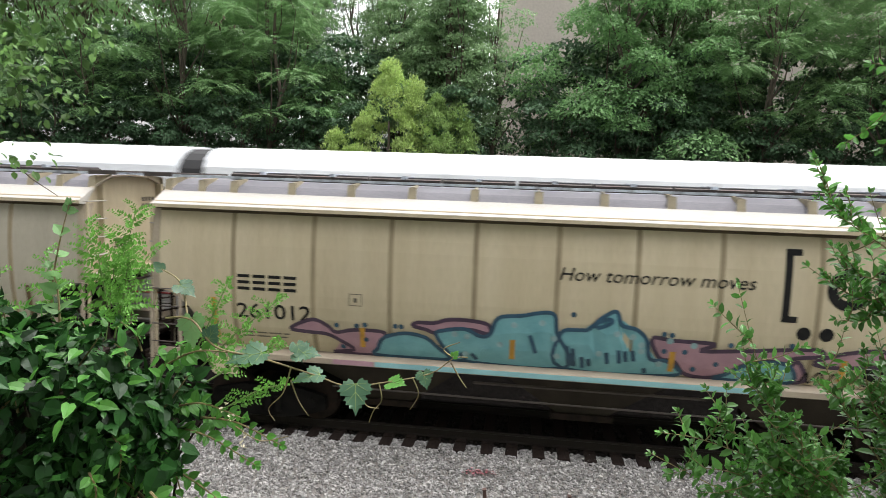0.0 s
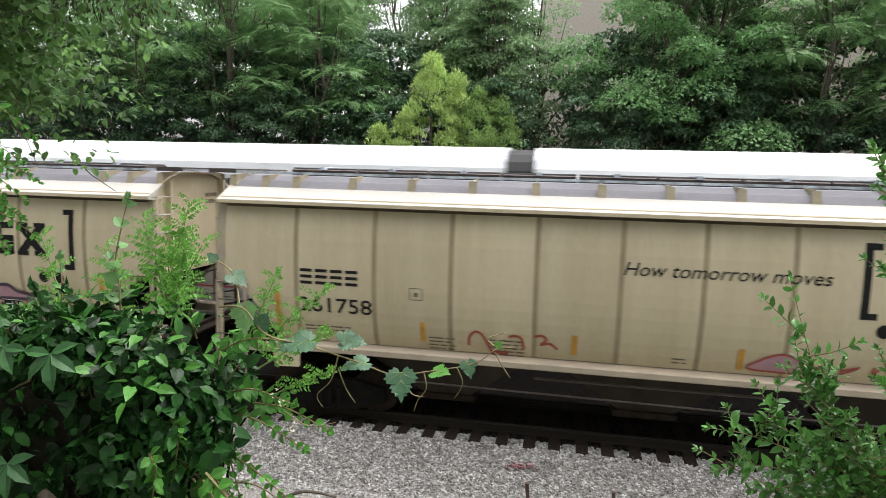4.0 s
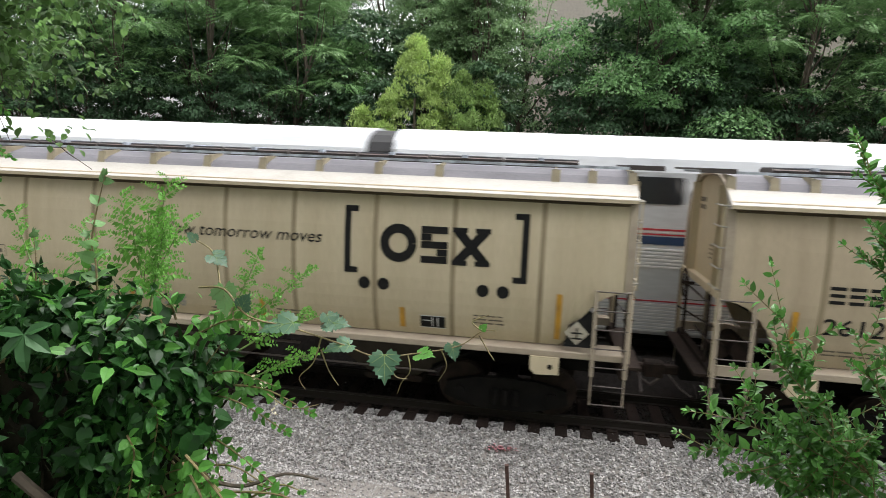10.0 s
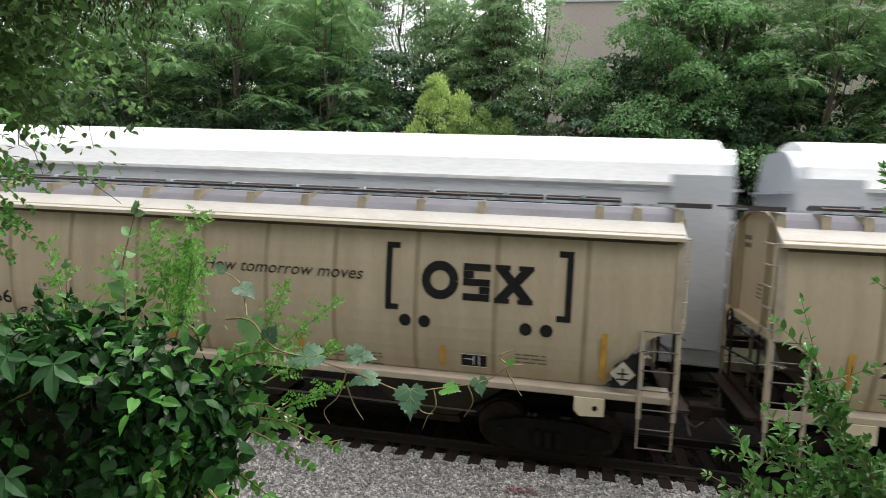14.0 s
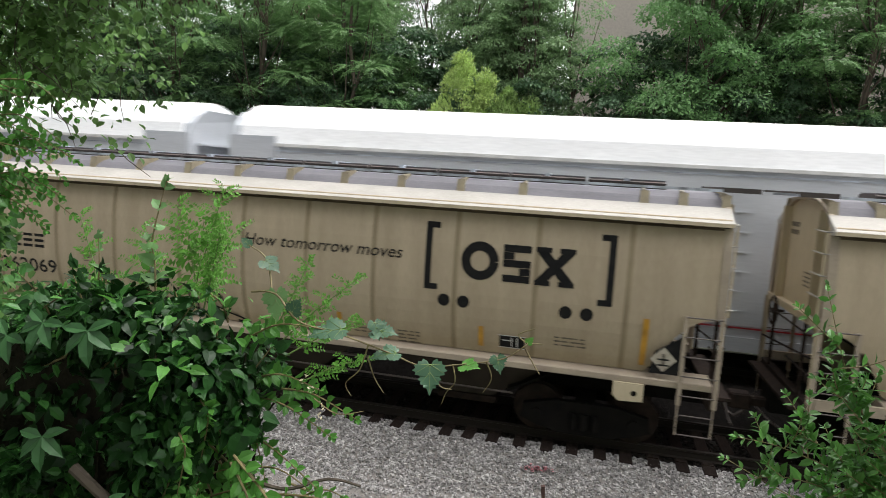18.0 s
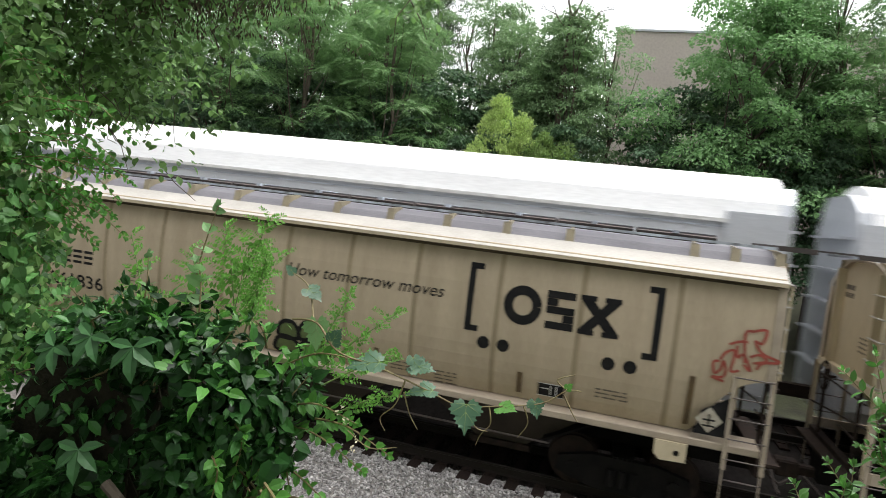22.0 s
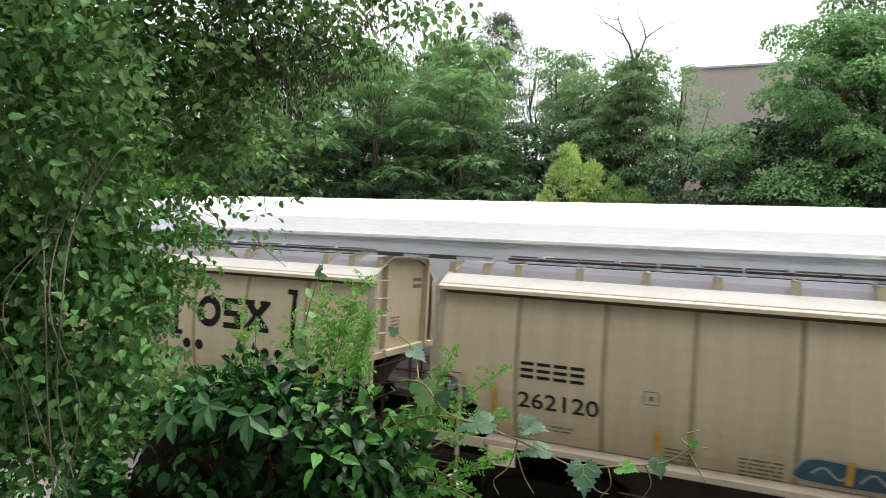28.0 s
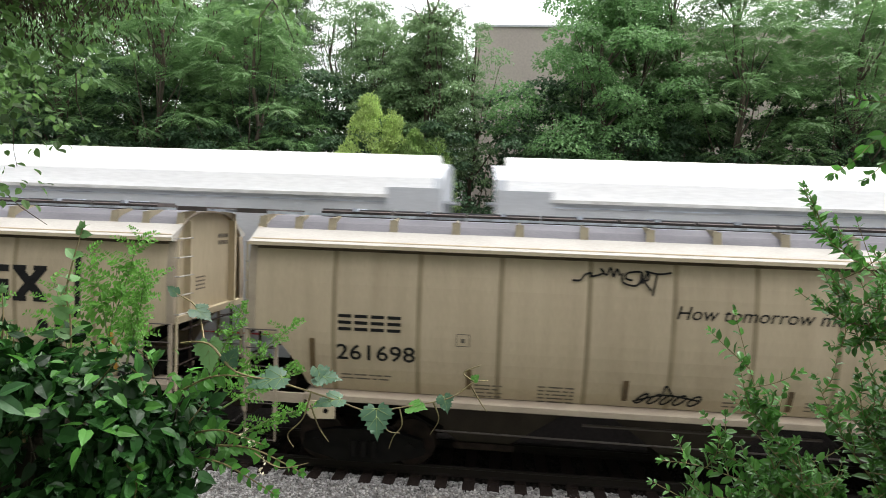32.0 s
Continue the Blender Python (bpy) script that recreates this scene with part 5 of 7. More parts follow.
def dome_fronds(rng, centres, radii, per, length, pairs=8):
    """Feathered leaves that shingle the tops of flat domes of foliage and arch over their rims."""
    n = len(centres) * per
    c, r = np.repeat(centres, per, 0), np.repeat(radii, per)
    u = unit(rng.normal(0, 1, (n, 3)))
    u[:, 2] = np.abs(u[:, 2]) - 0.15
    base = c + u * np.array([1, 1, 0.42]) * (r * rng.uniform(0.25, 0.95, n))[:, None]
    d = unit(u * np.array([1, 1, 0.35]) + rng.normal(0, 0.35, (n, 3)) * np.array([1, 1, 0.4]))
    L = rng.uniform(0.7, 1.2, n) * length
    P, D, N, S = [], [], [], []
    up = np.array([0, 0, 1.0])
    side = unit(np.cross(d, up))
    for k in range(pairs):
        s = 0.12 + 0.88 * k / (pairs - 1)
        spine = base + d * (s * L)[:, None] - up * (0.42 * s * s * L)[:, None]
        for g in (-1, 1):
            P.append(spine)
            D.append(g * side + 0.5 * d - up * (0.2 + 0.4 * s) + rng.normal(0, 0.12, (n, 3)))
            N.append(np.broadcast_to(up, (n, 3)) + 0.5 * d * s + rng.normal(0, 0.15, (n, 3)))
            S.append(L * 0.25 * (1 - 0.55 * abs(s - 0.45)))
    return np.concatenate(P), np.concatenate(D), np.concatenate(N), np.concatenate(S)


def dome_leaves(rng, centres, radii, per, size, flat=0.6):
    """Leaves that shingle the tops of domes of foliage."""
    n = len(centres) * per
    c, r = np.repeat(centres, per, 0), np.repeat(radii, per)
    u = unit(rng.normal(0, 1, (n, 3)))
    u[:, 2] = np.abs(u[:, 2]) * 1.1 - 0.3
    lump = 1 + 0.22 * np.sin(7 * u[:, 0] + c[:, 1] * 3) * np.cos(6 * u[:, 1] + c[:, 0] * 2)
    P = c + u * np.array([1, 1, flat]) * (r * lump * rng.uniform(0.55, 1.06, n) ** 0.6)[:, None]
    D = u * np.array([1, 1, 0.3]) + rng.normal(0, 0.5, (n, 3)) + np.array([0, 0, -0.45])
    N = u + rng.normal(0, 0.4, (n, 3)) + np.array([0, 0, 0.9])
    return P, D, N, rng.uniform(0.7, 1.3, n) * size


def build_tree(name, label, seed, kind, radius, low, high, clumps, per, size, leaf, trunk=0.16, lean=0.0, pad=(0.8, 1.35)):
    """A tree of local origin at its foot: domes of foliage on limbs, between low and high."""
    rng = np.random.default_rng(seed)
    tree = thing(name, label, "tree", "trees of the wood behind the tracks")
    h = (np.arange(clumps) + rng.uniform(0, 1, clumps)) / clumps
    az = 2.39996 * np.arange(clumps) + rng.normal(0, 0.4, clumps)
    rad = radius * np.sqrt(np.clip(1.08 - h ** 1.7, 0.02, 1)) * rng.uniform(0.35, 1.05, clumps)
    c = np.stack([lean + rad * np.cos(az), rad * np.sin(az), low + h * (high - low)], -1)
    r = rng.uniform(pad[0], pad[1], clumps) * (1.0 - 0.35 * h)
    if kind == "frond":
        P, D, N, S = dome_fronds(rng, c, r, per, size)
        leaf_mesh("crown", KITE, P, D, N, S, leaf, tree, width=0.75)
    else:
        P, D, N, S = dome_leaves(rng, c, r, per, size)
        leaf_mesh("crown", KITE, P, D, N, S, leaf, tree, width=1.15)
    bm = bmesh.new()
    limbs(bm, rng, (0, 0, -0.3), (lean, 0, low + 0.85 * (high - low)), c[rng.choice(clumps, min(16, clumps), replace=False)], trunk)
    part("trunk", bm, BARK, tree)
    return tree


def plant(tree, x, y, turn, size=1.0, label=""):
    m = pose(x, y, ground_height(x, y), 0, 0, turn)
    t = copy_thing(tree, m) if "planted" in tree else tree
    tree["planted"] = 1
    t.matrix_basis = m @ Matrix.Diagonal((size, size, size, 1))
    if label:
        t["label"] = label
    return t


def make_wood():
    fr = [build_tree("feathery_tree", "tall green tree with layered feathery compound leaves", 10 + i, "frond", 3.0, 6.0, 12.3, 34, 46, 0.62, LEAF_FROND) for i in range(3)]
    br = [build_tree("broadleaf_tree", "dense green broadleaf tree", 20 + i, "broad", 3.3, 4.5, 11.4, 54, 600, 0.115, LEAF_BROAD, pad=(0.75, 1.3)) for i in range(2)]
    pl = [build_tree("slender_tree", "slender pale green tree with thin foliage", 31 + i, "broad", 1.9, 5.4, 12.1, 54, 290, 0.105, LEAF_PALE, 0.12, pad=(0.5, 0.95)) for i in range(2)]
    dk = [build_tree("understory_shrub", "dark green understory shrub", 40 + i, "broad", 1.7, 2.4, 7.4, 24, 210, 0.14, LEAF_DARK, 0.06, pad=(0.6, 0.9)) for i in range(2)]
    # feathery trees on the slope, from one end to the other
    for i, (x, y, turn, s) in enumerate(((-10.4, 12.2, 0, 1.0), (-14.6, 12.6, 80, 1.06), (-19.0, 12.6, 200, 1.0), (-24.0, 13.4, 140, 1.05), (-29.0, 14.0, 30, 1.1), (-35, 15, 100, 1.1), (-42, 16, 10, 1.1),
                                         (8.6, 12.2, 60, 0.97), (12.6, 11.6, 170, 1.0), (17.2, 12.5, 260, 1.05), (22.5, 13.5, 20, 1.1), (-17, 16.5, 40, 1.15), (-12.6, 16.4, 300, 1.15), (-22, 17.5, 0, 1.2), (9.6, 15.6, 90, 1.24), (14.6, 16.0, 0, 1.25))):
        plant(fr[i % 3], x, y, turn, s)
    for i, (x, y, turn, s, text) in enumerate(((3.5, 12.7, 0, 1.16, "broad round-headed tree with glossy green leaves"), (5.4, 15.4, 130, 1.12, "broadleaf tree with an open crooked crown"), (19.5, 17.5, 40, 1.2, ""),
                                               (-20.5, 20.5, 60, 1.3, ""), (-28, 18.5, 10, 1.3, ""), (-15.0, 20.5, 200, 1.25, ""), (-8.6, 13.4, 240, 0.72, ""), (-14.0, 20.5, 100, 1.15, ""))):
        plant(br[i % 2], x, y, turn, s, text)
    for i, (x, y, turn, s) in enumerate(((-3.5, 12.9, 0, 0.98), (-2.5, 14.6, 120, 0.92), (-5.5, 14.2, 70, 0.95), (-4.3, 16.8, 150, 1.02), (-6.6, 17.2, 30, 1.06), (-2.9, 12.6, 200, 1.0), (-3.9, 13.6, 20, 0.9), (-11.0, 17.5, 300, 1.1), (5.0, 14.6, 10, 1.24))):
        plant(pl[i % 2], x, y, turn, s)
    thin = build_tree("open_tree", "thin open tree with bare limbs showing", 37, "broad", 1.7, 5.0, 12.0, 40, 120, 0.10, LEAF_PALE, 0.12, pad=(0.45, 0.8))
    for x, y, turn, s in ((-7.3, 16.4, 0, 1.08), (-8.7, 18.0, 110, 1.12), (-6.2, 15.2, 230, 1.0), (6.8, 14.6, 60, 1.3), (-1.5, 13.4, 160, 1.0)):
        plant(thin, x, y, turn, s)
    # unseen row added behind the viewer to block low sky; smaller at the right
    for i in range(13):
        plant(dk[i % 2], -39 + 6.4 * i, -20.5 + 1.2 * math.sin(2.3 * i), 77 * i, (2.6 if i < 8 else 1.5) + 0.25 * math.sin(1.7 * i), "unseen tree added behind the viewer to block low sky light")
    rnd = random.Random(8)
    k = 0
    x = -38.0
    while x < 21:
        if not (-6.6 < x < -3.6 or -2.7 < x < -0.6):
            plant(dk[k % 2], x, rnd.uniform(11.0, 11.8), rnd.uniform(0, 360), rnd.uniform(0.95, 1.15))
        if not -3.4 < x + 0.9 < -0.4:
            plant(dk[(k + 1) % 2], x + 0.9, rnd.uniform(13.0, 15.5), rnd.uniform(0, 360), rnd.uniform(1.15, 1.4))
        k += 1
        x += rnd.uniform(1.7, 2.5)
    # a golden conifer of three heads
    rng = np.random.default_rng(5)
    gold = thing("golden_conifer", "yellow-green bushy conifer with three rounded heads", "shrub", m=pose(-5.25, 10.4, ground_height(-5.25, 10.4)))
    for cx, cy, r, top, tint in ((0.0, 0, 1.15, 8.75, LEAF_GOLD), (0.95, -0.1, 0.75, 8.1, LEAF_GOLD), (1.75, 0, 0.85, 7.6, LEAF_OLIVE), (-1.0, -0.1, 0.55, 6.7, LEAF_GOLD), (2.55, 0.1, 0.75, 7.2, LEAF_OLIVE), (-2.0, 0, 0.5, 6.2, LEAF_GOLD)):
        n = int(75 * r)
        h = rng.uniform(0.0, 1, n) ** 0.8
        a = rng.uniform(0, 2 * math.pi, n)
        rad = r * np.minimum(1, (1 - h) * 1.5 + 0.08) * rng.uniform(0.75, 1.0, n)
        c = np.stack([cx + rad * np.cos(a), cy + rad * np.sin(a), 4.4 + h * (top - 4.6)], -1)
        P, D, N, S = dome_leaves(rng, c, rng.uniform(0.16, 0.36, n), 95, 0.105, 1.1)
        D = D * np.array([1, 1, -1.6]) + np.array([0, 0, 0.3])
        leaf_mesh("head", KITE, P, D, N, S, tint, gold, width=0.7)
    bm = bmesh.new()
    tube(bm, [(0, 0, -0.2), (0.05, 0, 3), (0, 0, 6.5)], 0.14, 0.04, 6)
    part("trunk", bm, BARK, gold)
    # bare fork that stands over the slender tree
    dead = thing("dead_tree", "bare grey forked dead tree wrapped in vines", "tree", m=pose(-3.35, 12.4, ground_height(-3.35, 12.4)))
    bm = bmesh.new()
    rr = np.random.default_rng(77)
    def fork(p, d, L, r, depth):
        q = p + d * L
        tube(bm, [p, p.lerp(q, 0.5) + Vector(rr.normal(0, 0.05 * L, 3)), q], r, r * 0.55, 5)
        if depth:
            for _ in range(2 if depth > 1 else 3):
                e = (d + Vector(rr.normal(0, 0.42, 3))).normalized()
                fork(q, e, L * rr.uniform(0.55, 0.8), r * 0.55, depth - 1)
    tube(bm, [(0, 0, -0.3), (0.1, 0, 4), (0.0, 0.1, 8), (0.05, 0, 12.0)], 0.17, 0.09, 7)
    fork(Vector((0.05, 0, 11.9)), Vector((-0.36, 0, 0.93)), 1.15, 0.055, 5)
    fork(Vector((0.05, 0, 11.9)), Vector((0.40, 0.1, 0.92)), 1.0, 0.055, 5)
    fork(Vector((0.02, 0, 11.0)), Vector((0.8, -0.2, 0.6)), 0.9, 0.04, 4)
    fork(Vector((0.04, 0, 11.4)), Vector((-0.7, -0.2, 0.7)), 0.8, 0.04, 4)
    part("trunk", bm, BARK, dead)
    # a pine far behind
    pine = thing("pine_tree", "dark pine with a rounded top far behind", "tree", m=pose(-14.4, 29, 1.9))
    rng = np.random.default_rng(9)
    n = 330
    h = rng.uniform(0, 1, n)
    a = rng.uniform(0, 2 * math.pi, n)
    rad = (0.7 + 2.0 * np.sqrt(np.clip(1 - h, 0, 1))) * rng.uniform(0.3, 1, n)
    c = np.stack([rad * np.cos(a), rad * np.sin(a), 9 + h * 11.2], -1)
    P, D, N, S = clump_leaves(rng, c, np.full(n, 0.5), 40, 0.26, droop=-0.5)
    leaf_mesh("crown", KITE, P, D, N, S, LEAF_PINE, pine, width=0.4)
    bm = bmesh.new()
    tube(bm, [(0, 0, -0.5), (0.1, 0, 9), (0, 0, 18.5)], 0.25, 0.05, 7)
    part("trunk", bm, BARK, pine)
    # the building's blank wall
    b = thing("building", "blank tan building with a flat roof edge", "building")
    bm = bmesh.new()
    box(bm, -2.1, 70, 24, 24.4, 0.5, 16.05)
    box(bm, -2.1, -1.7, 24.4, 60, 0.5, 16.05)
    part("wall", bm, WALL, b)
    bm = bmesh.new()
    box(bm, -2.15, 70, 23.93, 24.6, 16.05, 16.16)
    box(bm, -2.15, -1.5, 24.6, 60, 16.05, 16.16)
    part("coping", bm, GREY_PANEL, b)
    bm = bmesh.new()
    box(bm, -1.7, 70, 24.4, 60, 15.7, 15.9)
    part("roof", bm, GRAVEL, b)


make_wood()

# ---------------------------------------------------------------- plants round the viewer
def shell_leaves(rng, centre, radii, n, size, depth=0.35, hang=0.6):
    """Leaves that shingle the outside of a mound."""
    u = unit(rng.normal(0, 1, (n, 3)))
    k = 1 - depth * rng.uniform(0, 1, n) ** 1.6
    k *= 1 + 0.10 * np.sin(5 * u[:, 0] + 3 * u[:, 2]) + 0.08 * np.sin(9 * u[:, 1] + 4 * u[:, 0])
    P = np.array(centre) + u * np.array(radii) * k[:, None]
    nrm = unit(u / np.array(radii))
    down = np.array([0, 0, -1.0])
    D = hang * (down - nrm * (nrm @ down)[:, None]) + 0.35 * nrm + rng.normal(0, 0.45, (n, 3))
    N = nrm + np.array([0, 0, 0.7]) + rng.normal(0, 0.35, (n, 3))
    return P, D, N, rng.uniform(0.6, 1.25, n) * size


def join(*sets):
    return [np.concatenate(a) for a in zip(*sets)]


def shoot(rng, stems, path, pairs, length, spread=0.9, up=0.5):
    """A twig along a path with leaves in opposite pairs; returns the leaves."""
    pts = [Vector(p) for p in smooth3(path, 5)]
    tube(stems, pts, 0.0035, 0.0012, 5)
    P, D, N, S = [], [], [], []
    for i in range(pairs):
        f = (i + 0.6) / pairs
        k = min(int(f * (len(pts) - 1)), len(pts) - 2)
        p = pts[k].lerp(pts[k + 1], f * (len(pts) - 1) - k)
        d = np.array((pts[k + 1] - pts[k]).normalized())
        a = rng.uniform(0, 6.28)
        u = unit(np.cross(d, (math.cos(a), math.sin(a), 0.3)))
        for g in (-1, 1):
            P.append(np.array(p))
            D.append(g * u * spread + d * 0.7 + np.array([0, 0, -0.15]) + rng.normal(0, 0.2, 3))
            N.append(np.array([0, -0.2, up]) + d * 0.5 + rng.normal(0, 0.3, 3))
            S.append(length * (1 - 0.55 * f * f) * rng.uniform(0.75, 1.2))
    for g in range(3):
        P.append(np.array(pts[-1]))
        D.append(np.array((pts[-1] - pts[-2]).normalized()) + rng.normal(0, 0.4, 3))
        N.append(rng.normal(0, 0.3, 3) + np.array([0, -0.5, 0.8]))
        S.append(length * 0.45)
    return [np.array(P), np.array(D), np.array(N), np.array(S)]


def smooth3(pts, n=5):
    out = []
    k = len(pts)
    for i in range(k - 1):
        p = [Vector(pts[min(max(i + j, 0), k - 1)]) for j in (-1, 0, 1, 2)]
        for s in range(n):
            t = s / n
            out.append(0.5 * (2 * p[1] + (p[2] - p[0]) * t + (2 * p[0] - 5 * p[1] + 4 * p[2] - p[3]) * t * t + (3 * p[1] - p[0] - 3 * p[2] + p[3]) * t ** 3))
    out.append(Vector(pts[-1]))
    return out


def palmate(name, place, aim, normal, size, material, parent, leaflets=5):
    """A creeper leaf: leaflets that fan from one point."""
    aim, normal = unit(np.array(aim, float)), unit(np.array(normal, float))
    side = np.cross(normal, aim)
    P, D, N, S = [], [], [], []
    for i in range(leaflets):
        a = radians(-104 + 208 * i / (leaflets - 1))
        P.append(place)
        D.append(aim * math.cos(a) + side * math.sin(a))
        N.append(normal)
        S.append(size * 1.12 * (1 - 0.25 * abs(i - (leaflets - 1) / 2) / 2))
    return leaf_mesh(name, OVAL, P, D, N, S, material, parent, width=0.72)


def lobed(name, place, aim, normal, size, material, parent):
    """A toothed, three-lobed vine leaf, slightly folded on its midrib."""
    aim, normal = unit(np.array(aim, float)), unit(np.array(normal, float))
    side = np.cross(normal, aim)
    size *= 0.8
    rim = [(0.02, 0.03), (-0.13, 0.10), (-0.20, 0.25), (-0.10, 0.29), (-0.10, 0.42), (0.0, 0.42), (0.05, 0.56), (0.13, 0.50), (0.24, 0.62), (0.28, 0.50), (0.38, 0.52), (0.36, 0.38), (0.46, 0.34), (0.55, 0.42), (0.58, 0.31), (0.70, 0.33),
           (0.71, 0.22), (0.83, 0.21), (0.83, 0.11), (1.08, 0.0)]
    pts = rim + [(a, -b) for a, b in rim[-2::-1]]
    v = [np.array(place) + size * (a * aim + b * side + (0.10 * abs(b) - 0.12 * a * a + 0.025 * math.sin(9 * b + 5 * a)) * normal) for a, b in pts]
    mid = [np.array(place) + size * (a * aim - 0.12 * a * a * normal) for a in (0.15, 0.45, 0.75)]
    n = len(v)
    v += mid
    f = []
    before = None
    for i in range(n - 1):
        k = 0 if (pts[i][0] + pts[i + 1][0]) / 2 < 0.3 else 1 if (pts[i][0] + pts[i + 1][0]) / 2 < 0.62 else 2
        if before is not None and k != before:
            f.append((i, n + k, n + before))
        f.append((i, i + 1, n + k))
        before = k
    leaf = raw(name, v, f, material, parent, smooth=True)
    for a, b in ((0.95, 0.0), (0.30, 0.46), (0.30, -0.46), (0.62, 0.26), (0.62, -0.26), (0.02, 0.36), (0.02, -0.36)):
        root = 0.0 if abs(b) > 0.3 or b == 0 else 0.28
        run = [Vector(np.array(place) + size * (root + (a - root) * k / 3) * aim + size * b * k / 3 * side + size * (0.10 * abs(b) * k / 3 - 0.12 * (root + (a - root) * k / 3) ** 2 + 0.012) * normal) for k in range(4)]
        bm = bmesh.new()
        tube(bm, run, size * 0.011, size * 0.004, 4)
        part("vein", bm, STEM_GREEN, leaf)
    return leaf


LEAF_MID = leafy("mid_green_leaf", (0.042, 0.14, 0.028), 0.6, 0.4, 0.2, 0.25)
LEAF_CURTAIN = leafy("curtain_leaf", (0.105, 0.245, 0.075), 0.55, 0.38, 0.4, 0.3)
LEAF_PRIVET = leafy("privet_leaf", (0.10, 0.25, 0.055), 0.45, 0.32, 0.4, 0.4)


def in_hollow(P):
    """Whether points lie in the dark slanting hollow in the flank of the mound."""
    back = P[:, 1] + 11.4
    return ((P[:, 0] + 1.02 * back + 1.69) / 0.28) ** 2 + ((P[:, 2] + 0.48 * back - 4.35) / 0.165) ** 2 < 1


def make_ivy_mound():
    rng = np.random.default_rng(51)
    shoots = bmesh.new()
    bush = thing("ivy_mound", "dense mound of dark glossy ivy and creeper over an added dark core", "bush")
    sets = []
    for centre, radii, lobes in (((-1.26, -11.44, 4.45), (0.26, 0.22, 0.22), 54), ((-1.3, -11.2, 3.8), (0.40, 0.2, 0.45), 34), ((-1.02, -11.42, 4.42), (0.12, 0.14, 0.15), 16), ((-1.62, -11.34, 4.2), (0.30, 0.22, 0.38), 34)):
        for k in range(lobes):
            u = unit(rng.normal(0, 1, 3))
            if u[1] > 0.5:
                u[1] *= -1
            c = np.array(centre) + u * np.array(radii) * rng.uniform(0.75, 1.18)
            if c[2] < 4.38 and c[0] > -1.06:
                continue
            if 4.1 < c[2] < 4.36 and -1.62 < c[0] < -1.16 and rng.uniform() < 0.7:
                continue
            r = rng.uniform(0.035, 0.105)
            sets.append(shell_leaves(rng, c, (r * rng.uniform(0.8, 1.5), r, r * rng.uniform(0.7, 1.2)), int(62 + 900 * r), 0.042, 0.6))
    # loose shoots that break the outline
    for k in range(34):
        b = Vector((rng.uniform(-1.6, -0.92), rng.uniform(-11.5, -11.35), rng.uniform(4.45, 4.62)))
        q = b + Vector((rng.normal(0.02, 0.07), rng.normal(-0.02, 0.05), rng.uniform(0.05, 0.2)))
        sets.append(shoot(rng, shoots, [b, b.lerp(q, 0.5) + Vector((0.01, 0, 0.01)), q], 4, 0.046))
    a = join(*sets)
    a[3] *= rng.choice([0.6, 0.85, 1.0, 1.25], len(a[3]), p=[0.25, 0.3, 0.3, 0.15])
    a[2] += rng.normal(0, 0.5, a[2].shape)
    a[1] += rng.normal(0, 0.4, a[1].shape)
    hollow = in_hollow(a[0]) & (rng.uniform(0, 1, len(a[0])) < 0.96)
    hollow |= (a[0][:, 2] < 4.40) & (a[0][:, 0] > -1.5) & (a[0][:, 0] < -0.98) & (a[0][:, 2] > 4.12) & (rng.uniform(0, 1, len(a[0])) < 0.25)
    a = [q[~hollow] for q in a]
    pick = rng.uniform(0, 1, len(a[0])) < 0.35
    leaf_mesh("creeper_foliage", OVAL, *[q[pick] for q in a], LEAF_MID, bush, "mid-green creeper leaves", width=0.9, kind="stuff")
    a = [q[~pick] for q in a]
    leaf_mesh("ivy_foliage", HEART, *a, LEAF_IVY, bush, "dark glossy ivy leaves", width=0.9, kind="stuff")
    b = shell_leaves(rng, (-1.16, -11.45, 4.46), (0.42, 0.33, 0.275), 620, 0.04, 0.25)
    keep = b[0][:, 2] > 4.60 + 0.04 * np.sin(14 * b[0][:, 0])
    b = list(b)
    b[2] = b[2] + rng.normal(0, 0.4, b[2].shape)
    leaf_mesh("young_foliage", HEART, *[q[keep] for q in b], LEAF_FRESH, bush, "bright young ivy leaves", width=0.75)
    bm = bmesh.new()
    part("shoot", shoots, VINE, bush)
    # inner stems, coloured near black as if in deep shade
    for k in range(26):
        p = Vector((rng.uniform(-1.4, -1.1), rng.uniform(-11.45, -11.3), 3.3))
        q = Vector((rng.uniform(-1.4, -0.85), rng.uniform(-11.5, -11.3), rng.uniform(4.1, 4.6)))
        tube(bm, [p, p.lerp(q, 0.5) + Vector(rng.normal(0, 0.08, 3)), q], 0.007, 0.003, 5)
    part("stem_tangle", bm, HOLLOW_SHADE, bush)
    # added dark mass behind the leaves, so the hollow looks deep and shaded
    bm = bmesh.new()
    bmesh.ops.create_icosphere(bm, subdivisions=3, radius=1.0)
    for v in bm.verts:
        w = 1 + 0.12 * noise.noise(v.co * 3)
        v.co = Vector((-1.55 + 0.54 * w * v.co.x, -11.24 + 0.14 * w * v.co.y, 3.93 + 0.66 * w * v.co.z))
    part("stump", bm, HOLLOW_SHADE, bush, "dark mass added as the shade inside the ivy")
    b = shell_leaves(rng, (-1.55, -11.24, 3.93), (0.56, 0.17, 0.68), 1500, 0.05, 0.05)
    leaf_mesh("shaded_foliage", HEART, *b, LEAF_IVY, bush, "dark ivy leaves on the stump", width=0.9, kind="stuff")
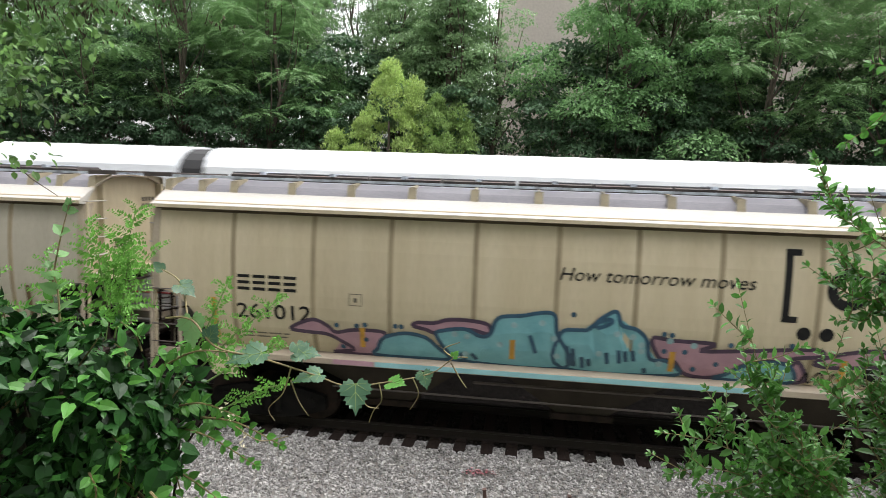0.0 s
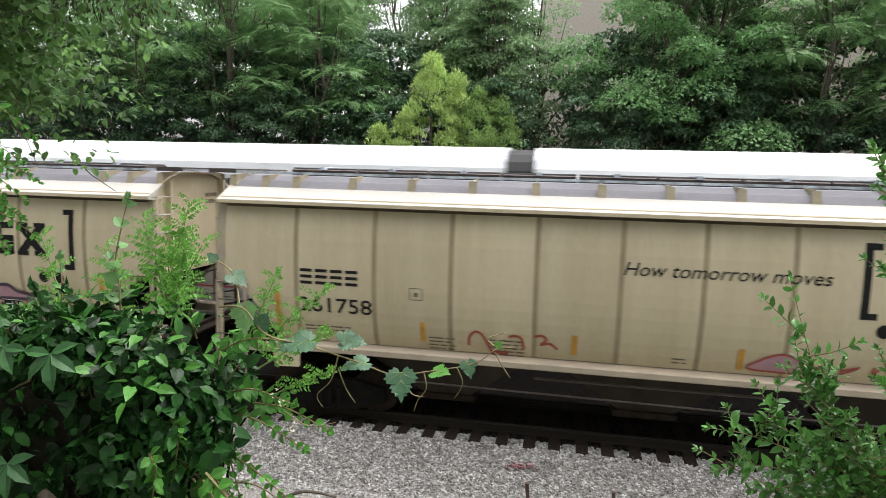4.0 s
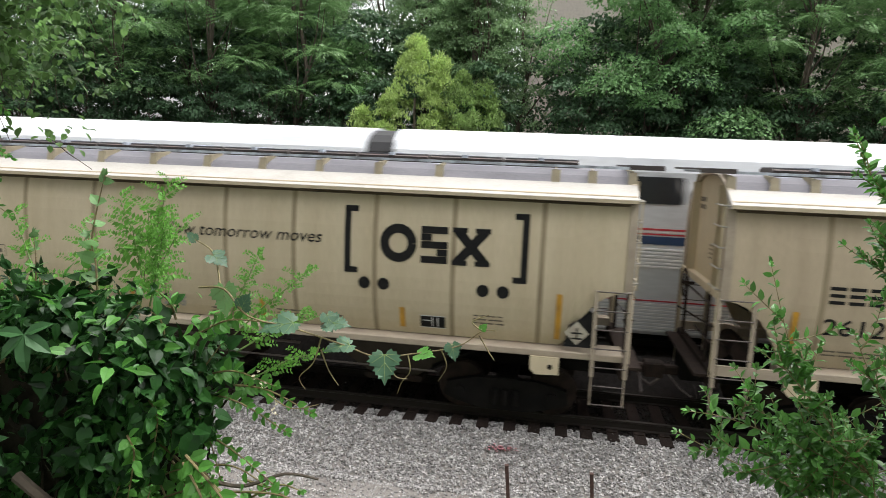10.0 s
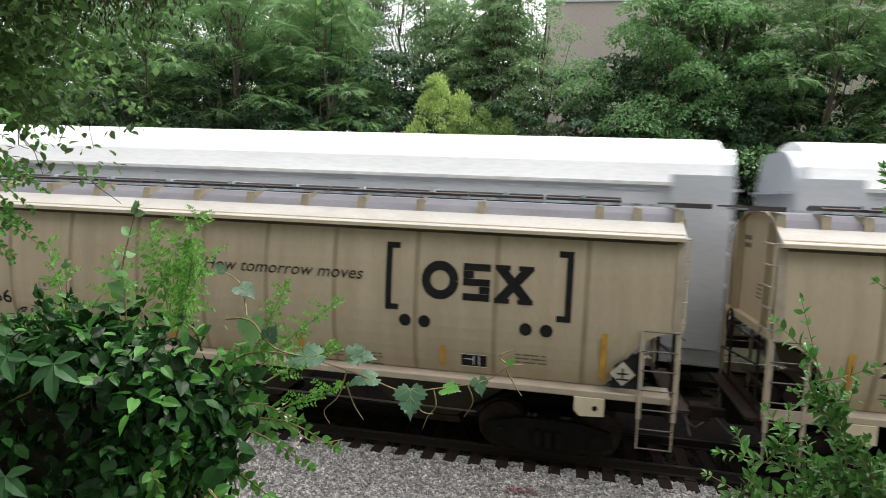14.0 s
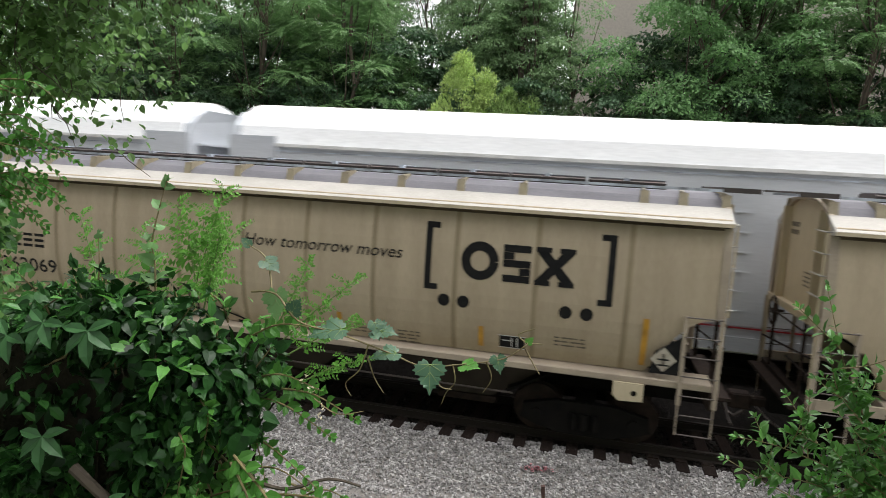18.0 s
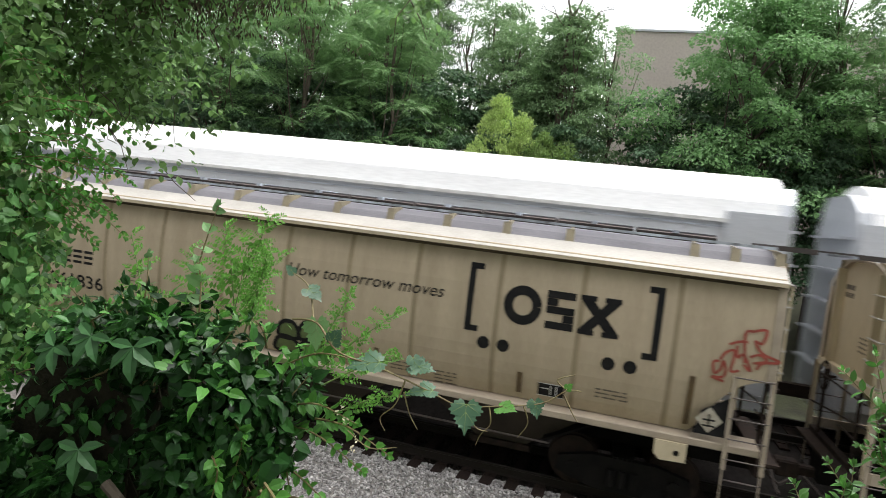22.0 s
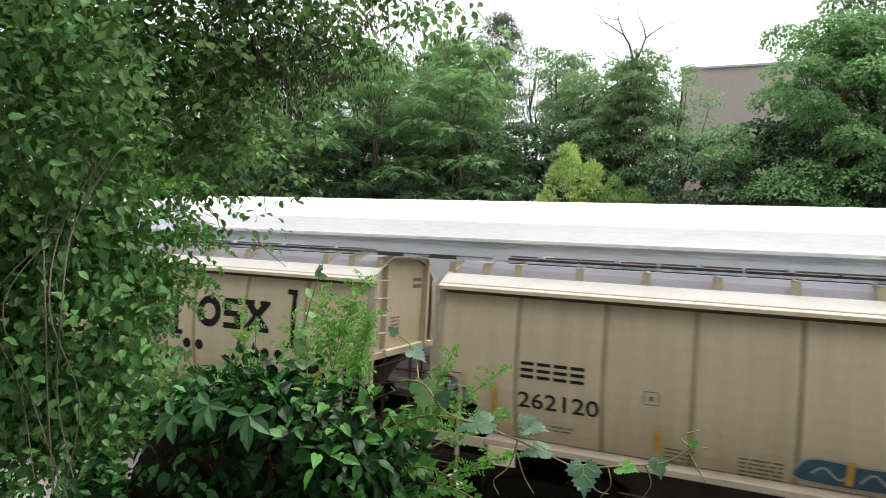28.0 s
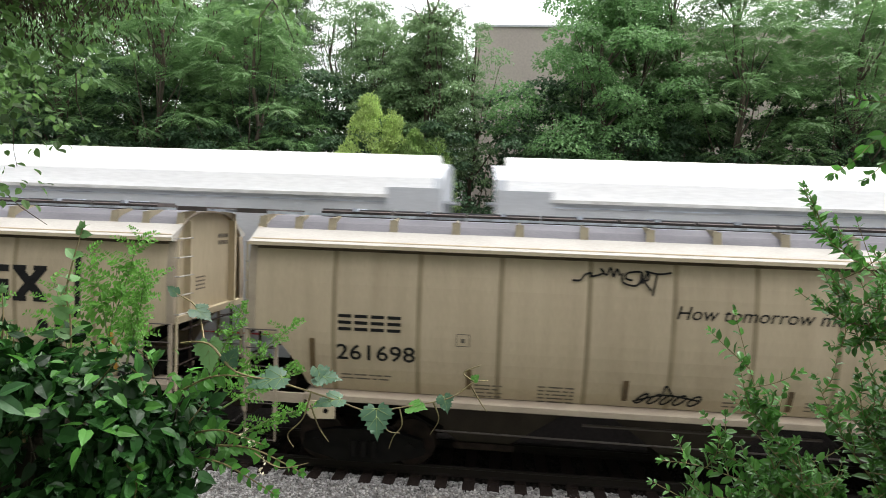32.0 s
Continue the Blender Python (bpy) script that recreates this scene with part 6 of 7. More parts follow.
    for place, aim, size in (((-1.18, -11.70, 4.66), (0.2, -0.25, -0.8), 0.075), ((-1.30, -11.70, 4.665), (-0.2, -0.3, -0.7), 0.07), ((-1.33, -11.68, 4.38), (0.15, -0.3, -0.9), 0.075),
                             ((-1.47, -11.64, 4.60), (-0.3, -0.2, -0.6), 0.075), ((-1.12, -11.72, 4.27), (0.3, -0.2, -0.8), 0.06), ((-1.24, -11.66, 4.79), (0.1, -0.5, 0.5), 0.05)):
        palmate("creeper_leaf", place, aim, (0.05, -0.75, 0.7), size, LEAF_CREEPER, bush)
    # a crooked brown branch under the leaves
    limb = thing("fallen_branch", "crooked brown branch under the ivy", "branch")
    bm = bmesh.new()
    tube(bm, smooth3([(-1.30, -11.62, 4.28), (-1.16, -11.62, 4.20), (-1.02, -11.58, 4.185), (-0.93, -11.56, 4.215)], 5), 0.014, 0.008, 6)
    tube(bm, smooth3([(-0.9, -11.5, 4.27), (-0.8, -11.48, 4.245), (-0.7, -11.44, 4.27), (-0.62, -11.42, 4.255)], 5), 0.006, 0.003, 5)
    part("limb", bm, BARK, limb)


def make_honeysuckle():
    rng = np.random.default_rng(61)
    plant_ = thing("honeysuckle", "honeysuckle sprays with small cream flowers", "climbing plant")
    bm = bmesh.new()
    sets = []
    for base, tip in (((-0.92, -11.42, 4.5), (-0.70, -11.50, 4.52)), ((-0.92, -11.42, 4.45), (-0.68, -11.48, 4.40)), ((-0.95, -11.42, 4.35), (-0.70, -11.5, 4.27)), ((-1.0, -11.42, 4.3), (-0.75, -11.52, 4.16)),
                      ((-0.95, -11.42, 4.6), (-0.72, -11.46, 4.66)), ((-0.98, -11.45, 4.2), (-0.66, -11.48, 4.10)), ((-1.05, -11.5, 4.2), (-0.86, -11.55, 3.98)), ((-0.9, -11.4, 4.1), (-0.55, -11.4, 4.12)),
                      ((-0.85, -11.42, 4.48), (-0.62, -11.47, 4.45))):
        b, q = Vector(base), Vector(tip)
        sets.append(shoot(rng, bm, [b, b.lerp(q, 0.5) + Vector((0, -0.02, 0.03)), q], 12, 0.036))
    for k in range(30):
        b = Vector((rng.uniform(-1.25, -0.9), rng.uniform(-11.6, -11.4), rng.uniform(4.02, 4.2)))
        q = b + Vector((rng.uniform(-0.12, 0.16), rng.uniform(-0.08, 0.03), rng.uniform(0.02, 0.14)))
        sets.append(shoot(rng, bm, [b, b.lerp(q, 0.5) + Vector((0.02, -0.02, 0.03)), q], 7, 0.034))
    for k in range(14):
        b = Vector((rng.uniform(-1.12, -0.85), rng.uniform(-11.62, -11.4), rng.uniform(4.15, 4.5)))
        q = b + Vector((rng.uniform(-0.05, 0.28), rng.uniform(-0.1, 0.03), -rng.uniform(0.12, 0.38)))
        sets.append(shoot(rng, bm, [b, b.lerp(q, 0.5) + Vector((0.04, -0.03, 0.05)), q], 10, 0.04))
    for k in range(16):
        b = Vector((rng.uniform(-1.0, -0.8), rng.uniform(-11.55, -11.4), rng.uniform(4.0, 4.25)))
        q = b + Vector((rng.uniform(0.1, 0.32), rng.uniform(-0.06, 0.03), rng.uniform(-0.22, 0.1)))
        sets.append(shoot(rng, bm, [b, b.lerp(q, 0.5) + Vector((0.02, -0.02, 0.04)), q], 4, 0.034))
    tube(bm, smooth3([(-0.72, -11.5, 4.5), (-0.66, -11.5, 4.47), (-0.60, -11.48, 4.478)], 4), 0.0018, 0.001, 4)
    part("stem_tangle", bm, VINE, plant_)
    leaf_mesh("foliage", OVAL, *join(*sets), LEAF_FRESH, plant_, "fresh green oval leaves", width=1.05, kind="stuff")
    for c in ((-0.715, -11.53, 4.535), (-0.69, -11.52, 4.49), (-0.73, -11.53, 4.555), (-0.70, -11.51, 4.46)):
        P = np.repeat([c], 7, 0) + rng.normal(0, 0.006, (7, 3))
        leaf_mesh("flower", OVAL, P, rng.normal(0, 1, (7, 3)) + np.array([0, -0.4, 0.4]), rng.normal(0, 1, (7, 3)), rng.uniform(0.006, 0.011, 7), PETAL, plant_, "cream honeysuckle flower", 0.8)


def make_grape_vine():
    rng = np.random.default_rng(71)
    vine = thing("grape_vine", "trailing wild grape shoot with broad toothed leaves and tendrils", "climbing plant")
    bm = bmesh.new()
    tube(bm, smooth3([(-0.95, -11.40, 4.72), (-0.86, -11.44, 4.73), (-0.778, -11.479, 4.679), (-0.678, -11.454, 4.652), (-0.56, -11.425, 4.612), (-0.48, -11.41, 4.585), (-0.40, -11.38, 4.59), (-0.29, -11.354, 4.612), (-0.235, -11.34, 4.65), (-0.20, -11.326, 4.652)], 5), 0.0028, 0.0013, 6)
    tube(bm, smooth3([(-0.88, -11.42, 4.72), (-0.93, -11.36, 4.80), (-1.0, -11.33, 4.83)], 4), 0.003, 0.0015, 5)
    part("stem", bm, VINE, vine)
    for k, pts in enumerate((((-0.61, -11.44, 4.63), (-0.625, -11.45, 4.57), (-0.66, -11.45, 4.53), (-0.645, -11.45, 4.50)), ((-0.61, -11.44, 4.6), (-0.59, -11.44, 4.55), (-0.565, -11.44, 4.515)),
                             ((-0.41, -11.38, 4.59), (-0.40, -11.39, 4.55), (-0.42, -11.39, 4.52), (-0.43, -11.39, 4.49)), ((-0.45, -11.41, 4.58), (-0.43, -11.42, 4.545), (-0.40, -11.42, 4.54)),
                             ((-0.33, -11.36, 4.60), (-0.315, -11.36, 4.56), (-0.335, -11.36, 4.52)), ((-0.24, -11.34, 4.64), (-0.215, -11.34, 4.60), (-0.20, -11.34, 4.58)), ((-0.235, -11.33, 4.65), (-0.26, -11.33, 4.67), (-0.22, -11.33, 4.69)))):
        bm = bmesh.new()
        tube(bm, smooth3(pts, 6), 0.0021, 0.001, 4)
        part("tendril", bm, VINE, vine)
    for place, aim, normal, size, mat in (((-0.675, -11.455, 4.665), (-0.75, -0.45, -0.1), (0.1, -0.35, 0.95), 0.10, LEAF_VINE), ((-0.60, -11.43, 4.685), (0.45, -0.3, -0.75), (0.6, -0.5, 0.5), 0.055, LEAF_VINE),
                                          ((-0.60, -11.43, 4.665), (0.95, -0.1, 0.05), (0, -0.5, 0.85), 0.075, LEAF_VINE), ((-0.545, -11.42, 4.612), (-0.75, -0.5, -0.05), (0.1, -0.25, 0.97), 0.08, LEAF_VINE),
                                          ((-0.46, -11.41, 4.592), (0.15, -0.5, -0.75), (0.15, -0.85, 0.45), 0.088, LEAF_VINE), ((-0.385, -11.375, 4.59), (0.7, -0.4, 0.15), (0, -0.5, 0.85), 0.065, LEAF_FRESH),
                                          ((-0.305, -11.355, 4.615), (0.25, -0.3, -0.7), (0.2, -0.85, 0.5), 0.05, LEAF_VINE), ((-0.235, -11.34, 4.655), (0.5, 0, 0.6), (0, -0.9, 0.3), 0.025, LEAF_FRESH),
                                          ((-0.87, -11.42, 4.73), (0.15, -0.3, -0.8), (-0.2, -0.8, 0.5), 0.09, LEAF_BROAD), ((-0.93, -11.37, 4.80), (0.8, -0.2, -0.35), (0.2, -0.5, 0.8), 0.065, LEAF_VINE),
                                          ((-0.80, -11.47, 4.695), (0.5, -0.2, 0.75), (0.2, -0.9, 0.2), 0.06, LEAF_VINE), ((-1.0, -11.33, 4.83), (-0.5, -0.2, 0.5), (0.1, -0.7, 0.6), 0.04, LEAF_VINE)):
        lobed("vine_leaf", place, aim, normal, size, mat, vine)
    return vine


def make_sprigs():
    rng = np.random.default_rng(81)
    # feathery seedlings
    fern = thing("feathery_seedling", "bright green feathery seedling shoots", "seedling")
    bm = bmesh.new()
    sets = []
    for base, tip, n, L in (((-1.55, -10.8, 4.45), (-1.50, -10.8, 4.84), 8, 0.19), ((-1.51, -10.8, 4.66), (-1.42, -10.8, 4.95), 8, 0.15), ((-1.52, -10.82, 4.6), (-1.60, -10.82, 4.88), 7, 0.15), ((-1.50, -10.82, 4.55), (-1.36, -10.82, 4.80), 7, 0.14), ((-0.92, -11.33, 4.6), (-0.84, -11.29, 4.80), 10, 0.07), ((-0.92, -11.35, 4.55), (-0.70, -11.30, 4.76), 10, 0.075),
                            ((-1.5, -11.3, 4.55), (-1.62, -11.25, 4.86), 7, 0.14), ((-1.35, -11.25, 4.6), (-1.42, -11.22, 4.84), 6, 0.13), ((-1.09, -11.4, 4.66), (-1.045, -11.4, 4.88), 22, 0.06), ((-0.85, -11.4, 4.56), (-0.66, -11.36, 4.66), 8, 0.08), ((-0.8, -11.42, 4.5), (-0.62, -11.4, 4.58), 7, 0.07)):
        b, q = np.array(base), np.array(tip)
        tube(bm, [b, (b + q) / 2 + np.array([0.01, 0, 0.02]), q], 0.0026, 0.001, 5)
        for i in range(2 * n):
            f = 0.2 + 0.8 * i / (2 * n - 1)
            c = b + (q - b) * f
            az = 2.4 * i + rng.uniform(-0.4, 0.4)
            d = np.array([math.cos(az), 0.5 * math.sin(az), 0.35 + 0.5 * f])
            LL = L * (1 - 0.5 * f) * rng.uniform(0.5, 1.15)
            s = unit(np.cross(d, (0.1, -0.9, 0.4)))
            for k in range(9):
                u = 0.12 + 0.88 * k / 8
                p = c + d * LL * u - np.array([0, 0, 0.3 * u * u * LL]) + rng.normal(0, 0.0012, 3)
                for g in (-1, 1):
                    sets.append([p, g * s + 0.45 * d, rng.normal(0, 0.4, 3) + np.array([0, -0.5, 0.8]), max(0.009, LL * 0.27 * (1.05 - 0.6 * u))])
    part("stem_tangle", bm, STEM_GREEN, fern)
    leaf_mesh("frond_foliage", KITE, *[np.array([q[i] for q in sets]) for i in range(4)], LEAF_LIME, fern, width=1.0, kind="stuff")
    # thin heart-leaved climber
    climb = thing("heart_leaved_climber", "thin climbing shoot with small heart-shaped leaves", "climbing plant")
    for path in ([(-1.25, -11.42, 4.66), (-1.27, -11.38, 4.80), (-1.255, -11.37, 4.90), (-1.235, -11.36, 4.99)], [(-1.42, -11.42, 4.6), (-1.40, -11.42, 4.74), (-1.42, -11.40, 4.83)], [(-1.2, -11.45, 4.65), (-1.21, -11.44, 4.78), (-1.23, -11.44, 4.84)]):
        bm = bmesh.new()
        a = shoot(rng, bm, path, 5, 0.045, 1.0, 0.2)
        part("stem", bm, VINE, climb)
        leaf_mesh("foliage", HEART, *a, LEAF_BROAD, climb, "small heart-shaped leaves")


def make_left_curtain():
    rng = np.random.default_rng(91)
    c = thing("creeper_curtain", "hanging curtain of creepers and leafy shoots", "climbing plant")
    sets = []
    for centre, radii, n, size in (((-2.75, -11.15, 5.45), (0.55, 0.35, 0.75), 4600, 0.052), ((-2.62, -11.1, 4.7), (0.50, 0.35, 0.6), 4600, 0.052), ((-2.65, -11.15, 4.0), (0.62, 0.4, 0.6), 3800, 0.045),
                                   ((-3.2, -11.5, 4.7), (0.6, 0.5, 1.6), 6000, 0.055), ((-2.1, -11.1, 4.25), (0.4, 0.3, 0.42), 1600, 0.04), ((-1.95, -11.15, 3.8), (0.55, 0.4, 0.45), 2600, 0.05), ((-2.1, -11.55, 3.75), (0.45, 0.3, 0.4), 2600, 0.055)):
        u = unit(rng.normal(0, 1, (n, 3))) * rng.uniform(0.1, 1, (n, 1)) ** 0.45
        P = np.array(centre) + u * np.array(radii)
        D = rng.normal(0, 0.6, (n, 3)) + np.array([0.2, -0.1, -0.5])
        N = rng.normal(0, 0.5, (n, 3)) + np.array([0.2, -0.6, 0.8])
        sets.append([P, D, N, rng.uniform(0.45, 1.2, n) * size])
    a = join(*sets)
    a = [q[~in_hollow(a[0])] for q in a]
    pick = rng.uniform(0, 1, len(a[0])) < np.where(a[0][:, 2] > 5.0, 0.85, 0.45)
    leaf_mesh("foliage", OVAL, *[q[pick] for q in a], LEAF_SHADE, c, "shaded green creeper leaves", kind="stuff")
    leaf_mesh("foliage", HEART, *[q[~pick] for q in a], LEAF_CURTAIN, c, "mixed green creeper leaves", kind="stuff", width=0.85)
    bm, fresh = bmesh.new(), []
    for base, tip in (((-2.5, -11.1, 5.2), (-2.12, -11.0, 5.28)), ((-2.5, -11.1, 5.1), (-2.05, -11.0, 5.12)), ((-2.5, -11.1, 5.0), (-2.08, -11.0, 4.98)), ((-2.5, -11.1, 4.9), (-2.14, -11.03, 4.82)), ((-2.5, -11.1, 5.35), (-2.2, -11.0, 5.4)),
                      ((-2.5, -11.1, 4.8), (-2.1, -11.05, 4.66)), ((-2.6, -11.1, 4.5), (-2.15, -11.05, 4.5)), ((-2.5, -11.1, 5.0), (-2.0, -10.98, 5.05)), ((-2.6, -11.2, 4.4), (-1.9, -11.1, 4.55)), ((-2.3, -11.2, 4.2), (-1.75, -11.15, 4.4)),
                      ((-2.5, -11.1, 5.5), (-2.25, -11.0, 5.3)), ((-2.2, -11.15, 4.3), (-1.8, -11.1, 4.62)), ((-2.0, -11.15, 4.2), (-1.6, -11.1, 4.5)),
                      ((-2.44, -10.95, 5.05), (-2.06, -10.95, 4.98)), ((-2.36, -10.93, 5.06), (-1.98, -10.93, 4.96)), ((-2.47, -10.97, 4.92), (-2.09, -10.97, 4.85)), ((-2.41, -10.96, 4.83), (-2.04, -10.96, 4.78)), ((-2.31, -10.92, 5.06), (-1.94, -10.91, 5.03)), ((-2.44, -10.96, 4.94), (-2.07, -10.96, 4.94)), ((-2.36, -10.94, 4.93), (-1.99, -10.94, 4.9)), ((-2.46, -10.97, 4.92), (-2.08, -10.96, 4.88)), ((-2.44, -10.95, 5.22), (-2.07, -10.94, 5.21)), ((-2.37, -10.94, 4.91), (-2.0, -10.94, 4.91)), ((-2.31, -10.93, 4.88), (-1.94, -10.93, 4.83)), ((-2.31, -10.92, 5.04), (-1.95, -10.92, 5.04)), ((-2.33, -10.91, 5.3), (-1.95, -10.91, 5.19)), ((-2.42, -10.96, 4.85), (-2.04, -10.96, 4.8)), ((-2.37, -10.93, 5.15), (-1.99, -10.93, 5.1)), ((-2.41, -10.94, 5.12), (-2.04, -10.94, 5.07))):
        b, q = Vector(base), Vector(tip)
        fresh.append(shoot(rng, bm, [b, b.lerp(q, 0.5) + Vector((0, 0, 0.05)), q + Vector((0, 0, -0.02))], 14, 0.042))
    part("twig_tangle", bm, VINE, c)
    leaf_mesh("fresh_foliage", OVAL, *join(*fresh), LEAF_FRESH, c, "bright young leaves", kind="stuff")
    for k in range(5):
        bm = bmesh.new()
        x = rng.uniform(-2.6, -2.2)
        tube(bm, smooth3([(x, -11.2 + rng.uniform(-0.1, 0.1), 5.4), (x + rng.uniform(-0.15, 0.15), -11.3, 5.1), (x + rng.uniform(-0.1, 0.2), -11.45, 4.8), (x + rng.uniform(-0.05, 0.25), -11.4, 4.5), (x + rng.uniform(0.05, 0.4), -11.45, rng.uniform(4.1, 4.3))], 5), 0.0032, 0.002, 5)
        part("hanging_stem", bm, BARK, c)


def make_overhead():
    rng = np.random.default_rng(101)
    t = thing("overhanging_tree", "tree beside the viewer with shaded overhanging boughs and dry catkins", "tree")
    bm = bmesh.new()
    trunk = [(-4.6, -12.2, 3.0), (-4.5, -12.0, 4.6), (-4.3, -11.7, 6.2), (-4.1, -11.3, 8.0)]
    tube(bm, smooth3(trunk, 4), 0.16, 0.10, 8)
    part("trunk", bm, BARK, t)
    tips = []
    for s, e in ((2.2, (-1.75, -9.7, 6.5)), (2.0, (-2.1, -9.95, 6.15)), (2.0, (-2.6, -10.15, 5.98)), (2.3, (-2.4, -9.85, 6.7)), (1.9, (-3.2, -10.5, 5.95)), (2.4, (-3.4, -10.3, 6.9)), (2.4, (-2.0, -9.7, 6.95)), (1.9, (-2.95, -10.3, 5.9)), (1.6, (-3.3, -9.9, 5.65)), (1.5, (-3.6, -10.0, 5.5)), (1.5, (-2.85, -9.75, 5.6))):
        a = Vector(trunk[2]) + Vector((0, 0, (s - 2) * 1.5))
        e = Vector(e)
        path = smooth3([a, a.lerp(e, 0.5) + Vector((0, 0, 0.25)), e], 7)
        bm = bmesh.new()
        tube(bm, path, 0.03, 0.004, 6)
        part("bough", bm, BARK, t)
        for k in range(3, len(path)):
            for _ in range(9):
                tips.append(np.array(path[k]) + rng.normal(0, 1, 3) * np.array([0.27, 0.2, 0.17]) + np.array([0, 0, -0.06]))
    tips = np.array(tips)
    P, D, N, S = clump_leaves(rng, tips, np.full(len(tips), 0.2), 27, 0.052, droop=0.8, flat=0.9)
    leaf_mesh("foliage", OVAL, P, D, N, S, LEAF_SHADE, t, "shaded green leaves", kind="stuff", width=1.15)
    bm = bmesh.new()
    for k in range(420):
        p = Vector(tips[rng.integers(len(tips))])
        q = p + Vector((rng.normal(0, 0.1), rng.normal(0, 0.1), -rng.uniform(0.05, 0.28)))
        tube(bm, [p, p.lerp(q, 0.5) + Vector(rng.normal(0, 0.02, 3)), q], 0.0035, 0.0015, 4)
    part("twig_tangle", bm, BARK, t)
    # out-of-view foliage added overhead to shade the left foreground
    c = np.stack([rng.uniform(-6.5, -1.6, 80), rng.uniform(-15.0, -10.2, 80), rng.uniform(7.3, 9.6, 80)], -1)
    a = clump_leaves(rng, c, np.full(80, 0.75), 170, 0.085, droop=0.5, flat=0.5)
    leaf_mesh("crown", OVAL, *a, LEAF_SHADE, t, "spreading crown over the viewer", kind="stuff")
    n = 620
    c = np.array([-2.65, -10.0, 6.1]) + rng.normal(0, 1, (n, 3)) * np.array([0.42, 0.18, 0.2])
    P, D, N, S = clump_leaves(rng, c, np.full(n, 0.09), 14, 0.03, droop=1.6)
    P, D, N, S = [q[P[:, 2] > 5.82] for q in (P, D, N, S)]
    leaf_mesh("catkin_tangle", KITE, P, D, N, S, DRY, t, "dry brown catkin clusters", kind="stuff", width=0.5)


def make_right_shrub():
    rng = np.random.default_rng(111)
    s = thing("privet_shrub", "young privet shrub with small pointed green leaves", "shrub")
    bm, sets = bmesh.new(), []
    def grow(path, pairs, L, side):
        sets.append(shoot(rng, bm, path, pairs, L))
        pts = smooth3(path, 4)
        for i in range(side):
            f = 0.15 + 0.7 * i / max(1, side - 1)
            p = pts[int(f * (len(pts) - 1))]
            q = p + Vector((rng.normal(0, 0.10), rng.normal(0, 0.08), rng.uniform(0.06, 0.18)))
            sets.append(shoot(rng, bm, [p, p.lerp(q, 0.5) + Vector((0.01, 0, -0.01)), q], 6, L * 0.9))
    # a leaning leader, the branches beside it, and low horizontal sprays
    leader = [(1.40, -10.1, 3.2), (1.28, -10.15, 3.84), (1.11, -10.15, 4.04), (0.98, -10.15, 4.22), (0.90, -10.15, 4.39), (0.80, -10.15, 4.70)]
    grow(leader[:3], 10, 0.07, 0)
    grow(leader[1:], 26, 0.075, 5)
    grow([leader[3], (0.88, -10.17, 4.30), (0.83, -10.17, 4.46)], 12, 0.07, 3)
    for f, q, n in ((2, (0.81, -10.2, 4.36), 9), (1, (0.88, -10.2, 4.22), 8), (1, (1.0, -10.2, 4.05), 8)):
        b, q = Vector(leader[f]), Vector(q)
        grow([b, b.lerp(q, 0.5) + Vector((0.02, 0, -0.02)), q], n, 0.062, 3)
    for path, n, side in (([(1.75, -10.05, 4.6), (1.34, -10.15, 4.88), (1.23, -10.15, 4.96), (1.12, -10.15, 5.07), (1.04, -10.15, 5.23)], 24, 9), ([(1.8, -10.05, 4.6), (1.36, -10.15, 4.74), (1.21, -10.15, 4.78), (1.14, -10.15, 4.88)], 18, 8),
                          ([(1.8, -10.05, 4.5), (1.37, -10.15, 4.65), (1.22, -10.15, 4.69), (1.12, -10.15, 4.77)], 18, 8), ([(1.8, -10.05, 4.45), (1.37, -10.15, 4.61), (1.29, -10.15, 4.58), (1.18, -10.15, 4.58)], 14, 7),
                          ([(1.6, -10.05, 3.8), (1.31, -10.15, 4.13), (1.21, -10.15, 4.29), (1.14, -10.15, 4.44)], 16, 8), ([(1.7, -10.05, 3.8), (1.42, -10.15, 4.14), (1.34, -10.15, 4.28), (1.30, -10.15, 4.47)], 16, 8)):
        grow(path, n, 0.062, side)
    for k in range(26):
        b = Vector((rng.uniform(1.45, 1.9), rng.uniform(-10.2, -9.9), rng.uniform(3.2, 3.8)))
        q = Vector((rng.uniform(1.28, 1.75), rng.uniform(-10.25, -9.95), rng.uniform(3.9, 5.1)))
        grow([b, b.lerp(q, 0.5) + Vector((0.06, 0.02, 0.05)), q], 16, 0.07, 6)
    for k in range(14):
        b = Vector((rng.uniform(1.1, 1.5), rng.uniform(-10.1, -9.8), rng.uniform(3.3, 3.7)))
        q = Vector((rng.uniform(0.95, 1.4), rng.uniform(-10.25, -9.9), rng.uniform(3.7, 4.02)))
        grow([b, b.lerp(q, 0.6) + Vector((0, 0, 0.08)), q], 12, 0.066, 3)
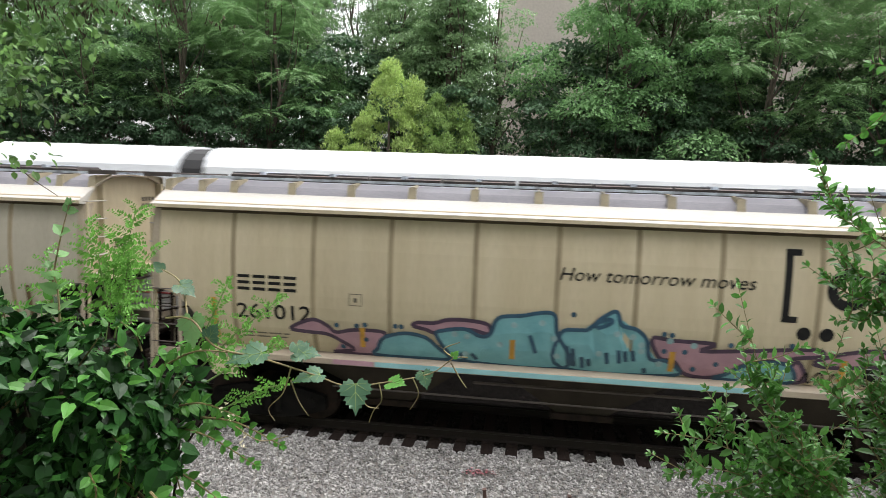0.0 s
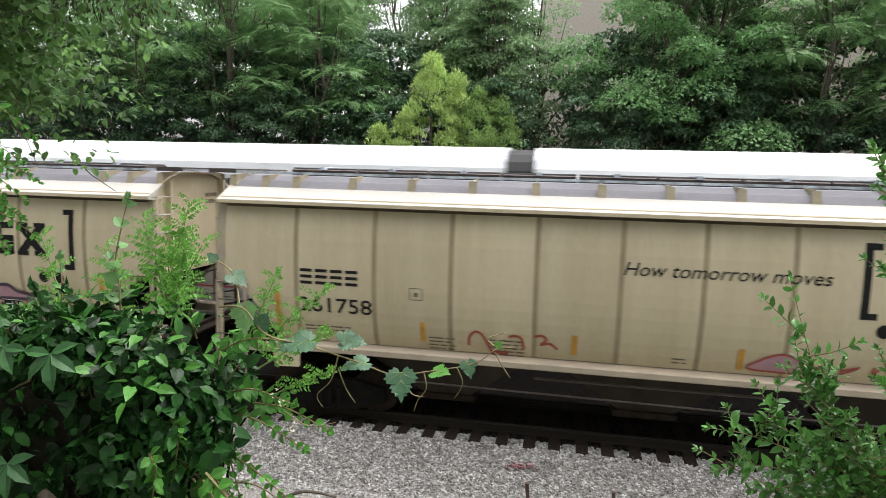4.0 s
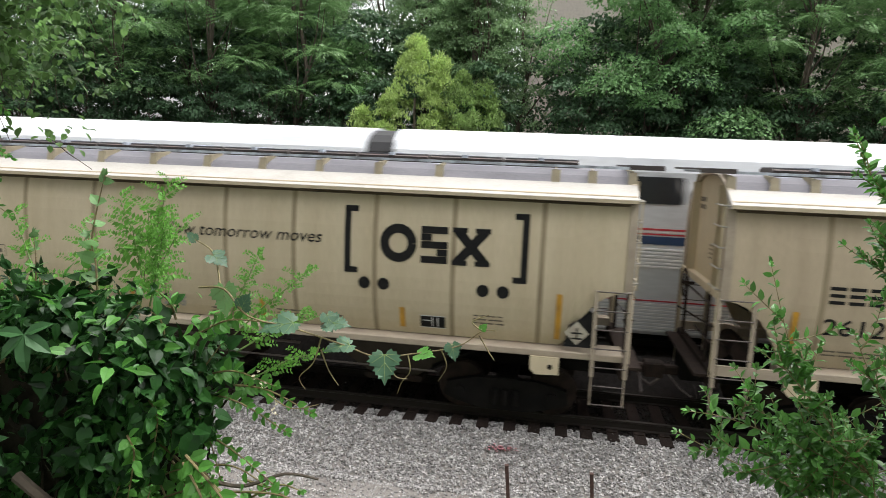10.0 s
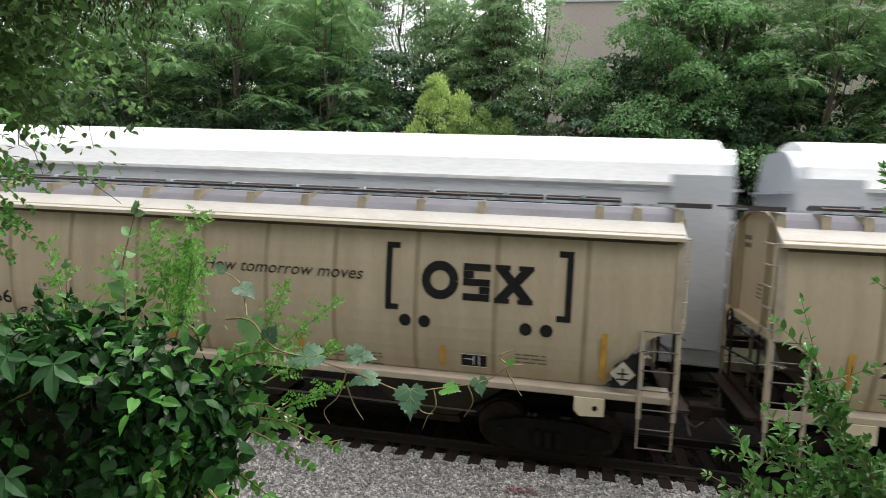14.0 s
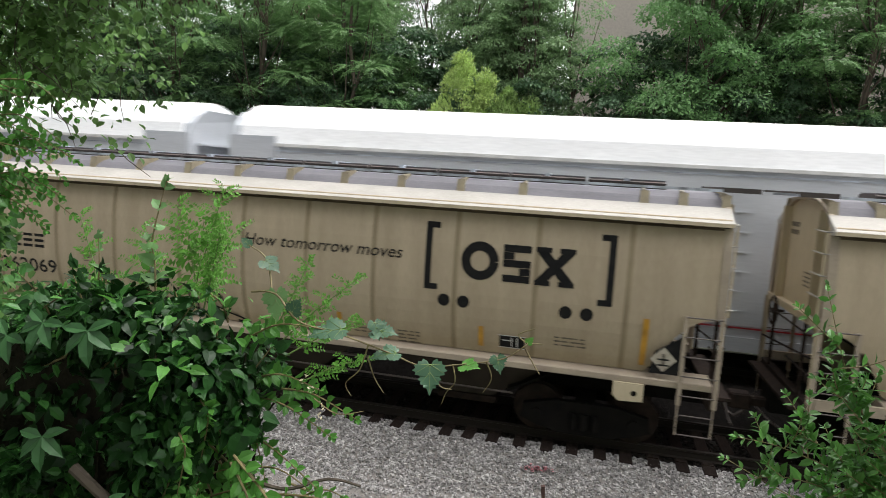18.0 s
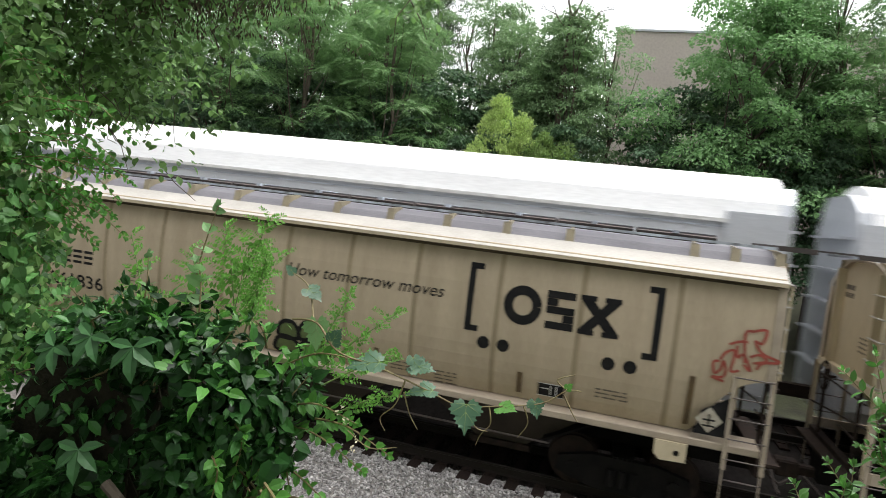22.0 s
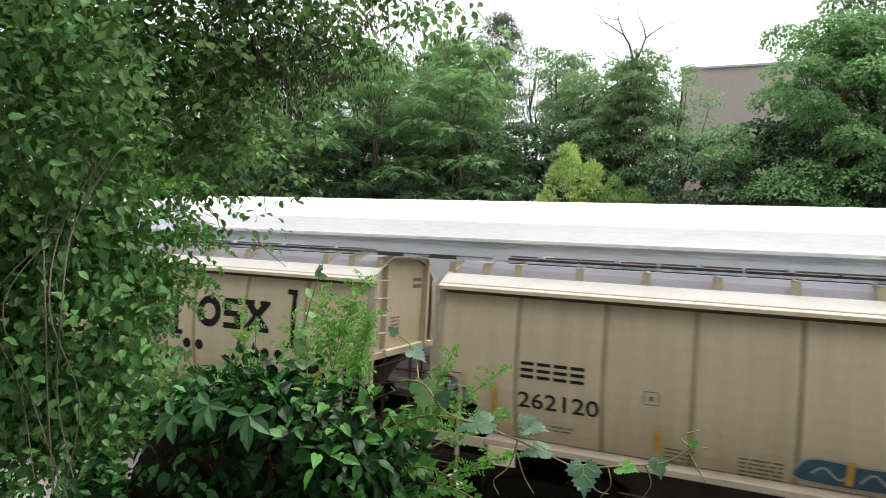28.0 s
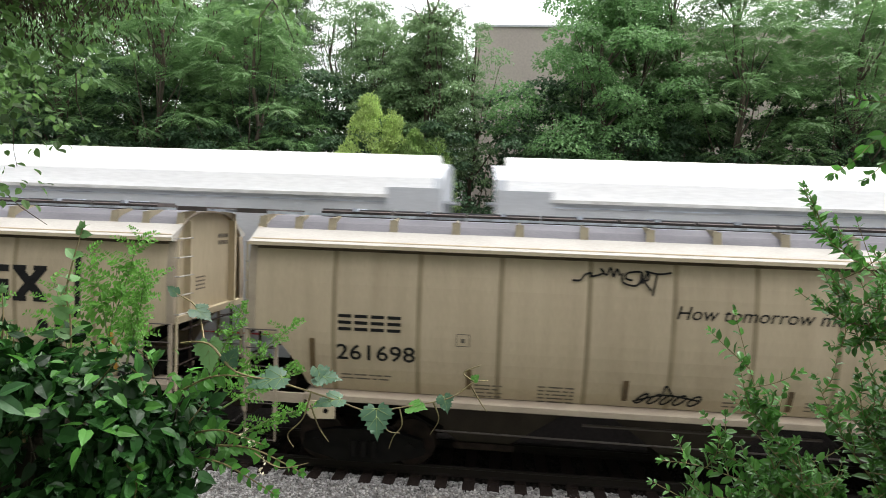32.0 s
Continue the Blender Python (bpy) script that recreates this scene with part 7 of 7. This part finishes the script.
    for path in ([(1.2, -10.0, 3.75), (1.07, -10.1, 3.89), (0.86, -10.15, 3.99), (0.68, -10.15, 4.04), (0.54, -10.15, 4.05)], [(1.1, -10.0, 3.7), (0.92, -10.1, 3.86), (0.73, -10.15, 3.91), (0.58, -10.15, 3.87)],
                 [(1.2, -10.0, 3.75), (1.0, -10.1, 3.95), (0.84, -10.15, 4.07), (0.72, -10.15, 4.10)], [(1.1, -10.0, 3.65), (0.9, -10.1, 3.78), (0.72, -10.15, 3.80)], [(1.2, -10.0, 3.7), (1.05, -10.1, 3.95), (0.95, -10.15, 4.06)]):
        grow(path, 18, 0.07, 6)
    part("stem_tangle", bm, VINE, s)
    a = join(*sets)
    young = rng.uniform(0, 1, len(a[0])) < np.clip((a[0][:, 2] - 4.1) * 0.8, 0.2, 0.7)
    leaf_mesh("foliage", OVAL, *[q[~young] for q in a], LEAF_PRIVET, s, "small pointed green leaves", width=0.85, kind="stuff")
    leaf_mesh("young_foliage", OVAL, *[q[young] for q in a], LEAF_FRESH, s, "bright young leaves", width=0.85, kind="stuff")
    # a bright bough that hangs in from above
    b = thing("hanging_bough", "bright green leafy bough hanging from above", "branch")
    bm, sets = bmesh.new(), []
    for path in ([(2.2, -10.1, 5.95), (1.7, -10.15, 5.62), (1.35, -10.15, 5.45), (1.24, -10.15, 5.35), (1.15, -10.15, 5.28)], [(2.0, -10.1, 5.8), (1.6, -10.15, 5.5), (1.40, -10.15, 5.38), (1.28, -10.15, 5.26)],
                 [(2.2, -10.1, 5.95), (1.6, -10.12, 5.68), (1.38, -10.15, 5.58), (1.22, -10.15, 5.59)], [(2.1, -10.1, 5.9), (1.7, -10.1, 5.55), (1.5, -10.15, 5.42), (1.42, -10.15, 5.28)], [(2.0, -10.1, 5.9), (1.6, -10.1, 5.62), (1.36, -10.2, 5.50)]):
        sets.append(shoot(rng, bm, path, 11, 0.075))
    part("stem_tangle", bm, VINE, b)
    leaf_mesh("foliage", OVAL, *join(*sets), LEAF_FRESH, b, "bright oval leaves", kind="stuff")


def make_bank_cover():
    """Low weeds on the bank below the viewer."""
    rng = np.random.default_rng(121)
    w = thing("bank_weeds", "low green weeds and grass on the bank", "weeds")
    w["kind"] = "stuff"
    P = []
    while len(P) < 420:
        x, y = rng.uniform(-7.5, 5.5), rng.uniform(-11.6, -4.4)
        open_view = -0.75 * (y + 12.8) < x < 0.20 * (y + 12.8) and y > -8.5
        if open_view and rng.uniform() > 0.06:
            continue
        P.append((x, y, ground_height(x, y) + rng.uniform(0.02, 0.35)))
    c = np.array(P)
    a = clump_leaves(rng, c, rng.uniform(0.15, 0.35, len(c)), 38, 0.07, droop=-0.2, flat=0.8)
    ob = leaf_mesh("foliage", OVAL, *a, LEAF_BROAD, w, kind="stuff")


make_ivy_mound()
make_honeysuckle()
make_grape_vine()
make_sprigs()
make_left_curtain()
make_overhead()
make_right_shrub()
make_bank_cover()


motions()
